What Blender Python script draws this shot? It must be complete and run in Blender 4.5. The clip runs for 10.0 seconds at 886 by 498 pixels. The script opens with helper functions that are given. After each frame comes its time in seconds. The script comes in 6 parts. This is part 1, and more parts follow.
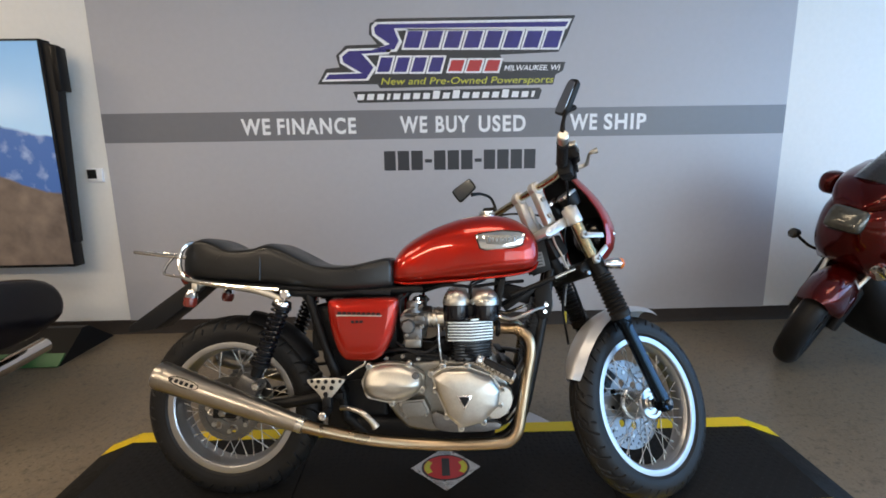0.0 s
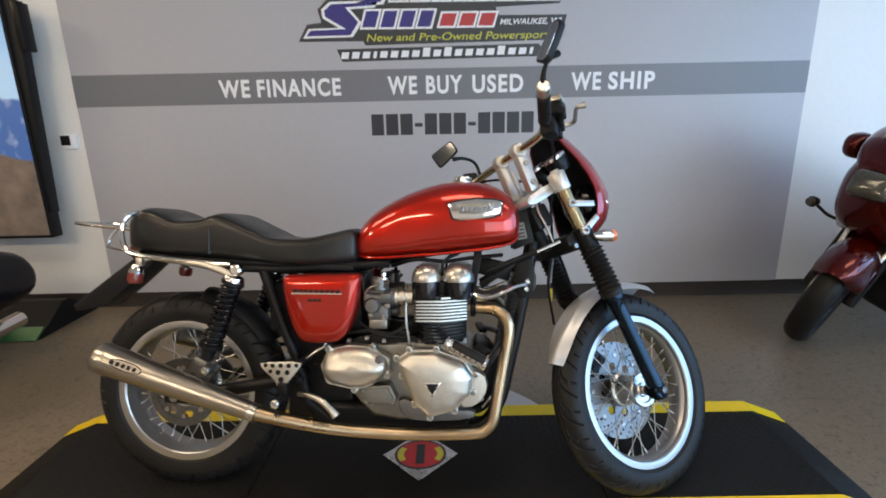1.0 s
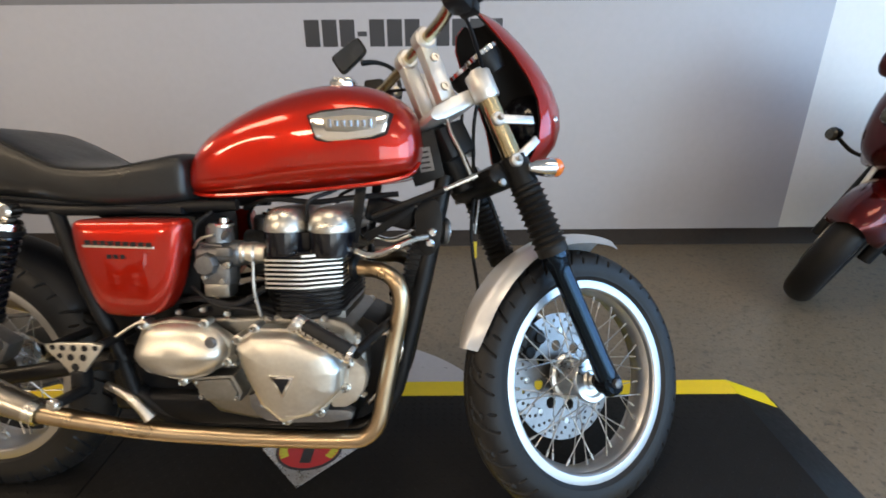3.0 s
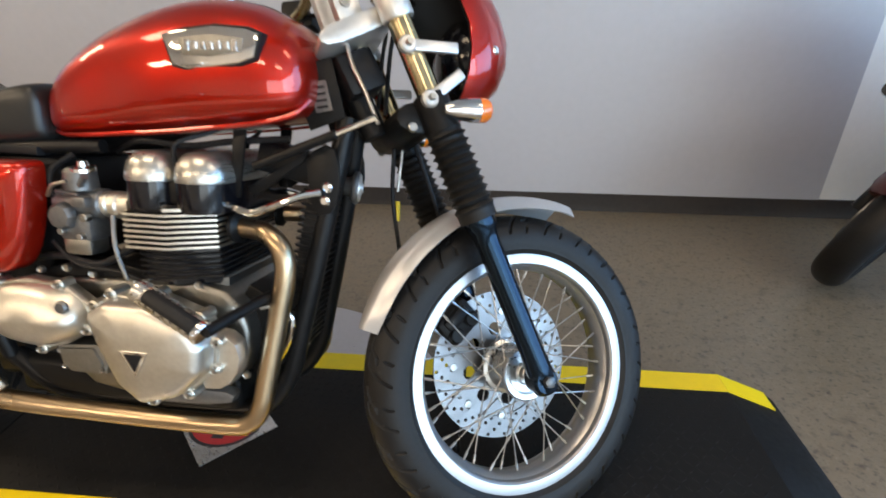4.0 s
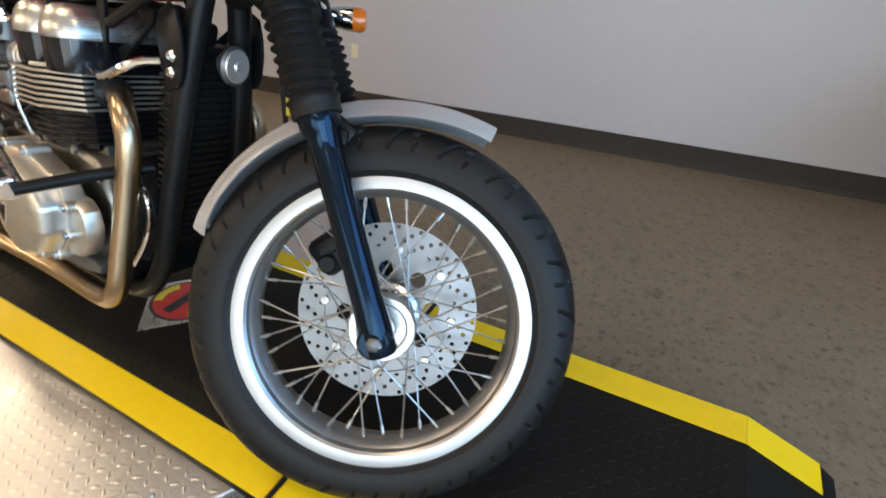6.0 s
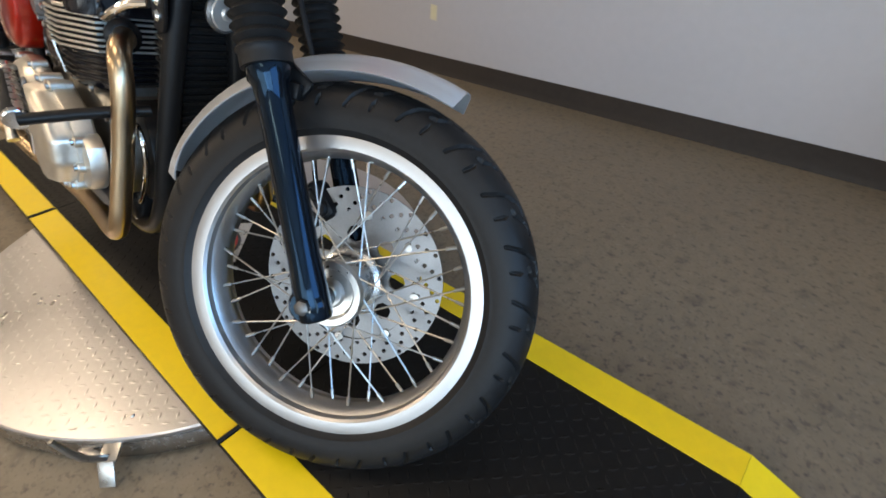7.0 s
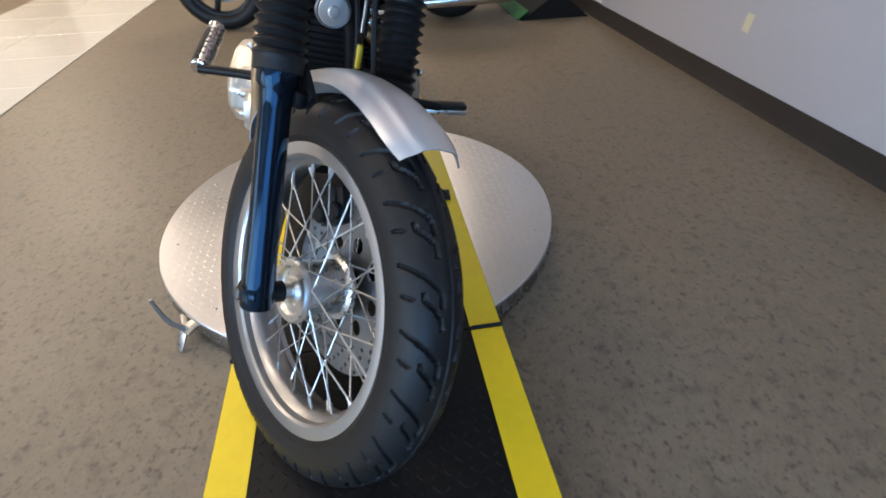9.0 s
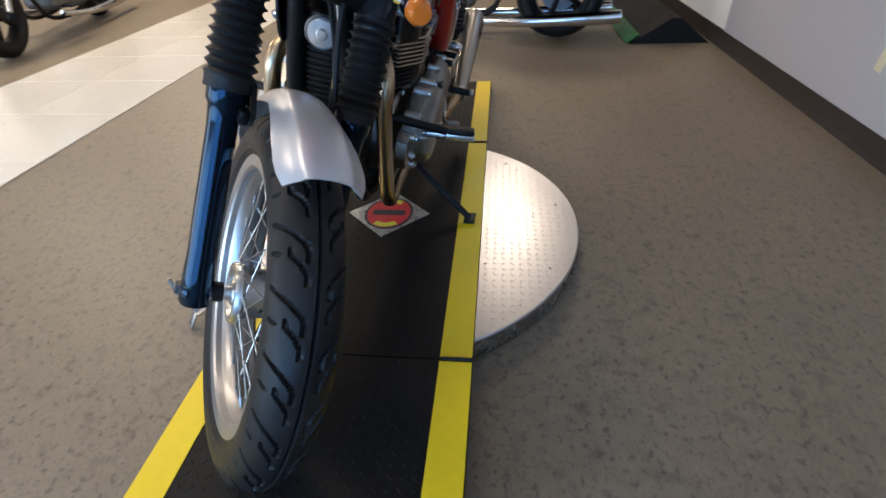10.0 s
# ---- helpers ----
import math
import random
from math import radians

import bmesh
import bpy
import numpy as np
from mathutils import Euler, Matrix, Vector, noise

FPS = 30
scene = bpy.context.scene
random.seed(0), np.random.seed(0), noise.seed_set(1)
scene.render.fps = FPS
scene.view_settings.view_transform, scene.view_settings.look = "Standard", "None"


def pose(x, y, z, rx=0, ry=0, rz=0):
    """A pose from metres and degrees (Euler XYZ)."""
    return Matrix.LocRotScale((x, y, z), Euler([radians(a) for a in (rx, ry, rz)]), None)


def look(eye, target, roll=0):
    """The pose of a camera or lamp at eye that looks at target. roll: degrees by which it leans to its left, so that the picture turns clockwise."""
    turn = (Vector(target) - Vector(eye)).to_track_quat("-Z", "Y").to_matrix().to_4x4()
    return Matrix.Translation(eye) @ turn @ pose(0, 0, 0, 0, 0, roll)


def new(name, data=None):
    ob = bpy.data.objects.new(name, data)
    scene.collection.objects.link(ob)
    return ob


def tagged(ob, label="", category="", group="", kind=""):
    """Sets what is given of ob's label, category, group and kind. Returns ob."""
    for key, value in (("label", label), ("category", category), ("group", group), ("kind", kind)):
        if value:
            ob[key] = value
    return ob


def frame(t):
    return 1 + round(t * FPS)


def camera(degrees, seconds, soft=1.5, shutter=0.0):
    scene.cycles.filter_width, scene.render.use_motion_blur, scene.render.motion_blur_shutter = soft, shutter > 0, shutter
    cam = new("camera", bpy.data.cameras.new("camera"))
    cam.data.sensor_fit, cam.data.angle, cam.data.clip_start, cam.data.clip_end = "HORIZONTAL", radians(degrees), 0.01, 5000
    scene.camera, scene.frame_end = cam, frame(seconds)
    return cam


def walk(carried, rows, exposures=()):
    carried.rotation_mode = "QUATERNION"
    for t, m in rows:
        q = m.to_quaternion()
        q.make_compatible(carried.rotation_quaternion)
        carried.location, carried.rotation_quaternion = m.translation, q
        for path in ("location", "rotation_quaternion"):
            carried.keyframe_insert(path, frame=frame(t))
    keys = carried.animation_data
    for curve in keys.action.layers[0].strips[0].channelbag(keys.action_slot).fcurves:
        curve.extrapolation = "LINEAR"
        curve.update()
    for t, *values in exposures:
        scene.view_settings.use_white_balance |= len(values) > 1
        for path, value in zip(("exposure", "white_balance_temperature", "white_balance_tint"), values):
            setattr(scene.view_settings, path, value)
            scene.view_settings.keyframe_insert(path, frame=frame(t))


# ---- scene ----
cam = camera(84.5, 10.0, 1.7, 0.5)
PATH = [
    (0, (-0.055, -1.671, 1.274), (-0.014, 0.29, 0.887), -0.9),
    (0.5, (-0.009, -1.594, 1.259), (0.018, 0.359, 0.829), -1.2),
    (1, (0.077, -1.498, 1.238), (0.071, 0.437, 0.732), -1.2),
    (1.5, (0.142, -1.416, 1.202), (0.132, 0.499, 0.625), -1.1),
    (2, (0.194, -1.306, 1.172), (0.213, 0.587, 0.526), -0.4),
    (3.5, (0.476, -0.955, 1.08), (0.422, 0.877, 0.279), -0.5),
    (4, (0.605, -0.867, 1.041), (0.45, 0.918, 0.153), -0.0),
    (4.5, (0.698, -0.77, 0.981), (0.432, 0.971, 0.033), -0.3),
    (5, (0.802, -0.669, 0.95), (0.373, 1.021, -0.028), -0.0),
    (5.5, (0.904, -0.616, 0.913), (0.318, 0.998, -0.113), -0.2),
    (6, (1.062, -0.555, 0.918), (0.263, 0.911, -0.184), -0.1),
    (6.2, (1.109, -0.532, 0.914), (0.251, 0.876, -0.218), -0.3),
    (7.5, (1.226, -0.301, 0.884), (0.005, 0.717, -0.329), -0.3),
    (8, (1.262, -0.177, 0.904), (-0.137, 0.548, -0.328), -0.5),
    (8.5, (1.345, -0.023, 0.925), (-0.192, 0.388, -0.287), -1.5),
    (9, (1.312, 0.056, 0.927), (-0.237, 0.29, -0.316), -1.5),
    (9.5, (1.297, 0.229, 0.921), (-0.29, 0.202, -0.295), -3.8),
    (10, (1.287, 0.34, 0.933), (-0.305, 0.132, -0.259), -2.9),
]
walk(cam, [(t, look(eye, target, roll)) for t, eye, target, roll in PATH],
     [(0, -0.16, 7050, 12), (2, 0.03, 7350, 12), (4, 0.27, 7500, 12), (5.5, 0.28, 7650, 12), (6, 0.19, 7600, 12), (7.5, 0.10, 7150, 12),
      (8.5, 0.28, 6600, 13), (9.5, 0.26, 6450, 13), (10, 0.22, 6400, 13)])

# ---- world and light ----
world = bpy.data.worlds.new("sky")
scene.world = world
world.use_nodes = True
wn = world.node_tree.nodes
sky = wn.new("ShaderNodeTexSky")
sky.sky_type = 'NISHITA'
sky.sun_disc = False
sky.sun_elevation, sky.sun_rotation = radians(40), radians(200)
world.node_tree.links.new(sky.outputs[0], wn["Background"].inputs[0])
wn["Background"].inputs[1].default_value = 0.12


def area_lamp(name, place, target, sx, sy, watts, colour):
    lamp = bpy.data.lights.new(name, 'AREA')
    lamp.shape, lamp.size, lamp.size_y = 'RECTANGLE', sx, sy
    lamp.energy, lamp.color = watts, colour
    ob = new(name, lamp)
    ob.matrix_world = look(place, target)
    return ob


CEIL = 3.1
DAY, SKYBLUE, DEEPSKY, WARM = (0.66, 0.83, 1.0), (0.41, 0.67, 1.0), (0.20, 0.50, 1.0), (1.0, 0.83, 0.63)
# daylight through the shop windows on the east side and behind the camera
area_lamp("window_light_east", (5.85, -4.4, 1.65), (0, -1.4, 1.1), 4.2, 2.3, 290, SKYBLUE)
area_lamp("window_light_east", (5.85, -0.35, 1.65), (0, -0.3, 1.1), 3.2, 2.3, 150, DEEPSKY)
area_lamp("window_light_south", (3.2, -6.85, 1.6), (1.6, 0, 1.1), 4.8, 2.1, 140, DAY)
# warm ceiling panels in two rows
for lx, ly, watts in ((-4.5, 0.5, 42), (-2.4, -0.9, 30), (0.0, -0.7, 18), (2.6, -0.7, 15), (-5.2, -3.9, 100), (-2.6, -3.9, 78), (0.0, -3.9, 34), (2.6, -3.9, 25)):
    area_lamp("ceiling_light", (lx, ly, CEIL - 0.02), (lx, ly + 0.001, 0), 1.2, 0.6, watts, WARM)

# ---- materials ----


def mat(name, col, rough=0.5, metal=0.0, var=0.12, scale=(4.0, 70.0), bump=0.0, bscale=250.0, coat=0.0, rvar=0.08,
        spec=0.5, stretch=(1, 1, 1), coatr=0.05):
    m = bpy.data.materials.new(name)
    m.use_nodes = True
    n, l = m.node_tree.nodes, m.node_tree.links
    b = n["Principled BSDF"]
    b.inputs["Metallic"].default_value = metal
    b.inputs["Specular IOR Level"].default_value = spec
    b.inputs["Coat Weight"].default_value = coat
    b.inputs["Coat Roughness"].default_value = coatr
    tc, mp = n.new("ShaderNodeTexCoord"), n.new("ShaderNodeMapping")
    mp.inputs["Scale"].default_value = stretch
    l.new(tc.outputs["Object"], mp.inputs["Vector"])
    big, fine = n.new("ShaderNodeTexNoise"), n.new("ShaderNodeTexNoise")
    big.inputs["Scale"].default_value, fine.inputs["Scale"].default_value = scale
    big.inputs["Detail"].default_value, fine.inputs["Detail"].default_value = 4, 3
    for t in (big, fine):
        l.new(mp.outputs[0], t.inputs["Vector"])
    add = n.new("ShaderNodeMath")
    add.operation = 'ADD'
    l.new(big.outputs["Fac"], add.inputs[0])
    l.new(fine.outputs["Fac"], add.inputs[1])
    ramp = n.new("ShaderNodeMapRange")
    ramp.inputs["From Min"].default_value, ramp.inputs["From Max"].default_value = 0.65, 1.35
    l.new(add.outputs[0], ramp.inputs["Value"])
    mix = n.new("ShaderNodeMix")
    mix.data_type = 'RGBA'
    mix.inputs["A"].default_value = (*[c * (1 - var) for c in col], 1)
    mix.inputs["B"].default_value = (*[min(1, c * (1 + var)) for c in col], 1)
    l.new(ramp.outputs[0], mix.inputs["Factor"])
    l.new(mix.outputs["Result"], b.inputs["Base Color"])
    rr = n.new("ShaderNodeMapRange")
    rr.inputs["To Min"].default_value, rr.inputs["To Max"].default_value = max(0.02, rough - rvar), min(1, rough + rvar)
    l.new(ramp.outputs[0], rr.inputs["Value"])
    l.new(rr.outputs[0], b.inputs["Roughness"])
    if bump:
        bn, bp = n.new("ShaderNodeTexNoise"), n.new("ShaderNodeBump")
        bn.inputs["Scale"].default_value = bscale
        l.new(mp.outputs[0], bn.inputs["Vector"])
        bp.inputs["Strength"].default_value, bp.inputs["Distance"].default_value = bump, 0.002
        l.new(bn.outputs["Fac"], bp.inputs["Height"])
        l.new(bp.outputs[0], b.inputs["Normal"])
    return m


def fleck_floor(name, base, dark, light, rough, amount=0.5, coat=0.0, var=0.18):
    """Sheet vinyl or terrazzo: large cloudy stains, mid clouds and small dark and pale flecks."""
    m = mat(name, base, rough, var=var, scale=(1.3, 22.0), bump=0.12, bscale=420, coat=coat, rvar=0.1)
    n, l = m.node_tree.nodes, m.node_tree.links
    b = n["Principled BSDF"]
    src = b.inputs["Base Color"].links[0].from_socket
    tc = n.new("ShaderNodeTexCoord")
    for sc, col, lo, hi, amt in ((19.0, dark, 0.56, 0.74, amount * 0.7), (52.0, dark, 0.56, 0.68, amount * 0.85), (110.0, dark, 0.56, 0.70, amount * 0.7),
                                 (70.0, light, 0.58, 0.72, amount * 0.5)):
        t, r, mx = n.new("ShaderNodeTexNoise"), n.new("ShaderNodeMapRange"), n.new("ShaderNodeMix")
        t.inputs["Scale"].default_value, t.inputs["Detail"].default_value = sc, 5
        t.inputs["Distortion"].default_value = 0.15
        l.new(tc.outputs["Object"], t.inputs["Vector"])
        r.inputs["From Min"].default_value, r.inputs["From Max"].default_value = lo, hi
        r.inputs["To Max"].default_value = amt
        l.new(t.outputs["Fac"], r.inputs["Value"])
        mx.data_type = 'RGBA'
        mx.inputs["B"].default_value = (*col, 1)
        l.new(r.outputs[0], mx.inputs["Factor"])
        l.new(src, mx.inputs["A"])
        src = mx.outputs["Result"]
    l.new(src, b.inputs["Base Color"])
    return m


M_WALL_WHITE = mat("white_wall_paint", (0.78, 0.77, 0.74), 0.6, var=0.03, scale=(0.8, 30), bump=0.08, bscale=300)
M_WALL_GREY = mat("grey_wall_paint", (0.415, 0.412, 0.438), 0.42, var=0.03, scale=(0.7, 25), bump=0.1, bscale=300)
M_STRIPE = mat("dark_grey_stripe_paint", (0.168, 0.171, 0.188), 0.42, var=0.04, scale=(0.9, 25), bump=0.08, bscale=300)
M_BASE = mat("dark_brown_vinyl_base", (0.036, 0.029, 0.025), 0.6, var=0.2, scale=(2, 40), spec=0.2)
M_FLOOR = fleck_floor("brown_grey_fleck_vinyl", (0.170, 0.135, 0.093), (0.040, 0.031, 0.024), (0.25, 0.215, 0.17), 0.46, 0.72)
M_TILE = fleck_floor("cream_glossy_tile", (0.70, 0.66, 0.58), (0.40, 0.37, 0.32), (0.66, 0.63, 0.56), 0.16, 0.04, coat=0.4, var=0.03)
M_GROUT = mat("grey_grout", (0.60, 0.56, 0.49), 0.8)
M_CEIL = mat("white_ceiling_board", (0.52, 0.51, 0.49), 0.8, var=0.04, scale=(2, 60))
M_CLAD = mat("beige_shop_wall", (0.42, 0.39, 0.35), 0.7, var=0.1, scale=(0.8, 20))
M_WHITE_INK = mat("white_lettering_vinyl", (0.82, 0.83, 0.85), 0.45, var=0.03)
M_DARK_INK = mat("charcoal_lettering_vinyl", (0.026, 0.029, 0.036), 0.45, var=0.06)
M_BLACK_INK = mat("black_sign_vinyl", (0.03, 0.033, 0.038), 0.4, var=0.1)
M_BLUE_INK = mat("navy_blue_sign_vinyl", (0.028, 0.025, 0.19), 0.4, var=0.15, scale=(3, 30))
M_RED_INK = mat("red_sign_vinyl", (0.48, 0.035, 0.04), 0.4, var=0.08)
M_YELLOW_INK = mat("yellow_green_sign_vinyl", (0.55, 0.55, 0.06), 0.4, var=0.06)
M_MASK = mat("beige_masking_tape", (0.62, 0.58, 0.40), 0.7, var=0.08)

M_RED = mat("red_metallic_paint", (0.39, 0.012, 0.004), 0.33, 0.70, var=0.22, scale=(900, 1600), coat=1.0, coatr=0.04, rvar=0.04, spec=0.08)
M_SEAT = mat("black_seat_vinyl", (0.010, 0.010, 0.010), 0.33, spec=0.42, var=0.25, scale=(8, 160), bump=0.5, bscale=24)
M_RUBBER = mat("tyre_rubber", (0.0105, 0.0100, 0.0100), 0.46, spec=0.20, var=0.30, scale=(9, 130), bump=0.15, bscale=400)
M_BLACK = mat("black_gloss_enamel", (0.005, 0.005, 0.007), 0.14, var=0.2, scale=(6, 60), spec=0.42)
M_SATIN = mat("black_satin_paint", (0.007, 0.007, 0.0075), 0.36, var=0.25, scale=(6, 80), bump=0.05, spec=0.17)
M_PLASTIC = mat("black_plastic", (0.008, 0.008, 0.009), 0.48, var=0.2, bump=0.08, spec=0.2)
M_CHROME = mat("polished_chrome", (0.78, 0.77, 0.76), 0.10, 1.0, var=0.05, rvar=0.05)
M_ALLOY = mat("brushed_cast_alloy", (0.62, 0.60, 0.55), 0.40, 1.0, var=0.10, scale=(9, 130), bump=0.08, bscale=600)
M_POLISH = mat("satin_polished_alloy", (0.58, 0.575, 0.56), 0.30, 1.0, var=0.08, scale=(7, 110), bump=0.04)
M_RIM = mat("anodised_alloy_rim", (0.44, 0.44, 0.445), 0.37, 1.0, rvar=0.02, var=0.03, scale=(5, 90))
M_STEEL = mat("stainless_spoke_steel", (0.42, 0.41, 0.39), 0.32, 1.0, var=0.08)
M_DISC = mat("ground_steel_brake_disc", (0.22, 0.222, 0.228), 0.40, 1.0, var=0.12, scale=(20, 220))
M_PIPE = mat("heat_bronzed_steel", (0.44, 0.33, 0.215), 0.30, 1.0, var=0.10, scale=(2.5, 9), rvar=0.04)
M_SILENCER = mat("brushed_titanium_silencer", (0.40, 0.375, 0.34), 0.30, 1.0, var=0.05, rvar=0.03, scale=(3, 60))
M_BRONZE = mat("gold_bronze_tube", (0.52, 0.43, 0.27), 0.22, 1.0, var=0.08)
M_FENDER = mat("silver_metallic_paint", (0.52, 0.525, 0.54), 0.36, 0.55, var=0.06, scale=(900, 1500), coat=0.25)
M_AMBER = mat("amber_lens", (0.75, 0.16, 0.015), 0.15, var=0.1, coat=0.6)
M_LENS_RED = mat("red_lens", (0.16, 0.024, 0.016), 0.15, var=0.1, coat=0.6)
M_GLASSY = mat("clear_lens_plastic", (0.075, 0.075, 0.065), 0.12, 0.3, var=0.3, scale=(14, 60), coat=0.3)
M_MIRROR = mat("mirror_glass", (0.20, 0.205, 0.21), 0.03, 1.0, var=0.01)
M_YELLOW = mat("yellow_safety_tape", (0.78, 0.545, 0.007), 0.45, var=0.06, scale=(4, 50), bump=0.06, bscale=300)
M_GREENTAPE = mat("green_safety_tape", (0.015, 0.13, 0.03), 0.45, var=0.1)
M_DECK = mat("black_ribbed_deck_rubber", (0.0088, 0.0082, 0.0077), 0.52, var=0.3, scale=(5, 60), bump=0.1, bscale=300)
M_DECK.node_tree.nodes["Principled BSDF"].inputs["Specular IOR Level"].default_value = 0.14
M_PLATE = mat("aluminium_tread_plate", (0.52, 0.52, 0.54), 0.33, 1.0, var=0.06, scale=(5, 60), rvar=0.07)
M_PLATE_EDGE = mat("taped_foil_edge", (0.38, 0.375, 0.37), 0.25, 1.0, var=0.25, scale=(20, 90), bump=0.5, bscale=90)
M_CAM = mat("brushed_cam_cover_alloy", (0.47, 0.46, 0.43), 0.30, 0.92, var=0.10, scale=(6, 90), stretch=(1, 0.15, 4), bump=0.05)
M_DARKDISC = mat("dull_dark_steel", (0.14, 0.14, 0.14), 0.45, 1.0, var=0.2)
# clear screen; the grey tint stands for dark reflections on it
M_SCREEN = mat("clear_screen_grey_reflections", (0.20, 0.20, 0.20), 0.06, 0.0, var=0.03)
M_SCREEN.node_tree.nodes["Principled BSDF"].inputs["Transmission Weight"].default_value = 0.9
# black enamel; the blue window sheen is put into its specular tint
M_FORK = mat("black_enamel_blue_sheen", (0.004, 0.005, 0.007), 0.10, 0.0, var=0.15, scale=(6, 60), rvar=0.03, spec=0.34)
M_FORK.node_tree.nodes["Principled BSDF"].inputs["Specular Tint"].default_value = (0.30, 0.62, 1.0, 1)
M_YOKE = mat("silver_painted_alloy", (0.62, 0.61, 0.59), 0.36, 0.75, var=0.06, scale=(9, 120), bump=0.05)
M_STICKER = mat("silver_diamond_decal", (0.60, 0.60, 0.60), 0.3, 0.8, var=0.15, scale=(30, 200))
M_DARKRED = mat("dark_red_fairing_paint", (0.080, 0.003, 0.002), 0.22, 0.7, var=0.15, scale=(900, 1500), coat=0.6, spec=0.08)
M_CASE = mat("dark_cast_alloy", (0.26, 0.255, 0.24), 0.42, 1.0, var=0.15, scale=(9, 130), bump=0.1, bscale=500)
M_GREY_BOX = mat("grey_cast_body", (0.16, 0.16, 0.162), 0.42, 0.8, var=0.2, scale=(20, 130), bump=0.15)
M_YCABLE = mat("yellow_cable_sleeve", (0.55, 0.42, 0.02), 0.5)
M_WINDOW = mat("window_frame_aluminium", (0.35, 0.35, 0.36), 0.4, 0.9)

# ---- mesh helpers ----


def link_mesh(name, mesh, material, parent=None, label="", angle=35):
    mesh.materials.clear()
    mesh.materials.append(material)
    for p in mesh.polygons:
        p.use_smooth = True
    mesh.set_sharp_from_angle(angle=radians(angle))
    ob = new(name, mesh)
    if parent is not None:
        ob.parent = parent
    if label:
        tagged(ob, label)
    return ob


def part(name, bm, material, parent=None, label="", angle=35, at=None):
    bmesh.ops.recalc_face_normals(bm, faces=bm.faces)
    if at is not None:
        bm.transform(at)
    mesh = bpy.data.meshes.new(name)
    bm.to_mesh(mesh)
    bm.free()
    return link_mesh(name, mesh, material, parent, label, angle)


def thing(name, label, category, m=None, group="", kind=""):
    ob = new(name)
    ob.empty_display_size = 0.1
    if m is not None:
        ob.matrix_world = m
    return tagged(ob, label, category, group, kind)


def spline(pts, sub):
    """Catmull-Rom through the points."""
    pts = [Vector(p) for p in pts]
    if sub <= 1 or len(pts) < 3:
        return pts
    out = []
    ext = [2 * pts[0] - pts[1]] + pts + [2 * pts[-1] - pts[-2]]
    for i in range(1, len(ext) - 2):
        a, b, c, d = ext[i - 1:i + 3]
        for k in range(sub):
            t = k / sub
            out.append(0.5 * ((2 * b) + (c - a) * t + (2 * a - 5 * b + 4 * c - d) * t * t + (3 * b - a - 3 * c + d) * t ** 3))
    out.append(pts[-1])
    return out


def loft(rings, caps=True, closed=False):
    bm = bmesh.new()
    vs = [[bm.verts.new(p) for p in r] for r in rings]
    n = len(vs[0])
    pairs = list(zip(vs, vs[1:])) + ([(vs[-1], vs[0])] if closed else [])
    for a, b in pairs:
        for i in range(n):
            bm.faces.new((a[i], a[(i + 1) % n], b[(i + 1) % n], b[i]))
    if caps and not closed:
        bm.faces.new(vs[0])
        bm.faces.new(vs[-1])
    return bm


def tube(pts, r, n=10, sub=5, closed=False):
    """A round tube through points; r one radius or one for each given point."""
    path = spline(pts, sub)
    if isinstance(r, (int, float)):
        radii = [r] * len(path)
    else:
        radii = [v.x for v in spline([(q, 0, 0) for q in r], sub)]
    rings, side = [], None
    for i, p in enumerate(path):
        d = (path[min(i + 1, len(path) - 1)] - path[max(i - 1, 0)]).normalized()
        if side is None:
            side = d.orthogonal().normalized()
        side = (side - d * side.dot(d)).normalized()
        up = d.cross(side)
        rings.append([p + radii[i] * (math.cos(2 * math.pi * k / n) * side + math.sin(2 * math.pi * k / n) * up) for k in range(n)])
    return loft(rings, not closed, closed)


def axis_frame(p, d):
    return Matrix.Translation(p) @ Vector(d).to_track_quat('Z', 'Y').to_matrix().to_4x4()


def lathe(profile, n=32, m=None, closed=False):
    """profile of (radius, height) turned round local z; closed profiles make rings."""
    bm = bmesh.new()
    rows = []
    for r, h in profile:
        if r < 1e-6:
            rows.append([bm.verts.new((0, 0, h))])
        else:
            rows.append([bm.verts.new((r * math.cos(2 * math.pi * k / n), r * math.sin(2 * math.pi * k / n), h)) for k in range(n)])
    seq = list(zip(rows, rows[1:])) + ([(rows[-1], rows[0])] if closed else [])
    for a, b in seq:
        for k in range(n):
            k2 = (k + 1) % n
            if len(a) == 1 and len(b) == 1:
                continue
            if len(a) == 1:
                bm.faces.new((a[0], b[k2], b[k]))
            elif len(b) == 1:
                bm.faces.new((a[k], a[k2], b[0]))
            else:
                bm.faces.new((a[k], a[k2], b[k2], b[k]))
    if not closed:
        for row in (rows[0], rows[-1]):
            if len(row) > 2:
                bm.faces.new(row)
    if m is not None:
        bm.transform(m)
    return bm


def rod(a, b, r, n=14, bev=0.0):
    a, b = Vector(a), Vector(b)
    h = (b - a).length
    bev = min(bev, r * 0.9, h * 0.45)
    prof = [(r, 0), (r, h)] if bev <= 0 else [(r - bev, 0), (r, bev), (r, h - bev), (r - bev, h)]
    return lathe(prof, n, axis_frame(a, b - a))


def slab(sx, sy, sz, bev=0.004, m=None, seg=2):
    bm = bmesh.new()
    bmesh.ops.create_cube(bm, size=1)
    bm.transform(Matrix.Diagonal((sx, sy, sz, 1)))
    if bev > 0:
        bmesh.ops.bevel(bm, geom=bm.edges[:], offset=bev, segments=seg, affect='EDGES', profile=0.5)
    if m is not None:
        bm.transform(m)
    return bm


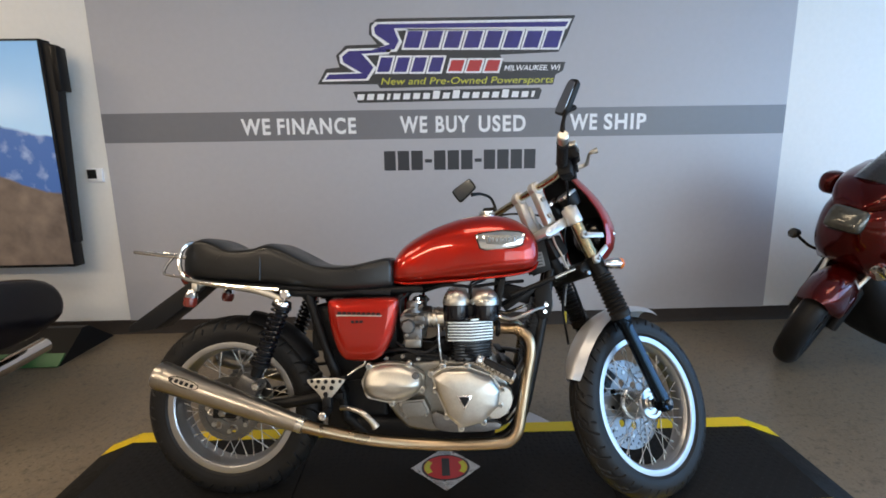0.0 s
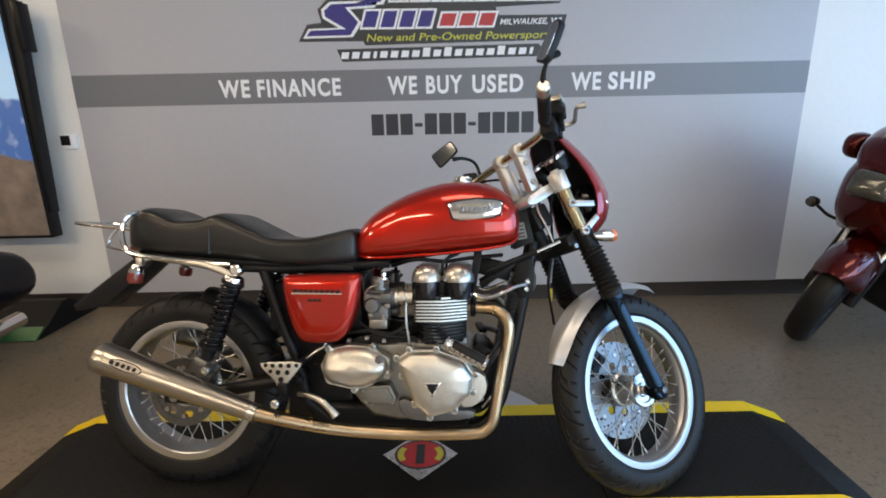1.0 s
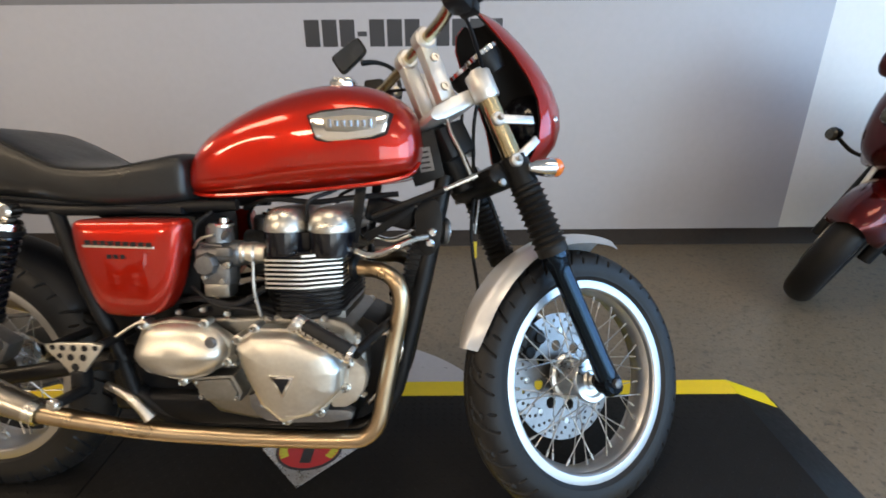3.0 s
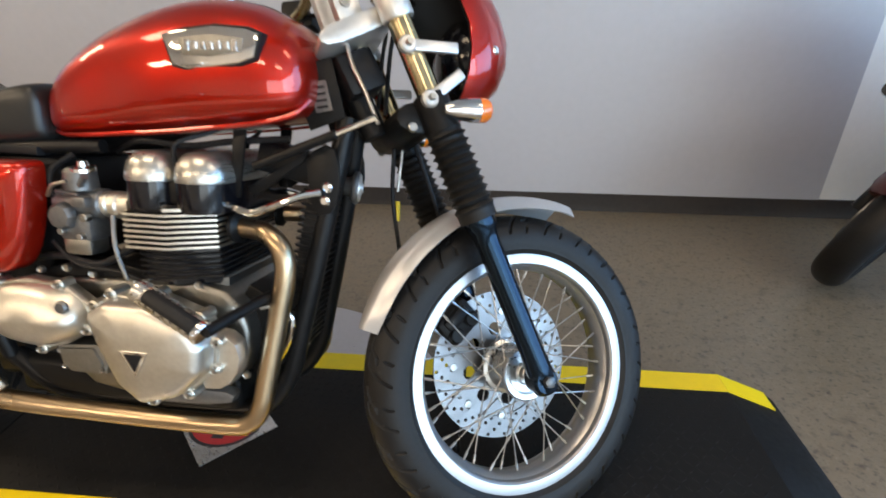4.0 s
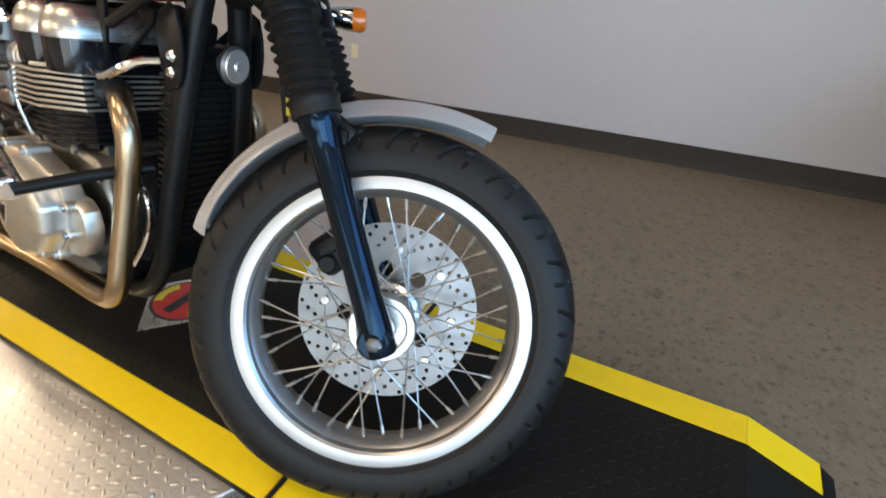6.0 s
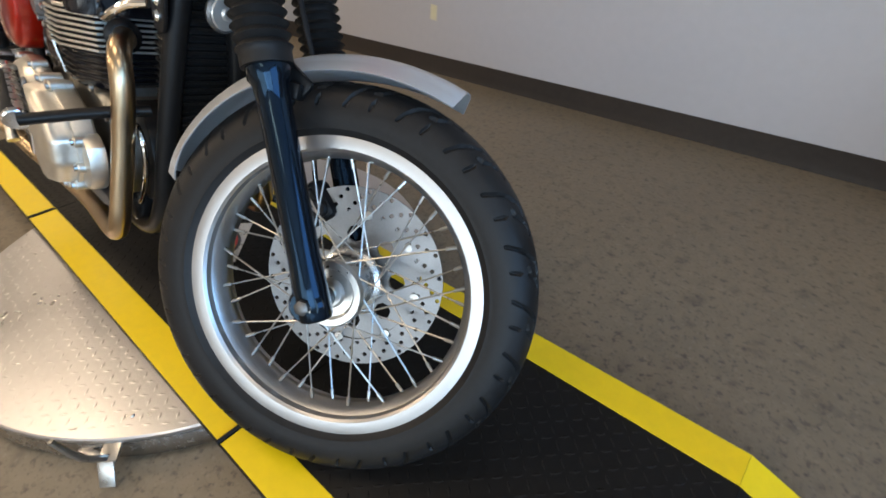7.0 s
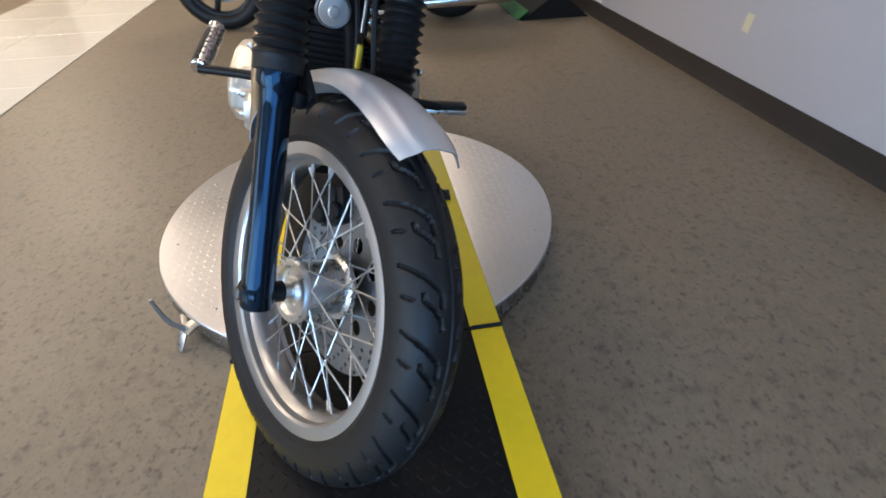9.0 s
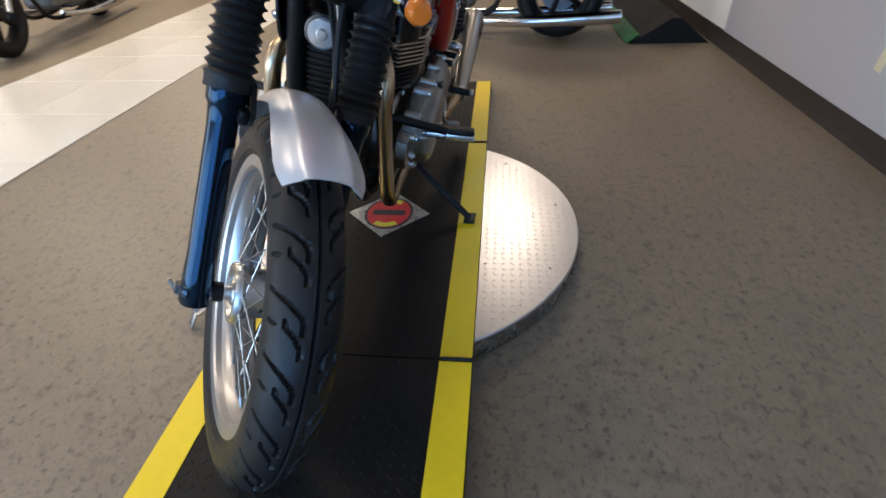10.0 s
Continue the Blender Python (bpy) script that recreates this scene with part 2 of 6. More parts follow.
def chaikin(pts, rounds=2, closed=True):
    pts = [Vector(p) for p in pts]
    for _ in range(rounds):
        out = []
        for i in range(len(pts) if closed else len(pts) - 1):
            a, b = pts[i], pts[(i + 1) % len(pts)]
            out += [a * 0.75 + b * 0.25, a * 0.25 + b * 0.75]
        pts = out
    return pts


def plate(outline, y0, y1, bev=0.003, soft=1, seg=2):
    """An outline in x and z given thickness along y, with rounded rims."""
    bm = bmesh.new()
    o = chaikin([(x, z) for x, z in outline], soft) if soft else [Vector(p) for p in outline]
    bm.faces.new([bm.verts.new((p[0], y0, p[1])) for p in o])
    ext = bmesh.ops.extrude_face_region(bm, geom=bm.faces[:])
    for v in ext["geom"]:
        if isinstance(v, bmesh.types.BMVert):
            v.co.y = y1
    if bev > 0:
        rim = [e for e in bm.edges if abs(e.verts[0].co.y - e.verts[1].co.y) < 1e-7]
        bmesh.ops.bevel(bm, geom=rim, offset=bev, segments=seg, affect='EDGES', profile=0.5)
    return bm


def domed(outline, y0, steps, soft=2):
    """A cover that swells: the outline shrinks towards its middle through (scale, y) steps."""
    o = chaikin([(x, z) for x, z in outline], soft)
    c = sum(o, Vector((0, 0))) / len(o)
    rings = [[(c.x + (p.x - c.x) * s, y, c.y + (p.y - c.y) * s) for p in o] for s, y in [(1.0, y0)] + steps]
    return loft(rings)


def join(*bms):
    out = bmesh.new()
    for b in bms:
        m = bpy.data.meshes.new("tmp")
        b.to_mesh(m)
        b.free()
        out.from_mesh(m)
        bpy.data.meshes.remove(m)
    return out


def mirrored(bm):
    c = bm.copy()
    c.transform(Matrix.Diagonal((1, -1, 1, 1)))
    return c


def turned(ob, m):
    """A further object on the same mesh, at another place under the same parent."""
    c = new(ob.name.split(".")[0], ob.data)
    c.parent = ob.parent
    c.matrix_basis = m
    return c

# ---- the showroom ----
WX0, WX1, WY0, WY1 = -8.0, 6.0, -7.0, 1.8


def boxed(name, x0, x1, y0, y1, z0, z1, material, parent=None, bev=0.0, label=""):
    m = Matrix.Translation(((x0 + x1) / 2, (y0 + y1) / 2, (z0 + z1) / 2))
    return part(name, slab(x1 - x0, y1 - y0, z1 - z0, bev, m), material, parent, label)


floor = boxed("floor", WX0 - 0.15, WX1 + 0.15, WY0 - 0.15, WY1 + 0.15, -0.12, 0.0, M_FLOOR)
tagged(floor, "brown-grey sheet vinyl floor with dark flecks and scuffs", "floor", kind="structure")
ceiling = boxed("ceiling", WX0 - 0.15, WX1 + 0.15, WY0 - 0.15, WY1 + 0.15, CEIL, CEIL + 0.1, M_CEIL)
tagged(ceiling, "white board ceiling of the showroom", "ceiling", kind="structure")
wall_north = boxed("wall_north", WX0, WX1, WY1, WY1 + 0.15, 0, CEIL, M_WALL_WHITE)
tagged(wall_north, "white painted wall with a grey panel and a darker stripe", "wall", kind="structure")
PX0, PX1, S0Z, S1Z = -2.283, 2.424, 1.372, 1.567
boxed("paint_panel", PX0, PX1, WY1 - 0.004, WY1, 0.10, S0Z, M_WALL_GREY, wall_north, label="light grey painted panel")
boxed("paint_stripe", PX0, PX1, WY1 - 0.005, WY1, S0Z, S1Z, M_STRIPE, wall_north, label="dark grey painted stripe")
boxed("paint_panel", PX0, PX1, WY1 - 0.004, WY1, S1Z, CEIL, M_WALL_GREY, wall_north, label="light grey painted panel")
bm = plate([(WY1, 0), (WY1 - 0.016, 0), (WY1 - 0.012, 0.012), (WY1 - 0.008, 0.03), (WY1 - 0.007, 0.100), (WY1, 0.104)], WX0, WX1, 0, 0)
bm.transform(Matrix(((0, 1, 0, 0), (1, 0, 0, 0), (0, 0, 1, 0), (0, 0, 0, 1))))
tagged(part("baseboard", bm, M_BASE), "dark brown rubber cove base along the wall", "baseboard", kind="structure")

# west wall, and east and south walls with their shop windows
tagged(boxed("wall_west", WX0 - 0.15, WX0, WY0, WY1, 0, CEIL, M_CLAD), "plain beige wall at the far end of the showroom", "wall", kind="structure")


def window_wall(name, along, place, a0, a1, openings, z0, z1):
    """A wall with window openings and aluminium mullions. along: 'x' or 'y'."""
    bms, frames, a = [], [], a0

    def seg(u0, u1, w0, w1, t0, t1):
        if along == 'y':
            return slab(t1 - t0, u1 - u0, w1 - w0, 0, Matrix.Translation(((t0 + t1) / 2, (u0 + u1) / 2, (w0 + w1) / 2)))
        return slab(u1 - u0, t1 - t0, w1 - w0, 0, Matrix.Translation(((u0 + u1) / 2, (t0 + t1) / 2, (w0 + w1) / 2)))

    t0, t1 = place
    tm = (t0 + t1) / 2
    for o0, o1 in openings:
        bms.append(seg(a, o0, 0, CEIL, t0, t1))
        bms.append(seg(o0, o1, 0, z0, t0, t1))
        bms.append(seg(o0, o1, z1, CEIL, t0, t1))
        n = 3
        for k in range(n + 1):
            u = o0 + (o1 - o0) * k / n
            u = min(max(u, o0 + 0.03), o1 - 0.03)
            frames.append(seg(u - 0.03, u + 0.03, z0 + 0.06, z1 - 0.06, tm - 0.03, tm + 0.03))
        for w in (z0, z1 - 0.06):
            frames.append(seg(o0, o1, w, w + 0.06, tm - 0.03, tm + 0.03))
        a = o1
    bms.append(seg(a, a1, 0, CEIL, t0, t1))
    wall = part(name, join(*bms), M_WALL_WHITE)
    tagged(wall, "plain white wall with a wide shop window", "wall", kind="structure")
    part("window_frame", join(*frames), M_WINDOW, wall, "aluminium window frame")


window_wall("wall_east", 'y', (WX1, WX1 + 0.15), WY0, WY1, [(-6.5, -2.2), (-2.0, 1.4)], 0.4, 2.8)
window_wall("wall_south", 'x', (WY0 - 0.15, WY0), WX0, WX1, [(0.8, 5.6)], 0.4, 2.8)

# cream tiled walkway across the vinyl, one tile after another
tile_path = thing("tile_walkway", "glossy cream tiled walkway let into the vinyl floor", "walkway", kind="structure")
part("grout_bed", slab(12.66, 1.15, 0.003, 0, Matrix.Translation((-1.102, -2.29, 0.0025))), M_GROUT, tile_path, "grey grout bed")
bm = slab(0.5720, 0.5720, 0.006, 0.0015, None, 1)
first_tile = part("tile", bm, M_TILE, tile_path)
first_tile.matrix_basis = Matrix.Translation((-7.14, -2.003, 0.003))
for i in range(22):
    for j in range(2):
        if i or j:
            turned(first_tile, Matrix.Translation((-7.14 + i * 0.575, -2.003 - j * 0.575, 0.003)))

# ---- writing and graphics on the wall ----
WF = WY1 - 0.005


def words(name, text, x0, x1, z0, z1, material, label, category="lettering", shear=0.0, y=WF, bold=0.0, parent=None, gap=1.0):
    """Writing set to fill a box on the north wall."""
    cu = bpy.data.curves.new(name, 'FONT')
    cu.body, cu.extrude, cu.offset, cu.shear = text, 0.0, bold, shear
    cu.space_character = gap
    ob = bpy.data.objects.new(name, cu)
    scene.collection.objects.link(ob)
    dg = bpy.context.evaluated_depsgraph_get()
    mesh = bpy.data.meshes.new_from_object(ob.evaluated_get(dg))
    bpy.data.objects.remove(ob)
    bpy.data.curves.remove(cu)
    co = np.array([v.co for v in mesh.vertices])
    lo, hi = co.min(0), co.max(0)
    for v in mesh.vertices:
        u, w = (v.co.x - lo[0]) / (hi[0] - lo[0]), (v.co.y - lo[1]) / (hi[1] - lo[1])
        v.co = (x0 + u * (x1 - x0), y, z0 + w * (z1 - z0))
    bm = bmesh.new()
    bm.from_mesh(mesh)
    bpy.data.meshes.remove(mesh)
    ext = bmesh.ops.extrude_face_region(bm, geom=bm.faces[:])
    for v in ext["geom"]:
        if isinstance(v, bmesh.types.BMVert):
            v.co.y -= 0.0012
    ob = part(name, bm, material, parent, label if parent else "", 20)
    return ob if parent else tagged(ob, label, category)


for line, z0, z1, pieces in (("WE FINANCE", 1.411, 1.521, (("WE", -1.350, -1.152), ("FINANCE", -1.105, -0.567))),
                             ("WE BUY USED", 1.411, 1.523, (("WE", -0.266, -0.078), ("BUY", -0.020, 0.214), ("USED", 0.277, 0.603))),
                             ("WE SHIP", 1.414, 1.524, (("WE", 0.910, 1.101), ("SHIP", 1.149, 1.445)))):
    letters = thing("wall_lettering", "white bold capitals " + line + " on the grey stripe", "lettering")
    for w, x0, x1 in pieces:
        words("word", w, x0, x1, z0, z1, M_WHITE_INK, "white capitals " + w, bold=0.030, parent=letters, gap=1.16)


def flat(name, pts, depth, y, material, parent, label=""):
    return part(name, plate(pts, y - depth, y, 0, 0), material, parent, label, 20)


# a row of charcoal bars under the stripe
number_bars = thing("wall_bars", "row of charcoal bars lettered below the grey stripe", "lettering")
x = -0.383
for k in range(12):
    dash = k in (3, 7)
    w = 0.050 if dash else 0.080
    z0, z1 = (1.208, 1.232) if dash else (1.157, 1.291)
    flat("bar", [(x, z0), (x + w, z0), (x + w, z1), (x, z1)], 0.0012, WF + 0.001, M_DARK_INK, number_bars)
    x += w + 0.0145


def logo_xy(u, v):
    """A place on the emblem's drawing grid as wall x and z."""
    return (-0.812 + (u - 562) * 0.003807, 1.739 - (v - 150) * 0.00355 - (u - 562) * 0.000035)


def logo_flat(name, pts, y, material, parent, label="", soft=0):
    pts = [logo_xy(*p) for p in pts]
    if soft:
        pts = [tuple(p) for p in chaikin(pts, soft)]
    return flat(name, pts, 0.0012, y, material, parent, label)


sign = thing("wall_sign", "large blue, white and red dealer emblem on a black ground", "sign")
logo_flat("backing", [(562, 150), (578, 122), (602, 119), (597, 98), (615, 80), (670, 78), (656, 60), (658, 42), (672, 33), (1018, 27),
                      (1004, 64), (990, 92), (886, 97), (893, 110), (1003, 110), (999, 126), (986, 133), (982, 151), (672, 157), (668, 150)],
          WF + 0.001, M_BLACK_INK, sign, "black outline shape")
logo_flat("swoosh_edge", [(668, 39), (1012, 33), (1004, 51), (706, 54), (714, 74), (704, 91), (640, 95), (684, 80), (662, 62), (661, 47)],
          WF - 0.0002, M_WHITE_INK, sign, "white edging")
logo_flat("swoosh", [(672, 43), (1006, 38), (1001, 47), (700, 50), (708, 72), (700, 87), (662, 88), (692, 78), (667, 60), (666, 49)],
          WF - 0.0014, M_BLUE_INK, sign, "navy blue swoosh")
logo_flat("swoosh_edge", [(570, 145), (580, 129), (630, 128), (604, 112), (603, 98), (617, 86), (696, 84), (690, 96), (650, 98), (668, 120), (652, 143)],
          WF - 0.0002, M_WHITE_INK, sign, "white edging")
logo_flat("swoosh", [(576, 141), (583, 132), (642, 130), (609, 110), (608, 100), (620, 90), (688, 88), (684, 92), (642, 95), (662, 119), (648, 140)],
          WF - 0.0014, M_BLUE_INK, sign, "navy blue swoosh")
for x0, x1, y0, y1, count, material in ((712, 992, 51, 88, 8, M_BLUE_INK), (664, 784, 98, 131, 4, M_BLUE_INK), (790, 886, 103, 130, 3, M_RED_INK)):
    w = (x1 - x0) / count
    for k in range(count):
        a = x0 + k * w
        sl = (y1 - y0) * 0.28
        logo_flat("letter_edge", [(a, y1), (a + w - 1.5, y1), (a + w - 1.5 + sl, y0), (a + sl, y0)], WF - 0.0002, M_WHITE_INK, sign)
        logo_flat("letter_block", [(a + 4, y1 - 3.5), (a + w - 4.5, y1 - 3.5), (a + w - 6 + sl, y0 + 3.5), (a + 3 + sl, y0 + 3.5)], WF - 0.0014, material, sign)
words("small_lettering", "MILWAUKEE, WI", 0.450, 0.835, 1.808, 1.848, M_WHITE_INK, "small white slanted capitals", shear=0.25, y=WF - 0.0003, bold=0.012, parent=sign)
words("small_lettering", "New and Pre-Owned Powersports", -0.385, 0.790, 1.718, 1.776, M_YELLOW_INK, "yellow line of writing", shear=0.2, y=WF - 0.0003, bold=0.004, parent=sign)
logo_flat("address_backing", [(624, 163), (958, 157), (962, 162), (957, 178), (632, 184)], WF + 0.001, M_BLACK_INK, sign, "black strip")
x = 630.0
for k in range(19):
    tall = k in (8, 10, 15)
    w = 15.5 if k not in (3, 18) else 9
    logo_flat("letter_bar", [(x, 179 - k * 0.28), (x + w - 3.5, 179 - k * 0.28), (x + w - 1, (164 if tall else 168) - k * 0.28), (x + 2.5, (164 if tall else 168) - k * 0.28)],
              WF - 0.0002, M_WHITE_INK, sign)
    x += w + 2.2

tape = part("masking_tape", slab(0.046, 0.0012, 0.078, 0, Matrix.Translation((-0.792, WY1 - 0.0046, 0.329)) @ pose(0, 0, 0, 0, 6, 0)), M_MASK)
tagged(tape, "short strip of beige masking tape on the wall", "tape")

thermostat = thing("thermostat", "white wall thermostat with a dark display", "thermostat")
part("housing", slab(0.10, 0.024, 0.092, 0.006, Matrix.Translation((-2.372, WY1 - 0.012, 1.158))), M_WHITE_INK, thermostat, "white plastic housing")
part("display", slab(0.062, 0.004, 0.062, 0.002, Matrix.Translation((-2.389, WY1 - 0.026, 1.167))), M_PLASTIC, thermostat, "dark display")


# ---- video screen with a mountain picture ----
def picture_material():
    m = bpy.data.materials.new("mountain_picture")
    m.use_nodes = True
    n, l = m.node_tree.nodes, m.node_tree.links
    b = n["Principled BSDF"]
    tc, sep = n.new("ShaderNodeTexCoord"), n.new("ShaderNodeSeparateXYZ")
    l.new(tc.outputs["Object"], sep.inputs[0])

    def noise_at(scale, detail=6.0):
        t = n.new("ShaderNodeTexNoise")
        t.inputs["Scale"].default_value, t.inputs["Detail"].default_value = scale, detail
        l.new(tc.outputs["Object"], t.inputs["Vector"])
        return t.outputs["Fac"]

    def calc(op, a, c):
        x = n.new("ShaderNodeMath")
        x.operation = op
        for k, v in enumerate((a, c)):
            if isinstance(v, (int, float)):
                x.inputs[k].default_value = v
            else:
                l.new(v, x.inputs[k])
        return x.outputs[0]

    def blend(f, a, c):
        x = n.new("ShaderNodeMix")
        x.data_type = 'RGBA'
        l.new(f, x.inputs["Factor"])
        for key, v in (("A", a), ("B", c)):
            if isinstance(v, tuple):
                x.inputs[key].default_value = (*v, 1)
            else:
                l.new(v, x.inputs[key])
        return x.outputs["Result"]

    X, Z = sep.outputs["X"], sep.outputs["Z"]
    sky = blend(calc('MULTIPLY', calc('SUBTRACT', Z, 1.35), 1.5), (0.36, 0.55, 0.74), (0.20, 0.40, 0.66))
    snow = n.new("ShaderNodeMapRange")
    snow.inputs["From Min"].default_value, snow.inputs["From Max"].default_value = 0.52, 0.60
    l.new(noise_at(5.0), snow.inputs["Value"])
    range_col = blend(snow.outputs[0], (0.05, 0.12, 0.33), (0.22, 0.30, 0.48))
    hill = blend(noise_at(9.0), (0.05, 0.04, 0.035), (0.22, 0.165, 0.13))
    ridge = calc('ADD', calc('MULTIPLY', calc('ADD', X, 2.42), -0.33), calc('MULTIPLY', calc('SUBTRACT', noise_at(2.2), 0.5), 0.22))
    f1 = calc('MULTIPLY', calc('SUBTRACT', calc('ADD', calc('MULTIPLY', ridge, 0.6), 1.43), Z), 60)
    f2 = calc('MULTIPLY', calc('SUBTRACT', calc('ADD', ridge, 1.06), Z), 60)
    for f in (f1, f2):
        f.node.use_clamp = True
    col = blend(f2, blend(f1, sky, range_col), hill)
    l.new(col, b.inputs["Base Color"])
    l.new(col, b.inputs["Emission Color"])
    b.inputs["Emission Strength"].default_value = 0.4
    b.inputs["Roughness"].default_value = 0.25
    return m


screen = thing("video_screen", "large flat screen in a black frame showing a mountain landscape", "screen")
part("casing", slab(2.46, 0.09, 1.45, 0.006, Matrix.Translation((-3.695, 1.640, 1.282))), M_PLASTIC, screen, "black casing")
part("picture", slab(2.42, 0.004, 1.415, 0.001, Matrix.Translation((-3.688, 1.592, 1.284))), picture_material(), screen, "lit landscape picture")
part("side_trim", plate([(-2.466, 1.990), (-2.398, 1.975), (-2.452, 0.720), (-2.466, 0.720)], 1.610, 1.680, 0.002, 0), M_PLASTIC, screen, "black side trim")
part("side_housing", slab(0.04, 0.09, 0.27, 0.006, Matrix.Translation((-2.400, 1.65, 1.83))), M_SATIN, screen, "black side housing")
part("wall_bracket", slab(0.9, 0.10, 0.5, 0.01, Matrix.Translation((-3.66, 1.74, 1.29))), M_SATIN, screen, "black wall bracket")

# ---- turntable and the ramp board on it ----
turntable = thing("turntable", "round aluminium chequer-plate turntable under the black ramp board", "turntable")
tt = Matrix.Translation((-0.03, 0.0, 0))
part("top_plate", lathe([(0, 0.052), (0.597, 0.052), (0.600, 0.055), (0.600, 0.064), (0.597, 0.067), (0, 0.067)], 120, tt), M_PLATE, turntable, "bright aluminium chequer plate")
part("skirt", lathe([(0.585, 0.006), (0.600, 0.008), (0.604, 0.030), (0.599, 0.0515), (0.585, 0.0515)], 120, tt, True), M_PLATE_EDGE, turntable, "crumpled foil-taped rim")
part("base_ring", lathe([(0, 0.0), (0.56, 0.0), (0.56, 0.05), (0, 0.05)], 64, tt), M_SATIN, turntable, "dark base ring")


def lozenges(pitch, half_x, half_y, keep, height):
    """The raised bars of chequer plate, by turns in two directions; keep(x, y) says where they lie."""
    vs, fs = [], []
    ni, nj = int(half_x / pitch) + 1, int(half_y / pitch) + 1
    for i in range(-ni, ni + 1):
        for j in range(-nj, nj + 1):
            x, y = i * pitch, j * pitch
            if not keep(x, y):
                continue
            a = radians(45 if (i + j) % 2 else -45)
            ux, uy, k = math.cos(a), math.sin(a), len(vs)
            for p, q, h in ((-0.44, 0, 0), (0, -0.13, 0), (0.44, 0, 0), (0, 0.13, 0), (-0.20, 0, 1), (0.20, 0, 1)):
                vs.append((x + pitch * (p * ux - q * uy), y + pitch * (p * uy + q * ux), h * height))
            fs += [(k, k + 1, k + 4), (k + 1, k + 2, k + 5), (k + 1, k + 5, k + 4), (k + 2, k + 3, k + 5), (k + 3, k, k + 4), (k + 3, k + 4, k + 5)]
    mesh = bpy.data.meshes.new("chequer_relief")
    mesh.from_pydata(vs, [], fs)
    return mesh


bars = link_mesh("chequer_relief", lozenges(0.0245, 0.588, 0.588, lambda x, y: abs(y) >= 0.29 and math.hypot(x, y) <= 0.588, 0.0012), M_PLATE, turntable, "raised chequer bars", 80)
bars.matrix_basis = Matrix.Translation((-0.03, 0, 0.0670))
bars["kind"] = "stuff"
for k in range(10):
    a = k * 2 * math.pi / 10 + 0.5
    px, py = -0.03 + 0.55 * math.cos(a), 0.55 * math.sin(a)
    if abs(py) > 0.32:
        part("rivet", lathe([(0, 0.070), (0.003, 0.0698), (0.0045, 0.0675), (0.0045, 0.066), (0, 0.066)], 10, Matrix.Translation((px, py, 0))), M_STEEL, turntable)
part("latch", join(slab(0.070, 0.034, 0.006, 0.002, pose(0.390, -0.425, 0.052, 0, 14, -45)),
                   slab(0.050, 0.030, 0.005, 0.002, pose(0.424, -0.459, 0.028, 0, 58, -45)),
                   slab(0.050, 0.014, 0.005, 0.002, pose(0.365, -0.462, 0.040, 0, 0, 20)),
                   tube([(0.405, -0.446, 0.045), (0.408, -0.475, 0.085), (0.402, -0.492, 0.150)], [0.007, 0.006, 0.005], 8, 3)), M_STEEL, turntable, "bright steel foot latch")

deck = thing("ramp_board", "black non-slip ramp board with yellow tape along its edges", "ramp")
HALF = 0.30
for x0, x1, s in ((-0.568, 0.568, 0), (0.572, 1.300, 1), (-1.339, -0.572, -1)):
    prof = [(x0, 0.068), (x1, 0.068), (x1, 0.090), (x0, 0.090)]
    part("deck_panel", plate(prof, -HALF, HALF, 0.0015, 0), M_DECK, deck, "black chequered panel")
for s in (1, -1):
    d = 0.0 if s > 0 else 0.040
    prof = [(s * (x + d), z) for x, z in ((1.3005, 0.066), (1.3005, 0.0895), (1.440, 0.032), (1.475, 0.006), (1.475, 0.0), (1.43, 0.0))]
    part("ramp_end", plate(prof, -HALF, HALF, 0.001, 0), M_DECK, deck, "sloping black ramp end")
    legs = slab(0.03, 0.56, 0.0675, 0.003, Matrix.Translation((s * 1.22, 0, 0.03375)))
    part("support_rail", legs, M_SATIN, deck)
    part("support_rail", slab(0.03, 0.56, 0.0675, 0.003, Matrix.Translation((s * 0.78, 0, 0.03375))), M_SATIN, deck)
for s in (1, -1):
    for x0, x1 in ((-1.338, -0.576), (-0.564, 0.564), (0.576, 1.298)):
        bm = slab(x1 - x0, 0.072, 0.0012, 0.0003, Matrix.Translation(((x0 + x1) / 2, s * (HALF - 0.0375), 0.0910)), 1)
        part("edge_tape", bm, M_YELLOW, deck, "yellow safety tape")
    for e in (1, -1):
        d = 0.0 if e > 0 else 0.040
        ends = [(e * (x + d), z) for x, z in ((1.2985, 0.0905), (1.441, 0.0332), (1.441, 0.0345), (1.2985, 0.0917))]
        part("edge_tape", plate(ends, s * HALF - s * 0.0735, s * HALF - s * 0.0015, 0, 0), M_YELLOW, deck, "yellow safety tape")
        bm = tube([(e * 0.570, s * 0.23, 0.0935), (e * 0.570, s * 0.302, 0.0935)], 0.004, 8, 1)
        part("hinge_pin", bm, M_PLASTIC, deck)

studs = link_mesh("deck_relief", lozenges(0.0235, 1.29, 0.225, lambda x, y: abs(y) <= 0.218 and abs(x) <= 1.28 and abs(abs(x) - 0.57) > 0.014, 0.0016), M_DECK, deck, "raised bars of the non-slip deck", 80)
studs.matrix_basis = Matrix.Translation((0, 0, 0.0899))
studs["kind"] = "stuff"

decal = thing("floor_decal", "silver diamond decal with a red oval and yellow marks", "decal")
cx, cy, dz = -0.023, -0.001, 0.0912
bm = slab(0.188, 0.188, 0.001, 0.0003, pose(cx, cy, dz + 0.0008, 0, 0, 45), 1)
part("backing", bm, M_STICKER, decal, "silver diamond")


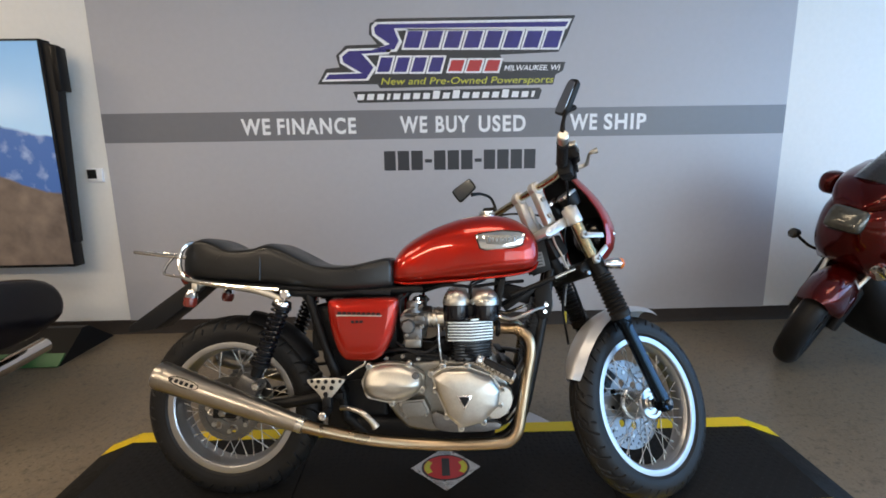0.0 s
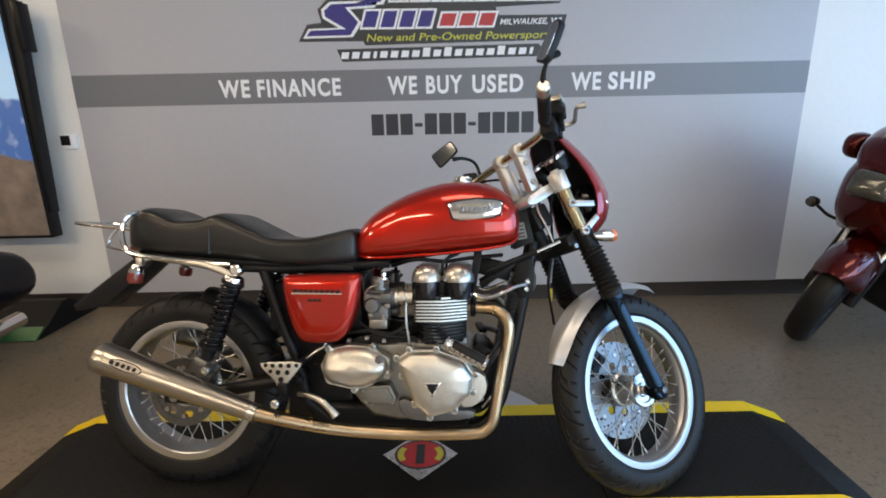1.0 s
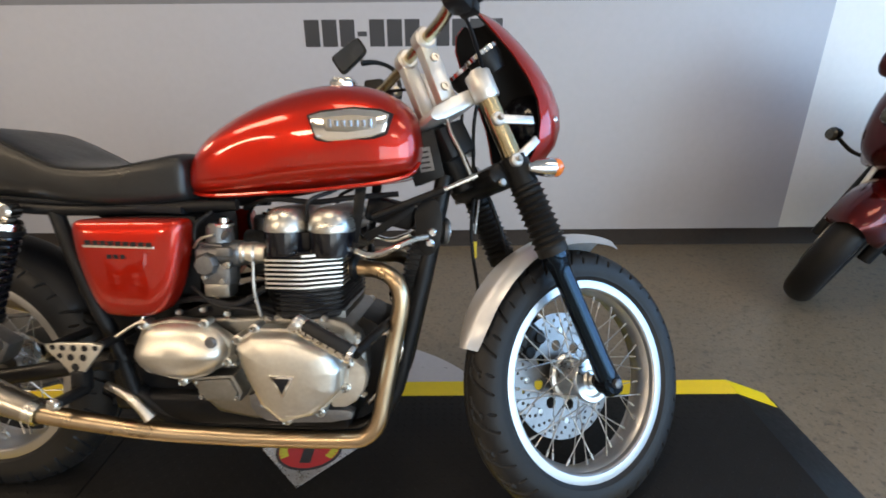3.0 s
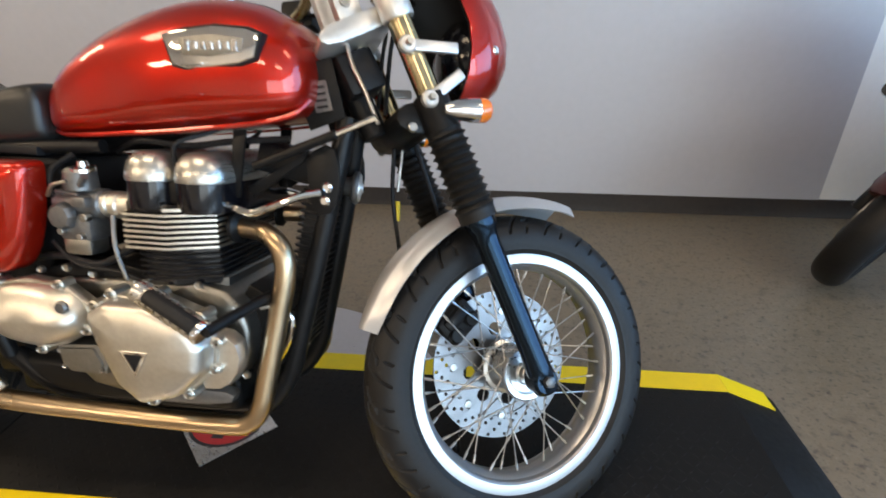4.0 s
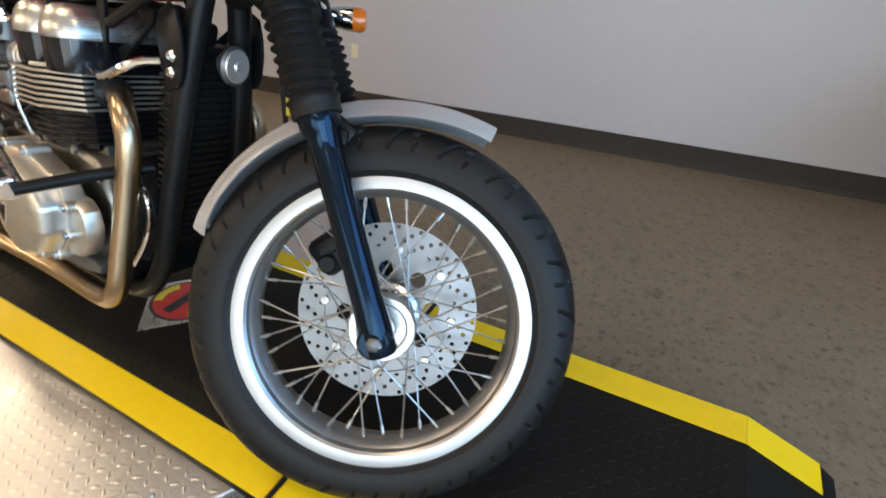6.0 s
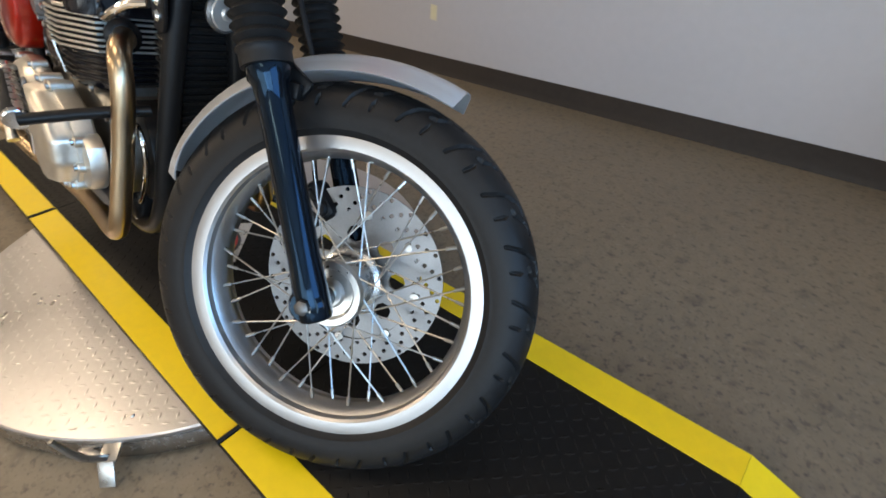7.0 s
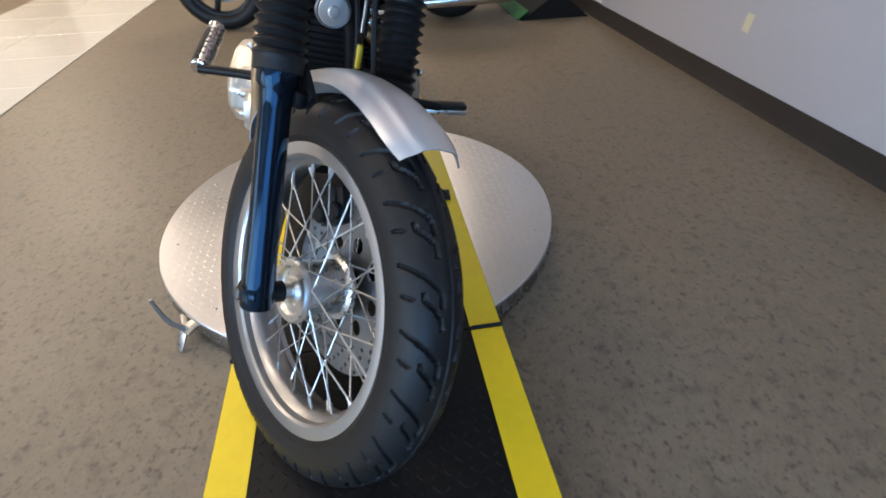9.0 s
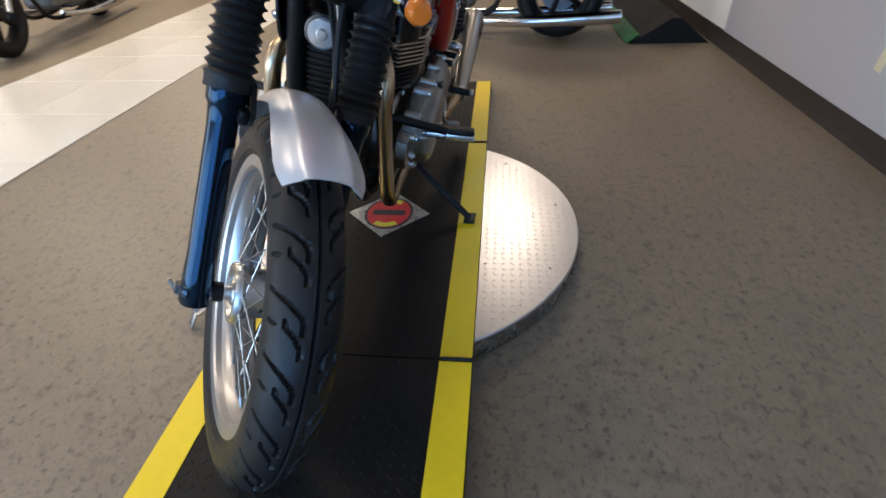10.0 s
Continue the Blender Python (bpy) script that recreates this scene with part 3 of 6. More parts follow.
def disc_at(x, y, z, rx, ry, h, n=40):
    b = lathe([(0, 0), (1, 0), (1, 1), (0, 1)], n)
    b.transform(Matrix.Translation((x, y, z)) @ Matrix.Diagonal((rx, ry, h, 1)))
    return b


part("oval", disc_at(cx, cy, dz + 0.0013, 0.092, 0.078, 0.0009), M_BLACK_INK, decal, "dark oval edge")
part("oval_field", disc_at(cx, cy, dz + 0.0022, 0.084, 0.070, 0.0007), M_RED_INK, decal, "red oval")
part("oval_middle", slab(0.030, 0.105, 0.0006, 0, Matrix.Translation((cx, cy, dz + 0.0032))), M_BLACK_INK, decal, "dark middle mark")
for k in range(14):
    a = radians(150 + k * 10) if k < 7 else radians(-30 + (k - 7) * 10)
    m = Matrix.Translation((cx + 0.071 * math.cos(a), cy + 0.058 * math.sin(a), dz + 0.0031)) @ Matrix.Rotation(a, 4, 'Z')
    part("letter_bar", slab(0.022, 0.0095, 0.0006, 0, m), M_YELLOW_INK, decal)

# ---- the red motorcycle on the ramp board ----
BIKE = Matrix.Translation((-0.0479, -0.1228, 0.0769)) @ pose(0, 0, 0, 0, 0, -3.49) @ pose(0, 0, 0, -12.95)
bike = thing("motorcycle", "red retro motorcycle leaning on its side stand on a ramp board", "motorcycle", BIKE)
PIVOT = Vector((0.6714, 0, 0.3164))
RAKE = radians(27)
STEER = (Matrix.Translation(PIVOT) @ Matrix.Rotation(radians(33.8), 4, Vector((-math.sin(RAKE), 0, math.cos(RAKE))))
         @ Matrix.Translation(-PIVOT))
AXLE_F, AXLE_R = Vector((0.7367, 0, 0.3164)), Vector((-0.7367, 0, 0.3164))
RIGHT, UPZ = Vector((0, -1, 0)), Vector((0, 0, 1))
Y_AXIS = Matrix.Rotation(radians(-90), 4, 'X')     # local z to +y
R_AXIS = Matrix.Rotation(radians(90), 4, 'X')      # local z to -y


def bp(name, bm, material, label="", steer=False, angle=35, parent=None):
    return part(name, bm, material, parent or bike, label, angle, STEER if steer else None)


def both(name, make, material, label="", steer=False, angle=35):
    """One part for each side of the machine; make() gives the right one."""
    for left in (False, True):
        bm = make()
        if left:
            bm.transform(Matrix.Diagonal((1, -1, 1, 1)))
            bmesh.ops.reverse_faces(bm, faces=bm.faces)
        bp(name, bm, material, label, steer, angle)


# -- wheels --


TREAD_WAY = -1


def tyre_mesh(local, Rm, a, b, count, nu=1100, nv=100, ground=0.0912):
    """A tyre with cut tread, pressed flat where it stands on the board."""
    u = np.linspace(0, 2 * np.pi, nu, endpoint=False)[:, None]
    v = np.linspace(-np.pi, np.pi, nv, endpoint=False)[None, :] + 0 * u
    u = u + 0 * v
    q = v / 1.25                                     # 0 at the crown, +-1 at the edge of the tread
    aq = np.abs(q)

    def step(x, lo, hi):
        t = np.clip((x - lo) / (hi - lo), 0, 1)
        return t * t * (3 - 2 * t)

    pitch = 2 * np.pi * (Rm + b) / count
    ph = (TREAD_WAY * u * count / (2 * np.pi) + (q > 0) * 0.5) % 1.0
    wide = b * 1.25
    near = np.full(q.shape, 9.0)
    # hooked grooves in turn long and short, and a nick at the shoulder, as (place round, place across)
    for line in (((0.00, 1.05), (0.10, 0.80), (0.24, 0.52), (0.40, 0.28), (0.52, 0.21), (0.64, 0.22)),
                 ((0.46, 0.60), (0.56, 0.57), (0.68, 0.38), (0.82, 0.25), (0.96, 0.24)), ((0.47, 1.05), (0.52, 0.84))):
        for (p0, q0), (p1, q1) in zip(line, line[1:]):
            for turn in (-1, 0, 1):
                ax, ay = (p0 + turn) * pitch, q0 * wide
                bx, by = (p1 - p0) * pitch, (q1 - q0) * wide
                px, py = ph * pitch - ax, aq * wide - ay
                k = np.clip((px * bx + py * by) / (bx * bx + by * by), 0, 1)
                near = np.minimum(near, np.hypot(px - k * bx, py - k * by))
    cut = 1 - step(near, 0.0015, 0.0032)
    cut = np.maximum(cut, 1 - step(aq * wide, 0.0015, 0.0030))
    depth = 0.0060 * cut
    crown = np.sign(np.cos(v)) * np.abs(np.cos(v)) ** 0.92
    r = Rm + (b - depth) * crown
    y = (a - depth * 0.6) * np.sin(v)
    # raised ring and lettering band on the flank
    bead = np.exp(-((np.abs(v) - 1.95) / 0.05) ** 2) * 0.0012
    y = y + np.sign(v) * bead
    co = np.stack([r * np.cos(u), y, r * np.sin(u)], -1).reshape(-1, 3)
    m = np.array(BIKE @ local)
    w = co @ m[:3, :3].T + m[:3, 3]
    low = w[:, 2] < ground
    w[low, 2] = ground
    inv = np.linalg.inv(m)
    co = w @ inv[:3, :3].T + inv[:3, 3]
    i, j = np.meshgrid(np.arange(nu), np.arange(nv), indexing='ij')
    i2, j2 = (i + 1) % nu, (j + 1) % nv
    faces = np.stack([i * nv + j, i * nv + j2, i2 * nv + j2, i2 * nv + j], -1).reshape(-1, 4)
    mesh = bpy.data.meshes.new("tyre")
    mesh.from_pydata(co.tolist(), [], faces.tolist())
    return mesh


def drilled_ring(r0, r1, rows, n, thick, hr=0.0042, every=3):
    """A flat ring round y with rows of drilled holes, real openings through it."""
    bm = bmesh.new()
    seen = {}

    def vert(r, a):
        k = (round(r, 5), round(a % (2 * math.pi), 4))
        if k not in seen:
            seen[k] = bm.verts.new((r * math.cos(a), 0, r * math.sin(a)))
        return seen[k]

    nr = len(rows)
    step = 2 * math.pi / n
    for j in range(nr):
        ra, rb = r0 + (r1 - r0) * j / nr, r0 + (r1 - r0) * (j + 1) / nr
        for i in range(n):
            a0, a1 = i * step, (i + 1) * step
            am, rm = (a0 + a1) / 2, (ra + rb) / 2
            outer = [vert(ra, a0), vert(ra, am), vert(ra, a1), vert(rm, a1), vert(rb, a1), vert(rb, am), vert(rb, a0), vert(rm, a0)]
            if (i + rows[j]) % every == 0:
                c = Vector((rm * math.cos(am), 0, rm * math.sin(am)))
                er, ea = Vector((math.cos(am), 0, math.sin(am))), Vector((-math.sin(am), 0, math.cos(am)))
                dirs = [(-1, -1), (-1, 0), (-1, 1), (0, 1), (1, 1), (1, 0), (1, -1), (0, -1)]
                inner = []
                for dr, da in dirs:
                    s = hr / math.hypot(dr, da)
                    inner.append(bm.verts.new(c + er * dr * s + ea * da * s))
                for k in range(8):
                    bm.faces.new((outer[k], outer[(k + 1) % 8], inner[(k + 1) % 8], inner[k]))
            else:
                bm.faces.new(outer)
    bmesh.ops.recalc_face_normals(bm, faces=bm.faces)
    bmesh.ops.solidify(bm, geom=bm.faces[:], thickness=thick)
    return bm


def wheel(name, local, Rm, a, b, rim_r, rim_w, count, disc_y, disc_r, hub_r, label, steel=M_DISC, inner=M_DISC, band=0.046):
    w = rim_w
    prof = [(rim_r, -w), (rim_r - 0.004, -w - 0.001), (rim_r - 0.022, -w + 0.001), (rim_r - 0.026, -w + 0.005), (rim_r - 0.027, -w * 0.62),
            (rim_r - 0.034, -w * 0.42), (rim_r - 0.037, 0.0), (rim_r - 0.034, w * 0.42), (rim_r - 0.027, w * 0.62), (rim_r - 0.026, w - 0.005),
            (rim_r - 0.022, w - 0.001), (rim_r - 0.004, w + 0.001), (rim_r, w), (rim_r - 0.003, w - 0.004), (rim_r - 0.018, w - 0.006),
            (rim_r - 0.024, 0.0), (rim_r - 0.018, -w + 0.006), (rim_r - 0.003, -w + 0.004)]
    hoop = part(name, lathe(prof, 120, Y_AXIS, True), M_RIM, bike, label)
    hoop.matrix_basis = local
    link_mesh("tyre", tyre_mesh(local, Rm, a, b, count), M_RUBBER, hoop, "black road tyre with curved grooves", 28)
    f = hub_r
    hub = [(0, -0.060), (0.012, -0.060), (0.013, -0.049), (0.020, -0.048), (0.024, -0.042), (f - 0.008, -0.042), (f - 0.004, -0.049), (f + 0.006, -0.049), (f + 0.009, -0.043), (f + 0.009, -0.038), (f + 0.002, -0.033), (f * 0.97, -0.022),
           (f * 0.95, 0.0), (f * 0.97, 0.020), (f + 0.003, 0.030), (f + 0.011, 0.034), (f + 0.012, 0.042), (f * 0.8, 0.046), (0.022, 0.052), (0.012, 0.060), (0, 0.060)]
    part("hub", lathe(hub, 48, Y_AXIS), M_POLISH, hoop, "polished alloy hub")
    part("axle", lathe([(0, -0.125), (0.008, -0.125), (0.009, 0.125), (0, 0.125)], 16, Y_AXIS), M_STEEL, hoop)
    part("spacer", lathe([(0.011, -0.085), (0.017, -0.083), (0.017, -0.061), (0.011, -0.060)], 24, Y_AXIS, True), M_SATIN, hoop, "black axle spacer")
    rr = rim_r - 0.035
    for fam in range(4):
        s = -1 if fam % 2 == 0 else 1
        d = 1 if fam < 2 else -1
        rim_a = radians(9 * fam)
        hub_a = rim_a + d * radians(62)
        yo = (0.042 if d > 0 else 0.036)
        p0 = Vector((f * math.cos(hub_a), s * yo, f * math.sin(hub_a)))
        p1 = Vector((rr * math.cos(rim_a), s * 0.006, rr * math.sin(rim_a)))
        dr = (p1 - p0).normalized()
        bm = join(rod(p0 - dr * 0.006, p1, 0.00145, 6), rod(p1 - dr * 0.018, p1 + dr * 0.002, 0.0030, 8, 0.0008),
                  rod(p0 - dr * 0.010, p0 - dr * 0.004, 0.0030, 6))
        sp = part("spoke", bm, M_STEEL, hoop)
        for k in range(1, 10):
            turned(sp, Matrix.Rotation(radians(36 * k), 4, 'Y'))
    ring = drilled_ring(disc_r - band, disc_r, [0, 1, 2, 0], 72, 0.0045, 0.0040 * band / 0.046)
    part("brake_disc", ring, steel, hoop, "drilled steel brake disc").matrix_basis = Matrix.Translation((0, disc_y, 0))
    carrier = drilled_ring(hub_r * 0.8, disc_r - band + 0.006, [0], 16, 0.005, min(0.0150, (disc_r - band - hub_r * 0.8) * 0.36), 2)
    part("disc_carrier", carrier, inner, hoop, "disc carrier pierced with round holes").matrix_basis = Matrix.Translation((0, disc_y + 0.004, 0))
    for k in range(8):
        an = 2 * math.pi * k / 8
        m = Matrix.Translation((0, disc_y, 0)) @ Matrix.Rotation(an, 4, 'Y') @ Matrix.Translation((disc_r * 0.715, 0, 0)) @ Y_AXIS
        part("rivet", lathe([(0, -0.0065), (0.0075, -0.0055), (0.0085, 0.0), (0.0075, 0.0055), (0, 0.0065)], 14, m), M_STEEL, hoop)
    return hoop


wheel("front_wheel", STEER @ Matrix.Translation(AXLE_F), 0.2655, 0.0505, 0.0500, 0.2400, 0.041, 22, 0.062, 0.158, 0.045, "wire-spoked alloy front wheel turned to one side")
wheel("rear_wheel", Matrix.Translation(AXLE_R), 0.2620, 0.0640, 0.0590, 0.2335, 0.055, 21, -0.066, 0.112, 0.060, "wire-spoked alloy rear wheel", M_DARKDISC, M_DARKDISC, 0.022)

# -- front fork, in the straight-ahead frame, turned with the bars --
TOP, LOW = Vector((0.436, 0, 0.985)), Vector((0.7367, 0, 0.3164))
FD = (LOW - TOP).normalized()


def on_fork(z, y=-0.1):
    t = (TOP.z - z) / (TOP.z - LOW.z)
    p = TOP.lerp(LOW, t)
    return Vector((p.x, y, p.z))


def gaiter():
    a, b, n = on_fork(0.765), on_fork(0.612), 10
    h = (b - a).length
    prof = [(0.024, 0), (0.033, 0.001)]
    for k in range(n):
        z0 = 0.006 + (h - 0.022) * k / n
        s = (h - 0.022) / n
        prof += [(0.0300, z0), (0.0315 + 0.0004 * k, z0 + s * 0.30), (0.0378, z0 + s * 0.52), (0.0315 + 0.0004 * k, z0 + s * 0.74)]
    prof += [(0.0345, h - 0.014), (0.0345, h - 0.001), (0.024, h)]
    return lathe(prof, 32, axis_frame(a, b - a))


def lower_leg():
    a = on_fork(0.622)
    h = (on_fork(0.296) - a).length
    prof = [(0, 0), (0.0285, 0.0), (0.0290, 0.004), (0.0290, 0.026), (0.0245, 0.034), (0.0225, 0.060), (0.0228, h - 0.09), (0.0250, h - 0.05),
            (0.0255, h - 0.006), (0.0225, h), (0, h)]
    return lathe(prof, 32, axis_frame(a, FD))


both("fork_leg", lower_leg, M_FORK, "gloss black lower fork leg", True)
both("fork_gaiter", gaiter, M_RUBBER, "black rubber bellows", True)
both("fork_tube", lambda: rod(on_fork(0.975), on_fork(0.76), 0.0215, 24), M_BRONZE, "bronze-tinted fork tube", True)
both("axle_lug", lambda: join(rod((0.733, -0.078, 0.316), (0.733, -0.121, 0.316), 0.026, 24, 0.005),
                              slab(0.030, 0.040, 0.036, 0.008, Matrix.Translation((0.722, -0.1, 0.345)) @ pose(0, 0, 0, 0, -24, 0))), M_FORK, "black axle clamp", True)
both("axle_nut", lambda: lathe([(0, 0.012), (0.007, 0.012), (0.011, 0.010), (0.0115, 0), (0, 0)], 6, Matrix.Translation((0.733, -0.122, 0.318)) @ R_AXIS), M_DARKDISC, "dark axle nut", True)
both("fender_lug", lambda: slab(0.024, 0.016, 0.024, 0.005, Matrix.Translation((0.632, -0.076, 0.592))), M_SATIN, "", True)


def upper_clamp():
    return lathe([(0, -0.004), (0.014, -0.006), (0.016, 0.0), (0.026, 0.002), (0.0285, 0.006), (0.0285, 0.058), (0.0265, 0.062), (0, 0.062)], 28,
                 axis_frame(on_fork(1.000), FD))


both("fork_clamp", upper_clamp, M_YOKE, "silver fork clamp", True)
yoke = plate([(0.322, 0.893), (0.330, 0.915), (0.352, 0.930), (0.413, 0.966), (0.452, 0.985), (0.466, 0.962), (0.42, 0.930), (0.345, 0.888)], -0.085, 0.085, 0.003, 1)
bp("top_yoke", yoke, M_YOKE, "silver top yoke", True)
bp("lower_yoke", join(plate([(0.455, 0.802), (0.512, 0.822), (0.545, 0.800), (0.535, 0.765), (0.485, 0.752), (0.45, 0.770)], -0.095, 0.095, 0.010, 1),
                      rod(on_fork(0.825), on_fork(0.755), 0.031, 24, 0.004), rod(on_fork(0.825, 0.1), on_fork(0.755, 0.1), 0.031, 24, 0.004)), M_SATIN, "black lower yoke", True)
both("yoke_bolt", lambda: lathe([(0, 0.008), (0.007, 0.008), (0.0085, 0.006), (0.0085, 0), (0, 0)], 12, Matrix.Translation((0.479, -0.097, 0.764)) @ R_AXIS), M_STEEL, "", True)


def riser():
    a, b = Vector((0.378, -0.050, 0.950)), Vector((0.338, -0.050, 1.066))
    m = Matrix.Translation((a + b) / 2) @ pose(0, 0, 0, 0, -21, 0)
    return join(slab(0.040, 0.028, 0.128, 0.0035, m), rod((0.332, -0.068, 1.078), (0.332, -0.032, 1.078), 0.025, 20, 0.005),
                slab(0.016, 0.012, 0.09, 0.003, m @ Matrix.Translation((0.024, 0.010, -0.010))))


for hz in (0.975, 1.035):
    both("riser_bolt", lambda: lathe([(0, 0.003), (0.005, 0.003), (0.0055, 0.006), (0.009, 0.006), (0.0095, 0.0), (0, 0)], 14, Matrix.Translation((0.378 - (hz - 0.950) * 0.345, -0.0645, hz)) @ R_AXIS), M_STEEL, "", True)
both("bar_riser", riser, M_YOKE, "silver handlebar riser", True)
part_bar = [(0.196, -0.362, 1.097), (0.255, -0.290, 1.085), (0.310, -0.215, 1.076), (0.331, -0.150, 1.076), (0.332, 0.0, 1.077)]
bar_pts = part_bar + [(0.331, 0.150, 1.074), (0.314, 0.215, 1.064), (0.270, 0.285, 1.044), (0.222, 0.352, 1.022)]
bp("handlebar", tube(bar_pts, 0.0125, 14, 6), M_BRONZE, "bronze-tinted tubular handlebar", True)
GR0, GR1 = Vector((0.288, -0.246, 1.080)), Vector((0.196, -0.362, 1.097))


def grip(a, b):
    h, prof = (b - a).length, [(0.012, 0), (0.019, 0.002)]
    for k in range(12):
        z0 = 0.006 + (h - 0.012) * k / 12
        prof += [(0.0165, z0), (0.0178, z0 + h * 0.02), (0.0178, z0 + h * 0.05)]
    return lathe(prof + [(0.019, h - 0.003), (0.012, h)], 20, axis_frame(a, b - a))


for a, b in ((GR0, GR0.lerp(GR1, 0.80)), (Vector((0.294, 0.248, 1.054)), Vector((0.222, 0.352, 1.022)))):
    bp("grip", grip(a, b), M_RUBBER, "black rubber grip", True)
bp("bar_end", rod(GR0.lerp(GR1, 0.80), GR1 + (GR1 - GR0).normalized() * 0.008, 0.0175, 20, 0.004), M_ALLOY, "silver bar end weight", True)
bp("bar_end", rod((0.222, 0.352, 1.022), (0.216, 0.361, 1.019), 0.0150, 18, 0.003), M_GREY_BOX, "chrome bar end", True)
both("switch_box", lambda: join(slab(0.055, 0.045, 0.062, 0.010, Matrix.Translation((0.318, -0.228, 1.075)) @ pose(0, 0, 0, 0, 0, 35)),
                                slab(0.030, 0.040, 0.030, 0.006, Matrix.Translation((0.348, -0.215, 1.062)) @ pose(0, 0, 0, 0, 0, 35))), M_PLASTIC, "black switch housing", True)
bp("master_cylinder", join(slab(0.056, 0.036, 0.040, 0.008, Matrix.Translation((0.332, -0.256, 1.112)) @ pose(0, 0, 0, 0, 0, 35)),
                                     rod((0.350, -0.236, 1.098), (0.318, -0.282, 1.102), 0.013, 14, 0.003),
                                     slab(0.022, 0.030, 0.036, 0.005, Matrix.Translation((0.356, -0.226, 1.085)) @ pose(0, 0, 0, 0, 0, 35))), M_PLASTIC, "black brake fluid reservoir", True)
bp("reservoir_cap", slab(0.060, 0.040, 0.018, 0.004, Matrix.Translation((0.332, -0.256, 1.140)) @ pose(0, 0, 0, 0, 0, 35)), M_ALLOY, "silver reservoir cap", True)
both("hand_lever", lambda: tube([(0.372, -0.218, 1.090), (0.395, -0.245, 1.094), (0.366, -0.285, 1.090), (0.336, -0.325, 1.086), (0.350, -0.342, 1.090)], [0.008, 0.0065, 0.0055, 0.0055, 0.0095], 10, 5),
     M_ALLOY, "silver hand lever", True)


bp("mirror_stem", tube([(0.196, -0.362, 1.105), (0.202, -0.364, 1.140), (0.222, -0.364, 1.180), (0.256, -0.366, 1.206)], [0.009, 0.0065, 0.006, 0.009], 10, 5), M_SATIN, "black mirror stem", True)
bp("mirror_stem", tube([(0.432, 0.350, 1.120), (0.440, 0.355, 1.165), (0.424, 0.360, 1.218), (0.375, 0.360, 1.232), (0.325, 0.360, 1.222)], [0.009, 0.007, 0.0065, 0.0065, 0.009], 10, 5), M_SATIN, "black mirror stem", True)
bp("mirror_stem", tube([(0.30, 0.24, 1.08), (0.36, 0.30, 1.09), (0.425, 0.345, 1.115)], 0.008, 10, 4), M_SATIN, "", True)
MIRROR = [(-0.052, -0.034), (0.050, -0.026), (0.056, 0.030), (-0.046, 0.036)]


def mirror_piece(steps, grow):
    o = []
    for k in range(4):
        p, a, b = Vector(MIRROR[k]), Vector(MIRROR[k - 1]), Vector(MIRROR[(k + 1) % 4])
        o += [p + (a - p) * 0.16, p + (a - p) * 0.04 + (b - p) * 0.04, p + (b - p) * 0.16]
    o = [p * grow for p in chaikin(o, 1)]
    return loft([[(p.x * k, y, p.y * k) for p in o] for k, y in steps])


long_way, facing = Vector((0.39, 0.0, 0.92)).normalized(), Vector((-0.90, -0.20, 0.36)).normalized()
facing = (facing - long_way * facing.dot(long_way)).normalized()
stance = Matrix((long_way, -facing, long_way.cross(-facing))).transposed().to_4x4()
stance.translation = (BIKE @ STEER) @ Vector((0.238, -0.362, 1.236))
MIR_R = (BIKE @ STEER).inverted() @ stance @ Matrix.Scale(1.12, 4)
MIR_L = Matrix.Translation((0.290, 0.362, 1.236)) @ pose(0, 0, 0, 0, 0, -36) @ pose(0, 0, 0, 0, -36, 0)
for mm in (MIR_R, MIR_L):
    b = mirror_piece([(0.6, 0.014), (0.92, 0.009), (1.0, 0.002), (1.0, -0.004), (0.93, -0.006)], 1.0)
    b.transform(mm)
    bp("mirror_shell", b, M_SATIN, "black mirror shell", True)
    b = mirror_piece([(1.0, -0.0062), (1.0, -0.0078)], 0.88)
    b.transform(mm)
    bp("mirror_glass", b, M_MIRROR, "mirror glass", True)

# -- cowl, lamp and instruments --


def cowl_rings(shrink=0.0):
    rows = [(0.822, 0.575, 0.618, 0.060), (0.845, 0.580, 0.650, 0.084), (0.875, 0.584, 0.680, 0.100), (0.915, 0.586, 0.698, 0.108), (0.960, 0.580, 0.702, 0.110),
            (1.010, 0.560, 0.690, 0.106), (1.060, 0.530, 0.664, 0.098), (1.105, 0.498, 0.628, 0.086), (1.142, 0.478, 0.590, 0.072), (1.170, 0.472, 0.556, 0.054), (1.184, 0.480, 0.528, 0.032)]
    rings = []
    for z, xe, xf, hw in rows:
        ring = []
        for k in range(25):
            t = math.pi * (k / 24 - 0.5)
            ring.append(Vector((xe + (xf - xe - shrink) * abs(math.cos(t)) ** 1.05, (hw - shrink) * math.sin(t), z)))
        rings.append(ring)
    return rings


def sheet(rings, thick):
    bm = bmesh.new()
    vs = [[bm.verts.new(p) for p in r] for r in rings]
    for a, b in zip(vs, vs[1:]):
        for i in range(len(a) - 1):
            bm.faces.new((a[i], a[i + 1], b[i + 1], b[i]))
    bmesh.ops.recalc_face_normals(bm, faces=bm.faces)
    bmesh.ops.solidify(bm, geom=bm.faces[:], thickness=thick)
    return bm


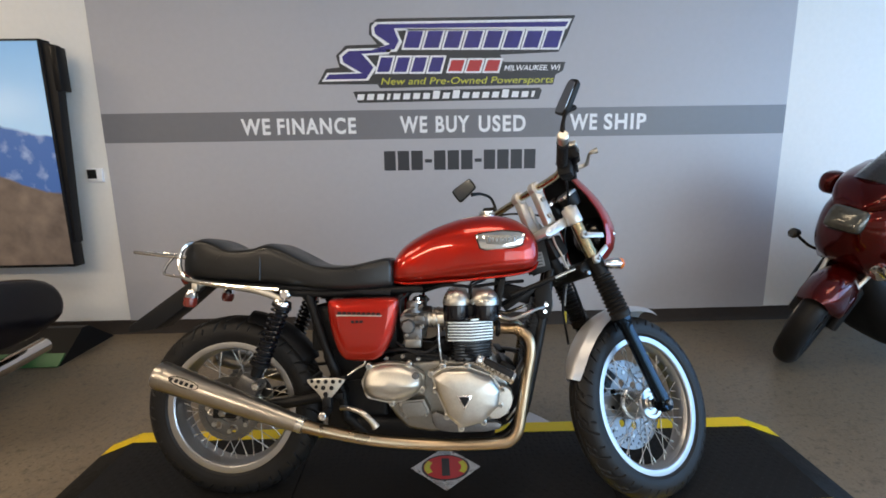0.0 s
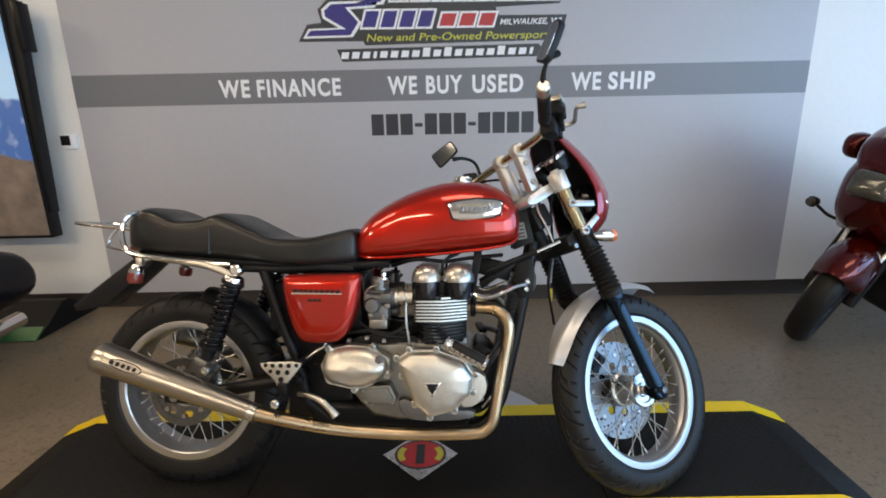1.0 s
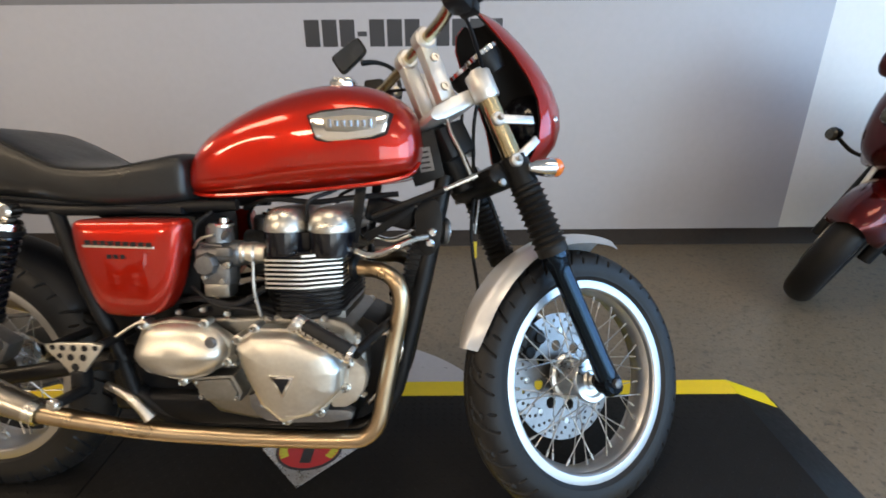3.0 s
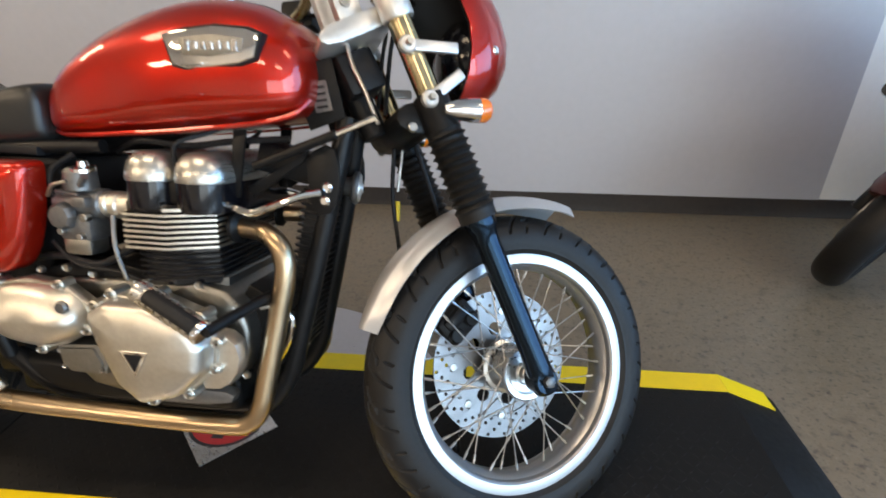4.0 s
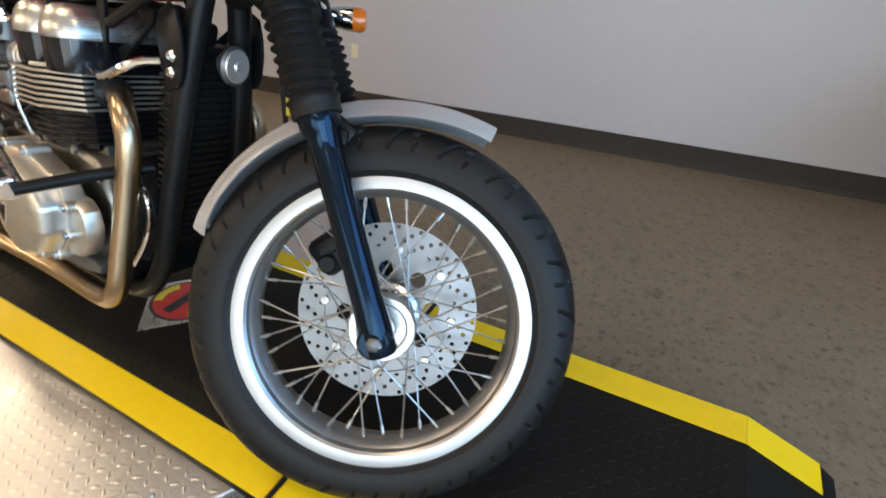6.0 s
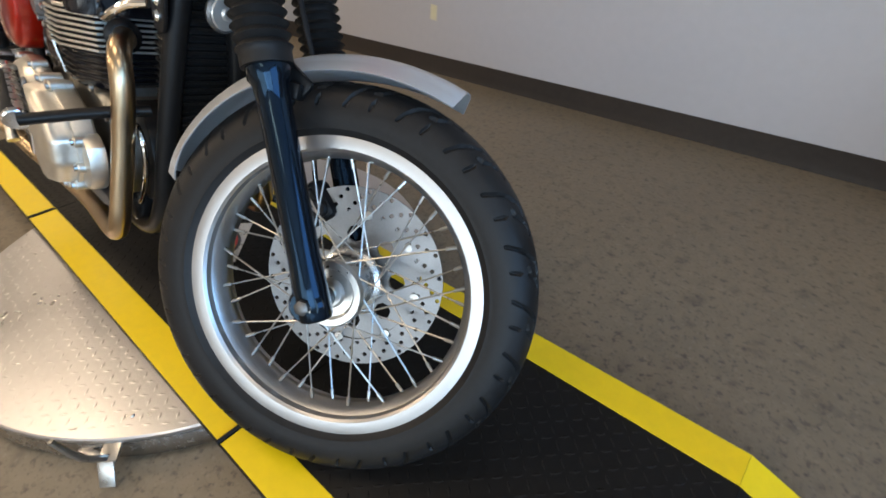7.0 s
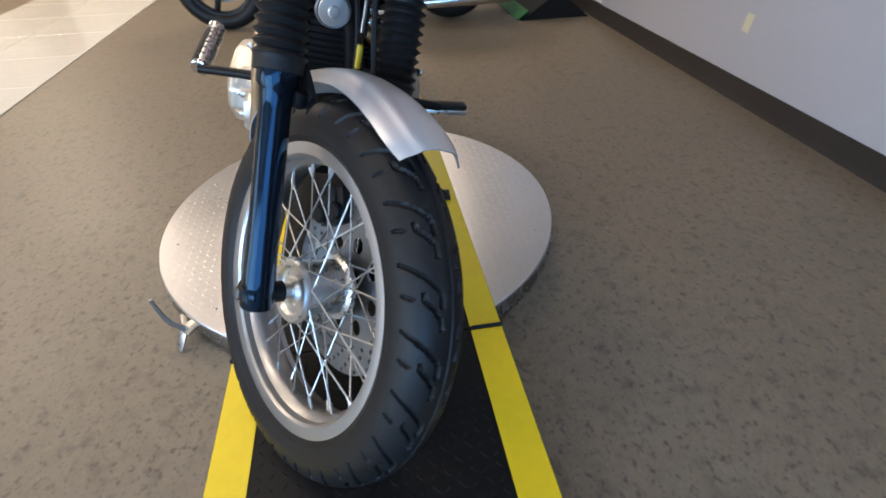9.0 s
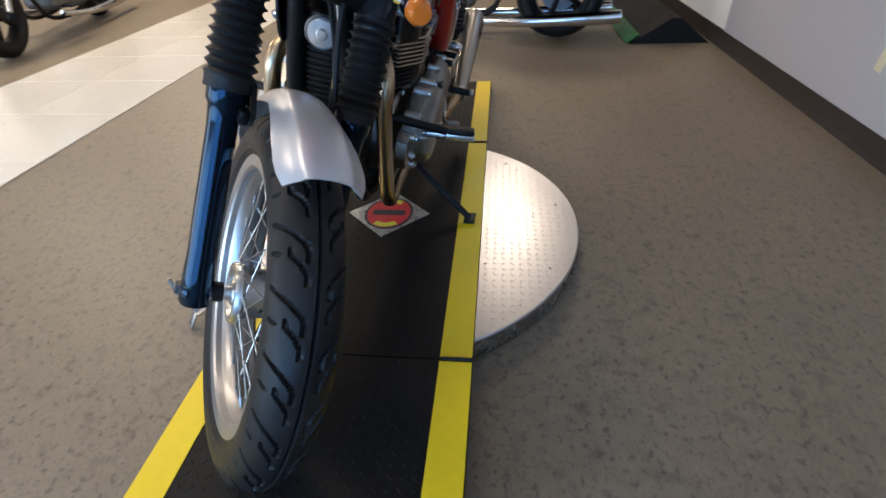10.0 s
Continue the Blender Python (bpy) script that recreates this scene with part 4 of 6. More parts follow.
bp("cowl", sheet(cowl_rings(), -0.003), M_RED, "red headlamp cowl", True, 50)
bp("cowl_lining", sheet(cowl_rings(0.006), -0.0015), M_PLASTIC, "black inner lining", True, 50)
both("cowl_bolt", lambda: lathe([(0, 0.006), (0.006, 0.005), (0.009, 0.002), (0.009, -0.004), (0, -0.004)], 14, axis_frame((0.640, -0.0945, 0.925), (0.45, -0.89, 0))), M_CHROME, "", True)
bp("headlamp", lathe([(0, -0.06), (0.04, -0.055), (0.070, -0.03), (0.080, 0.0), (0.082, 0.02), (0.076, 0.026), (0, 0.026)], 36, axis_frame((0.625, 0, 0.935), (1, 0, 0.08))), M_BLACK, "black headlamp bowl", True)
bp("headlamp_lens", lathe([(0.076, 0.026), (0.06, 0.036), (0.03, 0.042), (0, 0.043)], 36, axis_frame((0.625, 0, 0.935), (1, 0, 0.08))), M_GLASSY, "clear lamp glass", True)
for yy in (-0.048, 0.048):
    bp("instrument", lathe([(0, -0.04), (0.030, -0.036), (0.038, -0.01), (0.040, 0.012), (0.036, 0.016), (0, 0.016)], 30, axis_frame((0.487, yy, 1.065), (-0.62, 0, 0.78))), M_SATIN, "black instrument pod", True)
    bp("instrument_ring", lathe([(0.0365, 0.010), (0.043, 0.010), (0.043, 0.019), (0.0365, 0.021)], 30, axis_frame((0.487, yy, 1.065), (-0.62, 0, 0.78)), True), M_CHROME, "chrome bezel", True)
for (x0, z0), (x1, z1) in (((0.461, 0.893), (0.552, 0.901)), ((0.501, 0.808), (0.560, 0.860))):
    ln, an = math.hypot(x1 - x0, z1 - z0), math.degrees(math.atan2(z1 - z0, x1 - x0))
    both("lamp_bracket", lambda: join(slab(ln, 0.009, 0.019, 0.003, Matrix.Translation(((x0 + x1) / 2, -0.125, (z0 + z1) / 2)) @ pose(0, 0, 0, 0, -an, 0)),
                                      lathe([(0, -0.008), (0.0145, -0.006), (0.0150, 0.004), (0.012, 0.007), (0, 0.007)], 20, Matrix.Translation((x0, -0.125, z0)) @ R_AXIS)), M_YOKE, "silver lamp bracket", True)
    both("bracket_bolt", lambda: lathe([(0, 0.010), (0.005, 0.010), (0.0065, 0.008), (0.0065, 0), (0, 0)], 6, Matrix.Translation((x0, -0.132, z0)) @ R_AXIS), M_STEEL, "", True)
bp("clutch_cable", tube([(0.375, -0.060, 0.905), (0.384, -0.060, 0.872), (0.405, -0.062, 0.830), (0.430, -0.060, 0.775)], 0.004, 8, 5), M_STEEL, "grey control cable", True)
bp("switch_block", slab(0.070, 0.110, 0.075, 0.010, Matrix.Translation((0.402, 0.0, 0.868)) @ pose(0, 0, 0, 0, -27, 0)), M_PLASTIC, "black ignition switch and wiring", True)
bp("ignition_coil", slab(0.11, 0.075, 0.055, 0.008, Matrix.Translation((0.275, 0, 0.715)) @ pose(0, 0, 0, 0, 14, 0)), M_PLASTIC, "black ignition coil")
for side, up in ((-1, 0.789), (1, 0.808)):
    way = axis_frame((0.520, side * 0.137, up), (1, side * 0.05, 0.08))
    bp("indicator", lathe([(0, 0), (0.008, 0.002), (0.016, 0.022), (0.0205, 0.05), (0.021, 0.062), (0, 0.062)], 24, way), M_CHROME, "chrome indicator body", True)
    bp("indicator_lens", lathe([(0.0205, 0.062), (0.021, 0.075), (0.016, 0.083), (0, 0.086), (0, 0.062)], 24, way), M_AMBER, "amber indicator lens", True)
    bp("indicator_stalk", rod((0.535, side * 0.06, up - 0.004), (0.545, side * 0.135, up + 0.001), 0.007, 10), M_CHROME, "", True)


def fender(Rf, c, a0, a1, hw, thick, n=40, sag=0.026, crease=0.0, lift=0.0, widths=((0, 0.03, 0.08, 0.92, 0.97, 1), (0.66, 0.90, 1, 1, 0.90, 0.66))):
    """A mudguard bent round an axle; lift is how far it leaves the tyre towards its front end."""
    rings = []
    for k in range(n + 1):
        t = k / n
        an = radians(a0 + (a1 - a0) * t)
        taper = float(np.interp(t, *widths))
        Ra = Rf + lift * min(1.0, t / 0.6) + 0.5 * lift * max(0.0, (t - 0.6) / 0.4) ** 2
        ring = []
        for j in range(31):
            s = j / 15 - 1
            drop = sag * abs(s) ** 2.6 + crease * min(1.0, max(0.0, (abs(s) - 0.56) / 0.12))
            a2 = an
            ring.append(Vector((c.x + (Ra - drop) * math.cos(a2), hw * taper * s, c.z + (Ra - drop) * math.sin(a2))))
        rings.append(ring)
    return sheet(rings, thick)


bp("front_fender", fender(0.338, AXLE_F, 163, 70.5, 0.060, -0.0022, 60, 0.024, 0.0036, 0.013,
                          ((0, 0.04, 0.12, 0.25, 0.38, 0.50, 0.60, 0.72, 0.84, 0.93, 0.97, 1), (0.40, 0.60, 0.80, 0.92, 0.94, 0.82, 0.76, 0.88, 0.98, 1.0, 0.95, 0.84))), M_FENDER, "silver painted front mudguard", True, 50)
both("fender_stay", lambda: join(slab(0.060, 0.004, 0.032, 0.006, Matrix.Translation((0.622, -0.066, 0.608)) @ pose(0, 0, 0, 0, 30, 0))), M_SATIN, "", True)
cal = join(slab(0.088, 0.050, 0.070, 0.014, pose(0, 0, 0)), slab(0.06, 0.062, 0.03, 0.008, pose(0.0, 0, 0.012)), rod((-0.025, -0.034, -0.012), (-0.025, 0.034, -0.012), 0.016, 16, 0.003),
           rod((0.022, -0.034, -0.012), (0.022, 0.034, -0.012), 0.016, 16, 0.003))
cal.transform(Matrix.Translation((AXLE_F.x - 0.105, 0.066, AXLE_F.z + 0.095)) @ pose(0, 0, 0, 0, -45, 0))
bp("brake_caliper", cal, M_SATIN, "black brake caliper", True)
bp("brake_hose", tube([(0.63, 0.085, 0.43), (0.60, 0.10, 0.50), (0.60, 0.07, 0.60), (0.545, 0.045, 0.74), (0.50, 0.05, 0.84)], 0.005, 8, 6), M_PLASTIC, "black brake hose", True)
bp("cable", tube([(0.47, 0.040, 0.80), (0.462, 0.052, 0.72), (0.460, 0.060, 0.64), (0.478, 0.058, 0.52)], 0.0045, 8, 5), M_PLASTIC, "black control cable")
bp("cable", tube([(0.482, 0.060, 0.79), (0.474, 0.068, 0.72), (0.468, 0.066, 0.66)], 0.0030, 8, 5), M_STEEL, "grey sheathed cable")
bp("cable_sleeve", rod((0.4685, 0.066, 0.640), (0.468, 0.064, 0.600), 0.0052, 10), M_YCABLE, "yellow cable sleeve")
both("bar_cable", lambda: tube([(0.34, -0.20, 1.07), (0.40, -0.14, 1.06), (0.47, -0.06, 1.02), (0.46, -0.03, 0.92), (0.45, -0.03, 0.80)], 0.0042, 8, 6), M_PLASTIC, "black bar cable", True)
bp("horn", lathe([(0, -0.03), (0.02, -0.028), (0.024, -0.012), (0.036, -0.008), (0.038, 0.0), (0.034, 0.005), (0.030, 0.003), (0.016, 0.006), (0.006, 0.010), (0, 0.010)], 32,
                 axis_frame((0.400, 0.014, 0.670), (1, 0.2, -0.1)) @ Matrix.Scale(0.85, 4)), M_GREY_BOX, "grey round horn")
bp("horn_boss", lathe([(0, 0.014), (0.010, 0.013), (0.013, 0.009), (0.030, 0.0075), (0.032, 0.004), (0.030, 0.0), (0, 0)], 24, axis_frame((0.400, 0.014, 0.670), (1, 0.2, -0.1)) @ Matrix.Scale(0.85, 4)), M_YOKE, "pale horn face")

# -- frame --


def up_axis(z):
    return Vector((PIVOT.x - math.tan(RAKE) * (z - PIVOT.z), 0, z))


bp("steering_head", rod(up_axis(0.765), up_axis(0.925), 0.025, 24, 0.004), M_SATIN)
bp("frame_backbone", tube([(0.41, 0, 0.86), (0.2, 0, 0.80), (-0.15, 0, 0.735), (-0.43, 0, 0.715)], 0.020, 12, 5), M_SATIN, "black frame tube")
both("seat_rail", lambda: tube([(-0.05, -0.085, 0.735), (-0.43, -0.115, 0.722), (-0.70, -0.115, 0.748), (-0.85, -0.07, 0.772)], 0.013, 12, 5), M_SATIN, "black seat rail")
both("frame_upright", lambda: tube([(-0.445, -0.112, 0.722), (-0.415, -0.118, 0.64), (-0.372, -0.118, 0.52), (-0.335, -0.112, 0.42), (-0.312, -0.10, 0.30)], 0.0155, 12, 5), M_SATIN, "black frame tube")
both("down_tube", lambda: tube([(0.398, -0.028, 0.80), (0.362, -0.052, 0.62), (0.318, -0.068, 0.42), (0.285, -0.075, 0.30), (0.22, -0.08, 0.228), (0.08, -0.085, 0.218), (-0.20, -0.085, 0.222), (-0.315, -0.09, 0.30)],
                               0.019, 12, 6), M_SATIN, "black frame tube")
both("head_gusset", lambda: plate([(0.335, 0.735), (0.385, 0.760), (0.400, 0.700), (0.388, 0.635), (0.352, 0.625), (0.340, 0.665)], -0.0765, -0.0695, 0.002, 1), M_SATIN, "black gusset plate")
both("gusset_bolt", lambda: join(*[lathe([(0, 0.007), (0.006, 0.007), (0.0095, 0.003), (0.0095, 0), (0, 0)], 12, Matrix.Translation((x, -0.0765, z)) @ R_AXIS) for x, z in ((0.375, 0.679), (0.370, 0.655))]), M_CHROME)
both("engine_strut", lambda: plate([(0.236, 0.775), (0.212, 0.775), (0.196, 0.655), (0.216, 0.655)], -0.092, -0.086, 0.001, 0), M_SATIN, "black engine strut")
both("head_strut", lambda: plate([(0.342, 0.742), (0.332, 0.722), (0.235, 0.655), (0.225, 0.672)], -0.078, -0.070, 0.001, 0), M_SATIN, "black head stay")
both("side_panel", lambda: plate([(0.300, 0.880), (0.376, 0.900), (0.400, 0.800), (0.335, 0.775)], -0.050, -0.046, 0.001, 0), M_SATIN)
bp("maker_plate", plate([(0.338, 0.858), (0.366, 0.862), (0.378, 0.812), (0.348, 0.806)], -0.0525, -0.0505, 0, 0), M_GREY_BOX, "small grey maker plate")
for k in range(4):
    bp("plate_bar", plate([(0.344 + k * 0.002, 0.850 - k * 0.011), (0.364 + k * 0.002, 0.853 - k * 0.011), (0.364 + k * 0.002, 0.849 - k * 0.011), (0.344 + k * 0.002, 0.846 - k * 0.011)], -0.0535, -0.0528, 0, 0), M_PLASTIC)
bp("damper_body", rod((0.250, -0.098, 0.712), (0.402, -0.100, 0.772), 0.0085, 14, 0.002), M_SATIN, "black steering damper")
bp("damper_rod", rod((0.400, -0.100, 0.771), (0.470, -0.100, 0.802), 0.0050, 10), M_CHROME, "chrome damper rod")
COOL = Matrix.Translation((0.318, 0, 0.520)) @ pose(0, 0, 0, 0, 11, 0)
bp("oil_cooler", slab(0.030, 0.130, 0.36, 0.004, COOL), M_SATIN, "black finned oil cooler")
for k in range(26):
    bp("cooler_fin", slab(0.044, 0.136, 0.005, 0.001, COOL @ Matrix.Translation((0, 0, -0.165 + 0.0132 * k)), 1), M_SATIN)
bp("engine_mount", plate([(0.20, 0.50), (0.28, 0.46), (0.30, 0.36), (0.24, 0.28), (0.20, 0.34)], -0.085, 0.085, 0.004, 1), M_SATIN, "black engine mount")
both("oil_pipe", lambda: tube([(0.188, -0.105, 0.650), (0.222, -0.116, 0.640), (0.255, -0.120, 0.634), (0.300, -0.118, 0.650), (0.335, -0.106, 0.665), (0.366, -0.088, 0.671)], 0.0070, 10, 6), M_CHROME, "chrome oil pipe")
bp("clutch_pipe", tube([(0.250, -0.100, 0.452), (0.285, -0.104, 0.460), (0.310, -0.104, 0.440), (0.306, -0.102, 0.400), (0.280, -0.100, 0.350), (0.235, -0.100, 0.292)], 0.0055, 10, 6), M_CHROME, "chrome bent pipe")
bp("wiring", tube([(-0.05, -0.05, 0.725), (0.03, -0.09, 0.748), (0.12, -0.085, 0.742), (0.20, -0.08, 0.752), (0.30, -0.06, 0.76)], 0.006, 8, 6), M_PLASTIC, "black wiring loom")

# -- tank, seat and panels --


def body(rows, e_top, e_bot, n=36, shoulder=0.45, knee=0.0):
    """Sections of (x, top, bottom, half width) lofted with rounded shoulders."""
    xs = spline([(r[0], r[1], r[2]) for r in rows], 4)
    hs = spline([(r[0], r[3], 0) for r in rows], 4)
    rings = []
    for p, h in zip(xs, hs):
        zt, zb, hw = p.y, p.z, h.y
        zs = zb + (zt - zb) * shoulder
        ring = []
        for k in range(n):
            t = 2 * math.pi * k / n
            c, s = math.cos(t), math.sin(t)
            e = e_top if s > 0 else e_bot
            y = hw * math.copysign(abs(c) ** e, c)
            z = zs + (zt - zs if s > 0 else zs - zb) * math.copysign(abs(s) ** e, s)
            if knee:
                y *= 1 - knee * math.exp(-((p.x + 0.01) / 0.07) ** 2) * math.exp(-((z - zs) / 0.05) ** 2)
            ring.append((p.x, y, z))
        rings.append(ring)
    return loft(rings)


TANK = [(-0.162, 0.815, 0.770, 0.050), (-0.152, 0.845, 0.755, 0.085), (-0.115, 0.890, 0.750, 0.105), (-0.05, 0.932, 0.752, 0.120), (0.02, 0.963, 0.757, 0.130), (0.10, 0.987, 0.762, 0.139),
        (0.18, 0.995, 0.770, 0.144), (0.25, 0.986, 0.778, 0.143), (0.30, 0.964, 0.787, 0.134), (0.332, 0.936, 0.800, 0.117), (0.347, 0.900, 0.822, 0.092), (0.352, 0.875, 0.845, 0.060)]
bp("fuel_tank", body(TANK, 0.78, 0.55, 44, 0.42, 0.05), M_RED, "red metallic fuel tank", angle=60)
seam = [(x, -h * 0.86, b + 0.004) for x, t, b, h in TANK[1:-1]]
both("tank_seam", lambda: tube(seam, 0.0045, 8, 4), M_RED, "red tank seam")
bp("filler_cap", join(lathe([(0, 0.026), (0.026, 0.025), (0.030, 0.020), (0.030, 0.012), (0.036, 0.009), (0.038, 0.002), (0.038, -0.008), (0, -0.008)], 32, axis_frame((0.176, -0.030, 0.981), (0.02, -0.20, 1))),
                      slab(0.04, 0.012, 0.006, 0.002, Matrix.Translation((0.176, -0.035, 1.0065)) @ pose(0, 0, 0, 11))), M_CHROME, "chrome filler cap")


def badge():
    b = plate([(0.134, 0.916), (0.160, 0.923), (0.222, 0.930), (0.276, 0.926), (0.296, 0.919), (0.287, 0.884), (0.262, 0.875), (0.215, 0.869), (0.172, 0.866), (0.148, 0.872)], -0.1470, -0.1215, 0.003, 0)
    return b


both("tank_badge", badge, M_CHROME, "chrome tank badge")
both("badge_border", lambda: plate([(0.129, 0.918), (0.158, 0.927), (0.222, 0.934), (0.278, 0.930), (0.301, 0.921), (0.290, 0.881), (0.264, 0.871), (0.215, 0.865), (0.170, 0.862), (0.144, 0.869)], -0.1440, -0.1215, 0.003, 0), M_PLASTIC, "black badge border")
both("badge_field", lambda: plate([(0.162, 0.912), (0.222, 0.918), (0.272, 0.912), (0.268, 0.892), (0.215, 0.884), (0.168, 0.886)], -0.1475, -0.140, 0.0008, 0), M_CASE, "brushed badge field")
for s in (-1, 1):
    for k in range(7):
        hgt = 0.012 if k not in (0, 6) else 0.017
        bp("badge_bar", slab(0.008, 0.002, hgt, 0.0005, Matrix.Translation((0.176 + k * 0.0135, s * 0.1480, 0.901)), 1), M_CHROME)

SEAT = [(-0.908, 0.850, 0.800, 0.050), (-0.895, 0.878, 0.785, 0.085), (-0.862, 0.908, 0.775, 0.110), (-0.82, 0.919, 0.770, 0.124), (-0.775, 0.906, 0.766, 0.131), (-0.725, 0.882, 0.763, 0.136),
        (-0.675, 0.880, 0.760, 0.139), (-0.63, 0.885, 0.756, 0.142), (-0.59, 0.898, 0.752, 0.144), (-0.555, 0.892, 0.748, 0.144), (-0.475, 0.852, 0.742, 0.142), (-0.41, 0.822, 0.734, 0.140),
        (-0.31, 0.819, 0.727, 0.134), (-0.235, 0.834, 0.727, 0.124), (-0.175, 0.846, 0.732, 0.112), (-0.158, 0.835, 0.738, 0.104), (-0.152, 0.810, 0.745, 0.090)]
bp("seat", body(SEAT, 0.52, 0.35, 40, 0.72), M_SEAT, "black vinyl two-level seat", angle=60)
both("seat_seam", lambda: tube([(x, -h * 0.955, b + (t - b) * 0.90) for x, t, b, h in SEAT[2:-3]], 0.0028, 6, 3), M_SEAT, "stitched seat piping")
both("seat_welt", lambda: tube([(-0.605, -0.136, 0.885), (-0.600, -0.1445, 0.83), (-0.600, -0.1445, 0.77)], 0.0025, 6, 3), M_SEAT)
bp("seat_base", plate([(-0.88, 0.775), (-0.5, 0.748), (-0.16, 0.73), (-0.16, 0.715), (-0.5, 0.728), (-0.86, 0.758)], -0.115, 0.115, 0.003, 0), M_PLASTIC, "black seat pan")
COVER = [(-0.362, 0.690), (-0.354, 0.706), (-0.330, 0.708), (-0.150, 0.711), (-0.128, 0.708), (-0.125, 0.690), (-0.135, 0.620), (-0.152, 0.560), (-0.178, 0.518), (-0.210, 0.503), (-0.282, 0.503), (-0.308, 0.510), (-0.332, 0.551), (-0.352, 0.619)]
both("side_cover", lambda: domed(COVER, -0.135, [(1.0, -0.168), (0.975, -0.176), (0.90, -0.183), (0.70, -0.187), (0.35, -0.189)], 2), M_RED, "red side cover", angle=60)
for s in (-1, 1):
    bp("cover_strip", slab(0.150, 0.0016, 0.0045, 0.0004, Matrix.Translation((-0.252, s * 0.1884, 0.6540)) @ pose(0, 0, 0, 0, 0.5, 0), 1), M_ALLOY, "silver script underline")
    for k in range(9):
        bp("cover_bar", slab(0.0125, 0.0015, 0.010, 0.0004, Matrix.Translation((-0.316 + k * 0.0160, s * 0.1885, 0.662 - k * 0.0004)) @ pose(0, 0, 0, 0, -4, 0), 1), M_PLASTIC)
    for k in range(3):
        bp("cover_bar", slab(0.011, 0.0015, 0.009, 0.0004, Matrix.Translation((-0.272 + k * 0.0140, s * 0.1890, 0.634)), 1), M_PLASTIC)

# -- engine --
bp("crankcase", plate([(-0.215, 0.44), (-0.18, 0.485), (0.02, 0.50), (0.18, 0.50), (0.236, 0.445), (0.240, 0.350), (0.17, 0.275), (-0.08, 0.252), (-0.16, 0.33)], -0.128, 0.128, 0.012, 1, 3), M_CASE, "cast alloy crankcase")
bp("belly", join(slab(0.50, 0.200, 0.085, 0.02, Matrix.Translation((-0.055, 0, 0.258)), 3), slab(0.22, 0.150, 0.20, 0.02, Matrix.Translation((-0.280, 0, 0.335)), 3)), M_SATIN, "black lower frame and engine plate")
bp("sump", slab(0.20, 0.16, 0.05, 0.012, Matrix.Translation((0.0, 0, 0.242))), M_GREY_BOX, "grey sump")
def sharp(outline):
    """The same outline with points close to each corner, so that it rounds little."""
    o = []
    for k, p in enumerate(outline):
        q = outline[(k + 1) % len(outline)]
        o += [(p[0] + (q[0] - p[0]) * f, p[1] + (q[1] - p[1]) * f) for f in (0.0, 0.22, 0.78)]
    return o


CLUTCH = [(-0.014, 0.462), (0.022, 0.486), (0.099, 0.488), (0.182, 0.458), (0.209, 0.416), (0.202, 0.366), (0.150, 0.314), (0.080, 0.294), (0.036, 0.330), (0.000, 0.412)]
IGN = [(-0.246, 0.434), (-0.222, 0.487), (-0.160, 0.500), (-0.090, 0.494), (-0.040, 0.458), (-0.046, 0.412), (-0.095, 0.380), (-0.145, 0.366), (-0.228, 0.384)]
both("cover_flange", lambda: domed(sharp(CLUTCH), -0.148, [(1.04, -0.152), (1.04, -0.180), (1.025, -0.184), (0.5, -0.184)], 1), M_ALLOY, "cast cover flange")
both("clutch_cover", lambda: domed(sharp(CLUTCH), -0.182, [(0.962, -0.186), (0.955, -0.202), (0.935, -0.212), (0.89, -0.219), (0.78, -0.224), (0.5, -0.2285), (0.2, -0.2305)], 1), M_ALLOY, "brushed alloy engine cover", angle=60)
both("cover_flange", lambda: domed(sharp(IGN), -0.148, [(1.03, -0.152), (1.03, -0.170), (1.0, -0.174), (0.5, -0.174)], 2), M_ALLOY, "cast cover flange")


def creased():
    b = domed(IGN, -0.172, [(0.985, -0.176), (0.95, -0.192), (0.86, -0.206), (0.68, -0.213), (0.45, -0.216), (0.2, -0.217)], 2)
    for v in b.verts:
        if v.co.y < -0.185:
            v.co.y += min(0.024, 0.32 * abs(v.co.z - 0.432))
    return b


both("sprocket_cover", creased, M_ALLOY, "brushed alloy engine cover", angle=40)
both("cover_badge", lambda: plate([(0.066, 0.408), (0.116, 0.408), (0.091, 0.362)], -0.2335, -0.228, 0.001, 0), M_CHROME, "triangular badge")
both("cover_badge_field", lambda: plate([(0.0735, 0.4035), (0.1085, 0.4035), (0.091, 0.372)], -0.2343, -0.230, 0.0004, 0), M_PLASTIC, "black badge field")


def bolt(x, y, z, r=0.0062):
    return lathe([(0, 0.006), (r * 0.55, 0.006), (r * 0.6, 0.004), (r * 0.95, 0.006), (r, 0.004), (r, 0), (0, 0)], 10, Matrix.Translation((x, y, z)) @ R_AXIS)


for x, z in CLUTCH:
    bx, bz = 0.092 + (x - 0.092) * 1.03, 0.40 + (z - 0.40) * 1.03
    both("cover_boss", lambda: rod((bx, -0.150, bz), (bx, -0.189, bz), 0.0105, 14, 0.002), M_ALLOY)
    both("cover_bolt", lambda: bolt(bx, -0.188, bz), M_STEEL)
for x, z in IGN[1::2]:
    bx, bz = -0.14 + (x + 0.14) * 1.0, 0.435 + (z - 0.435) * 1.0
    both("cover_boss", lambda: rod((bx, -0.150, bz), (bx, -0.180, bz), 0.0100, 14, 0.002), M_ALLOY)
    both("cover_bolt", lambda: bolt(bx, -0.179, bz), M_STEEL)
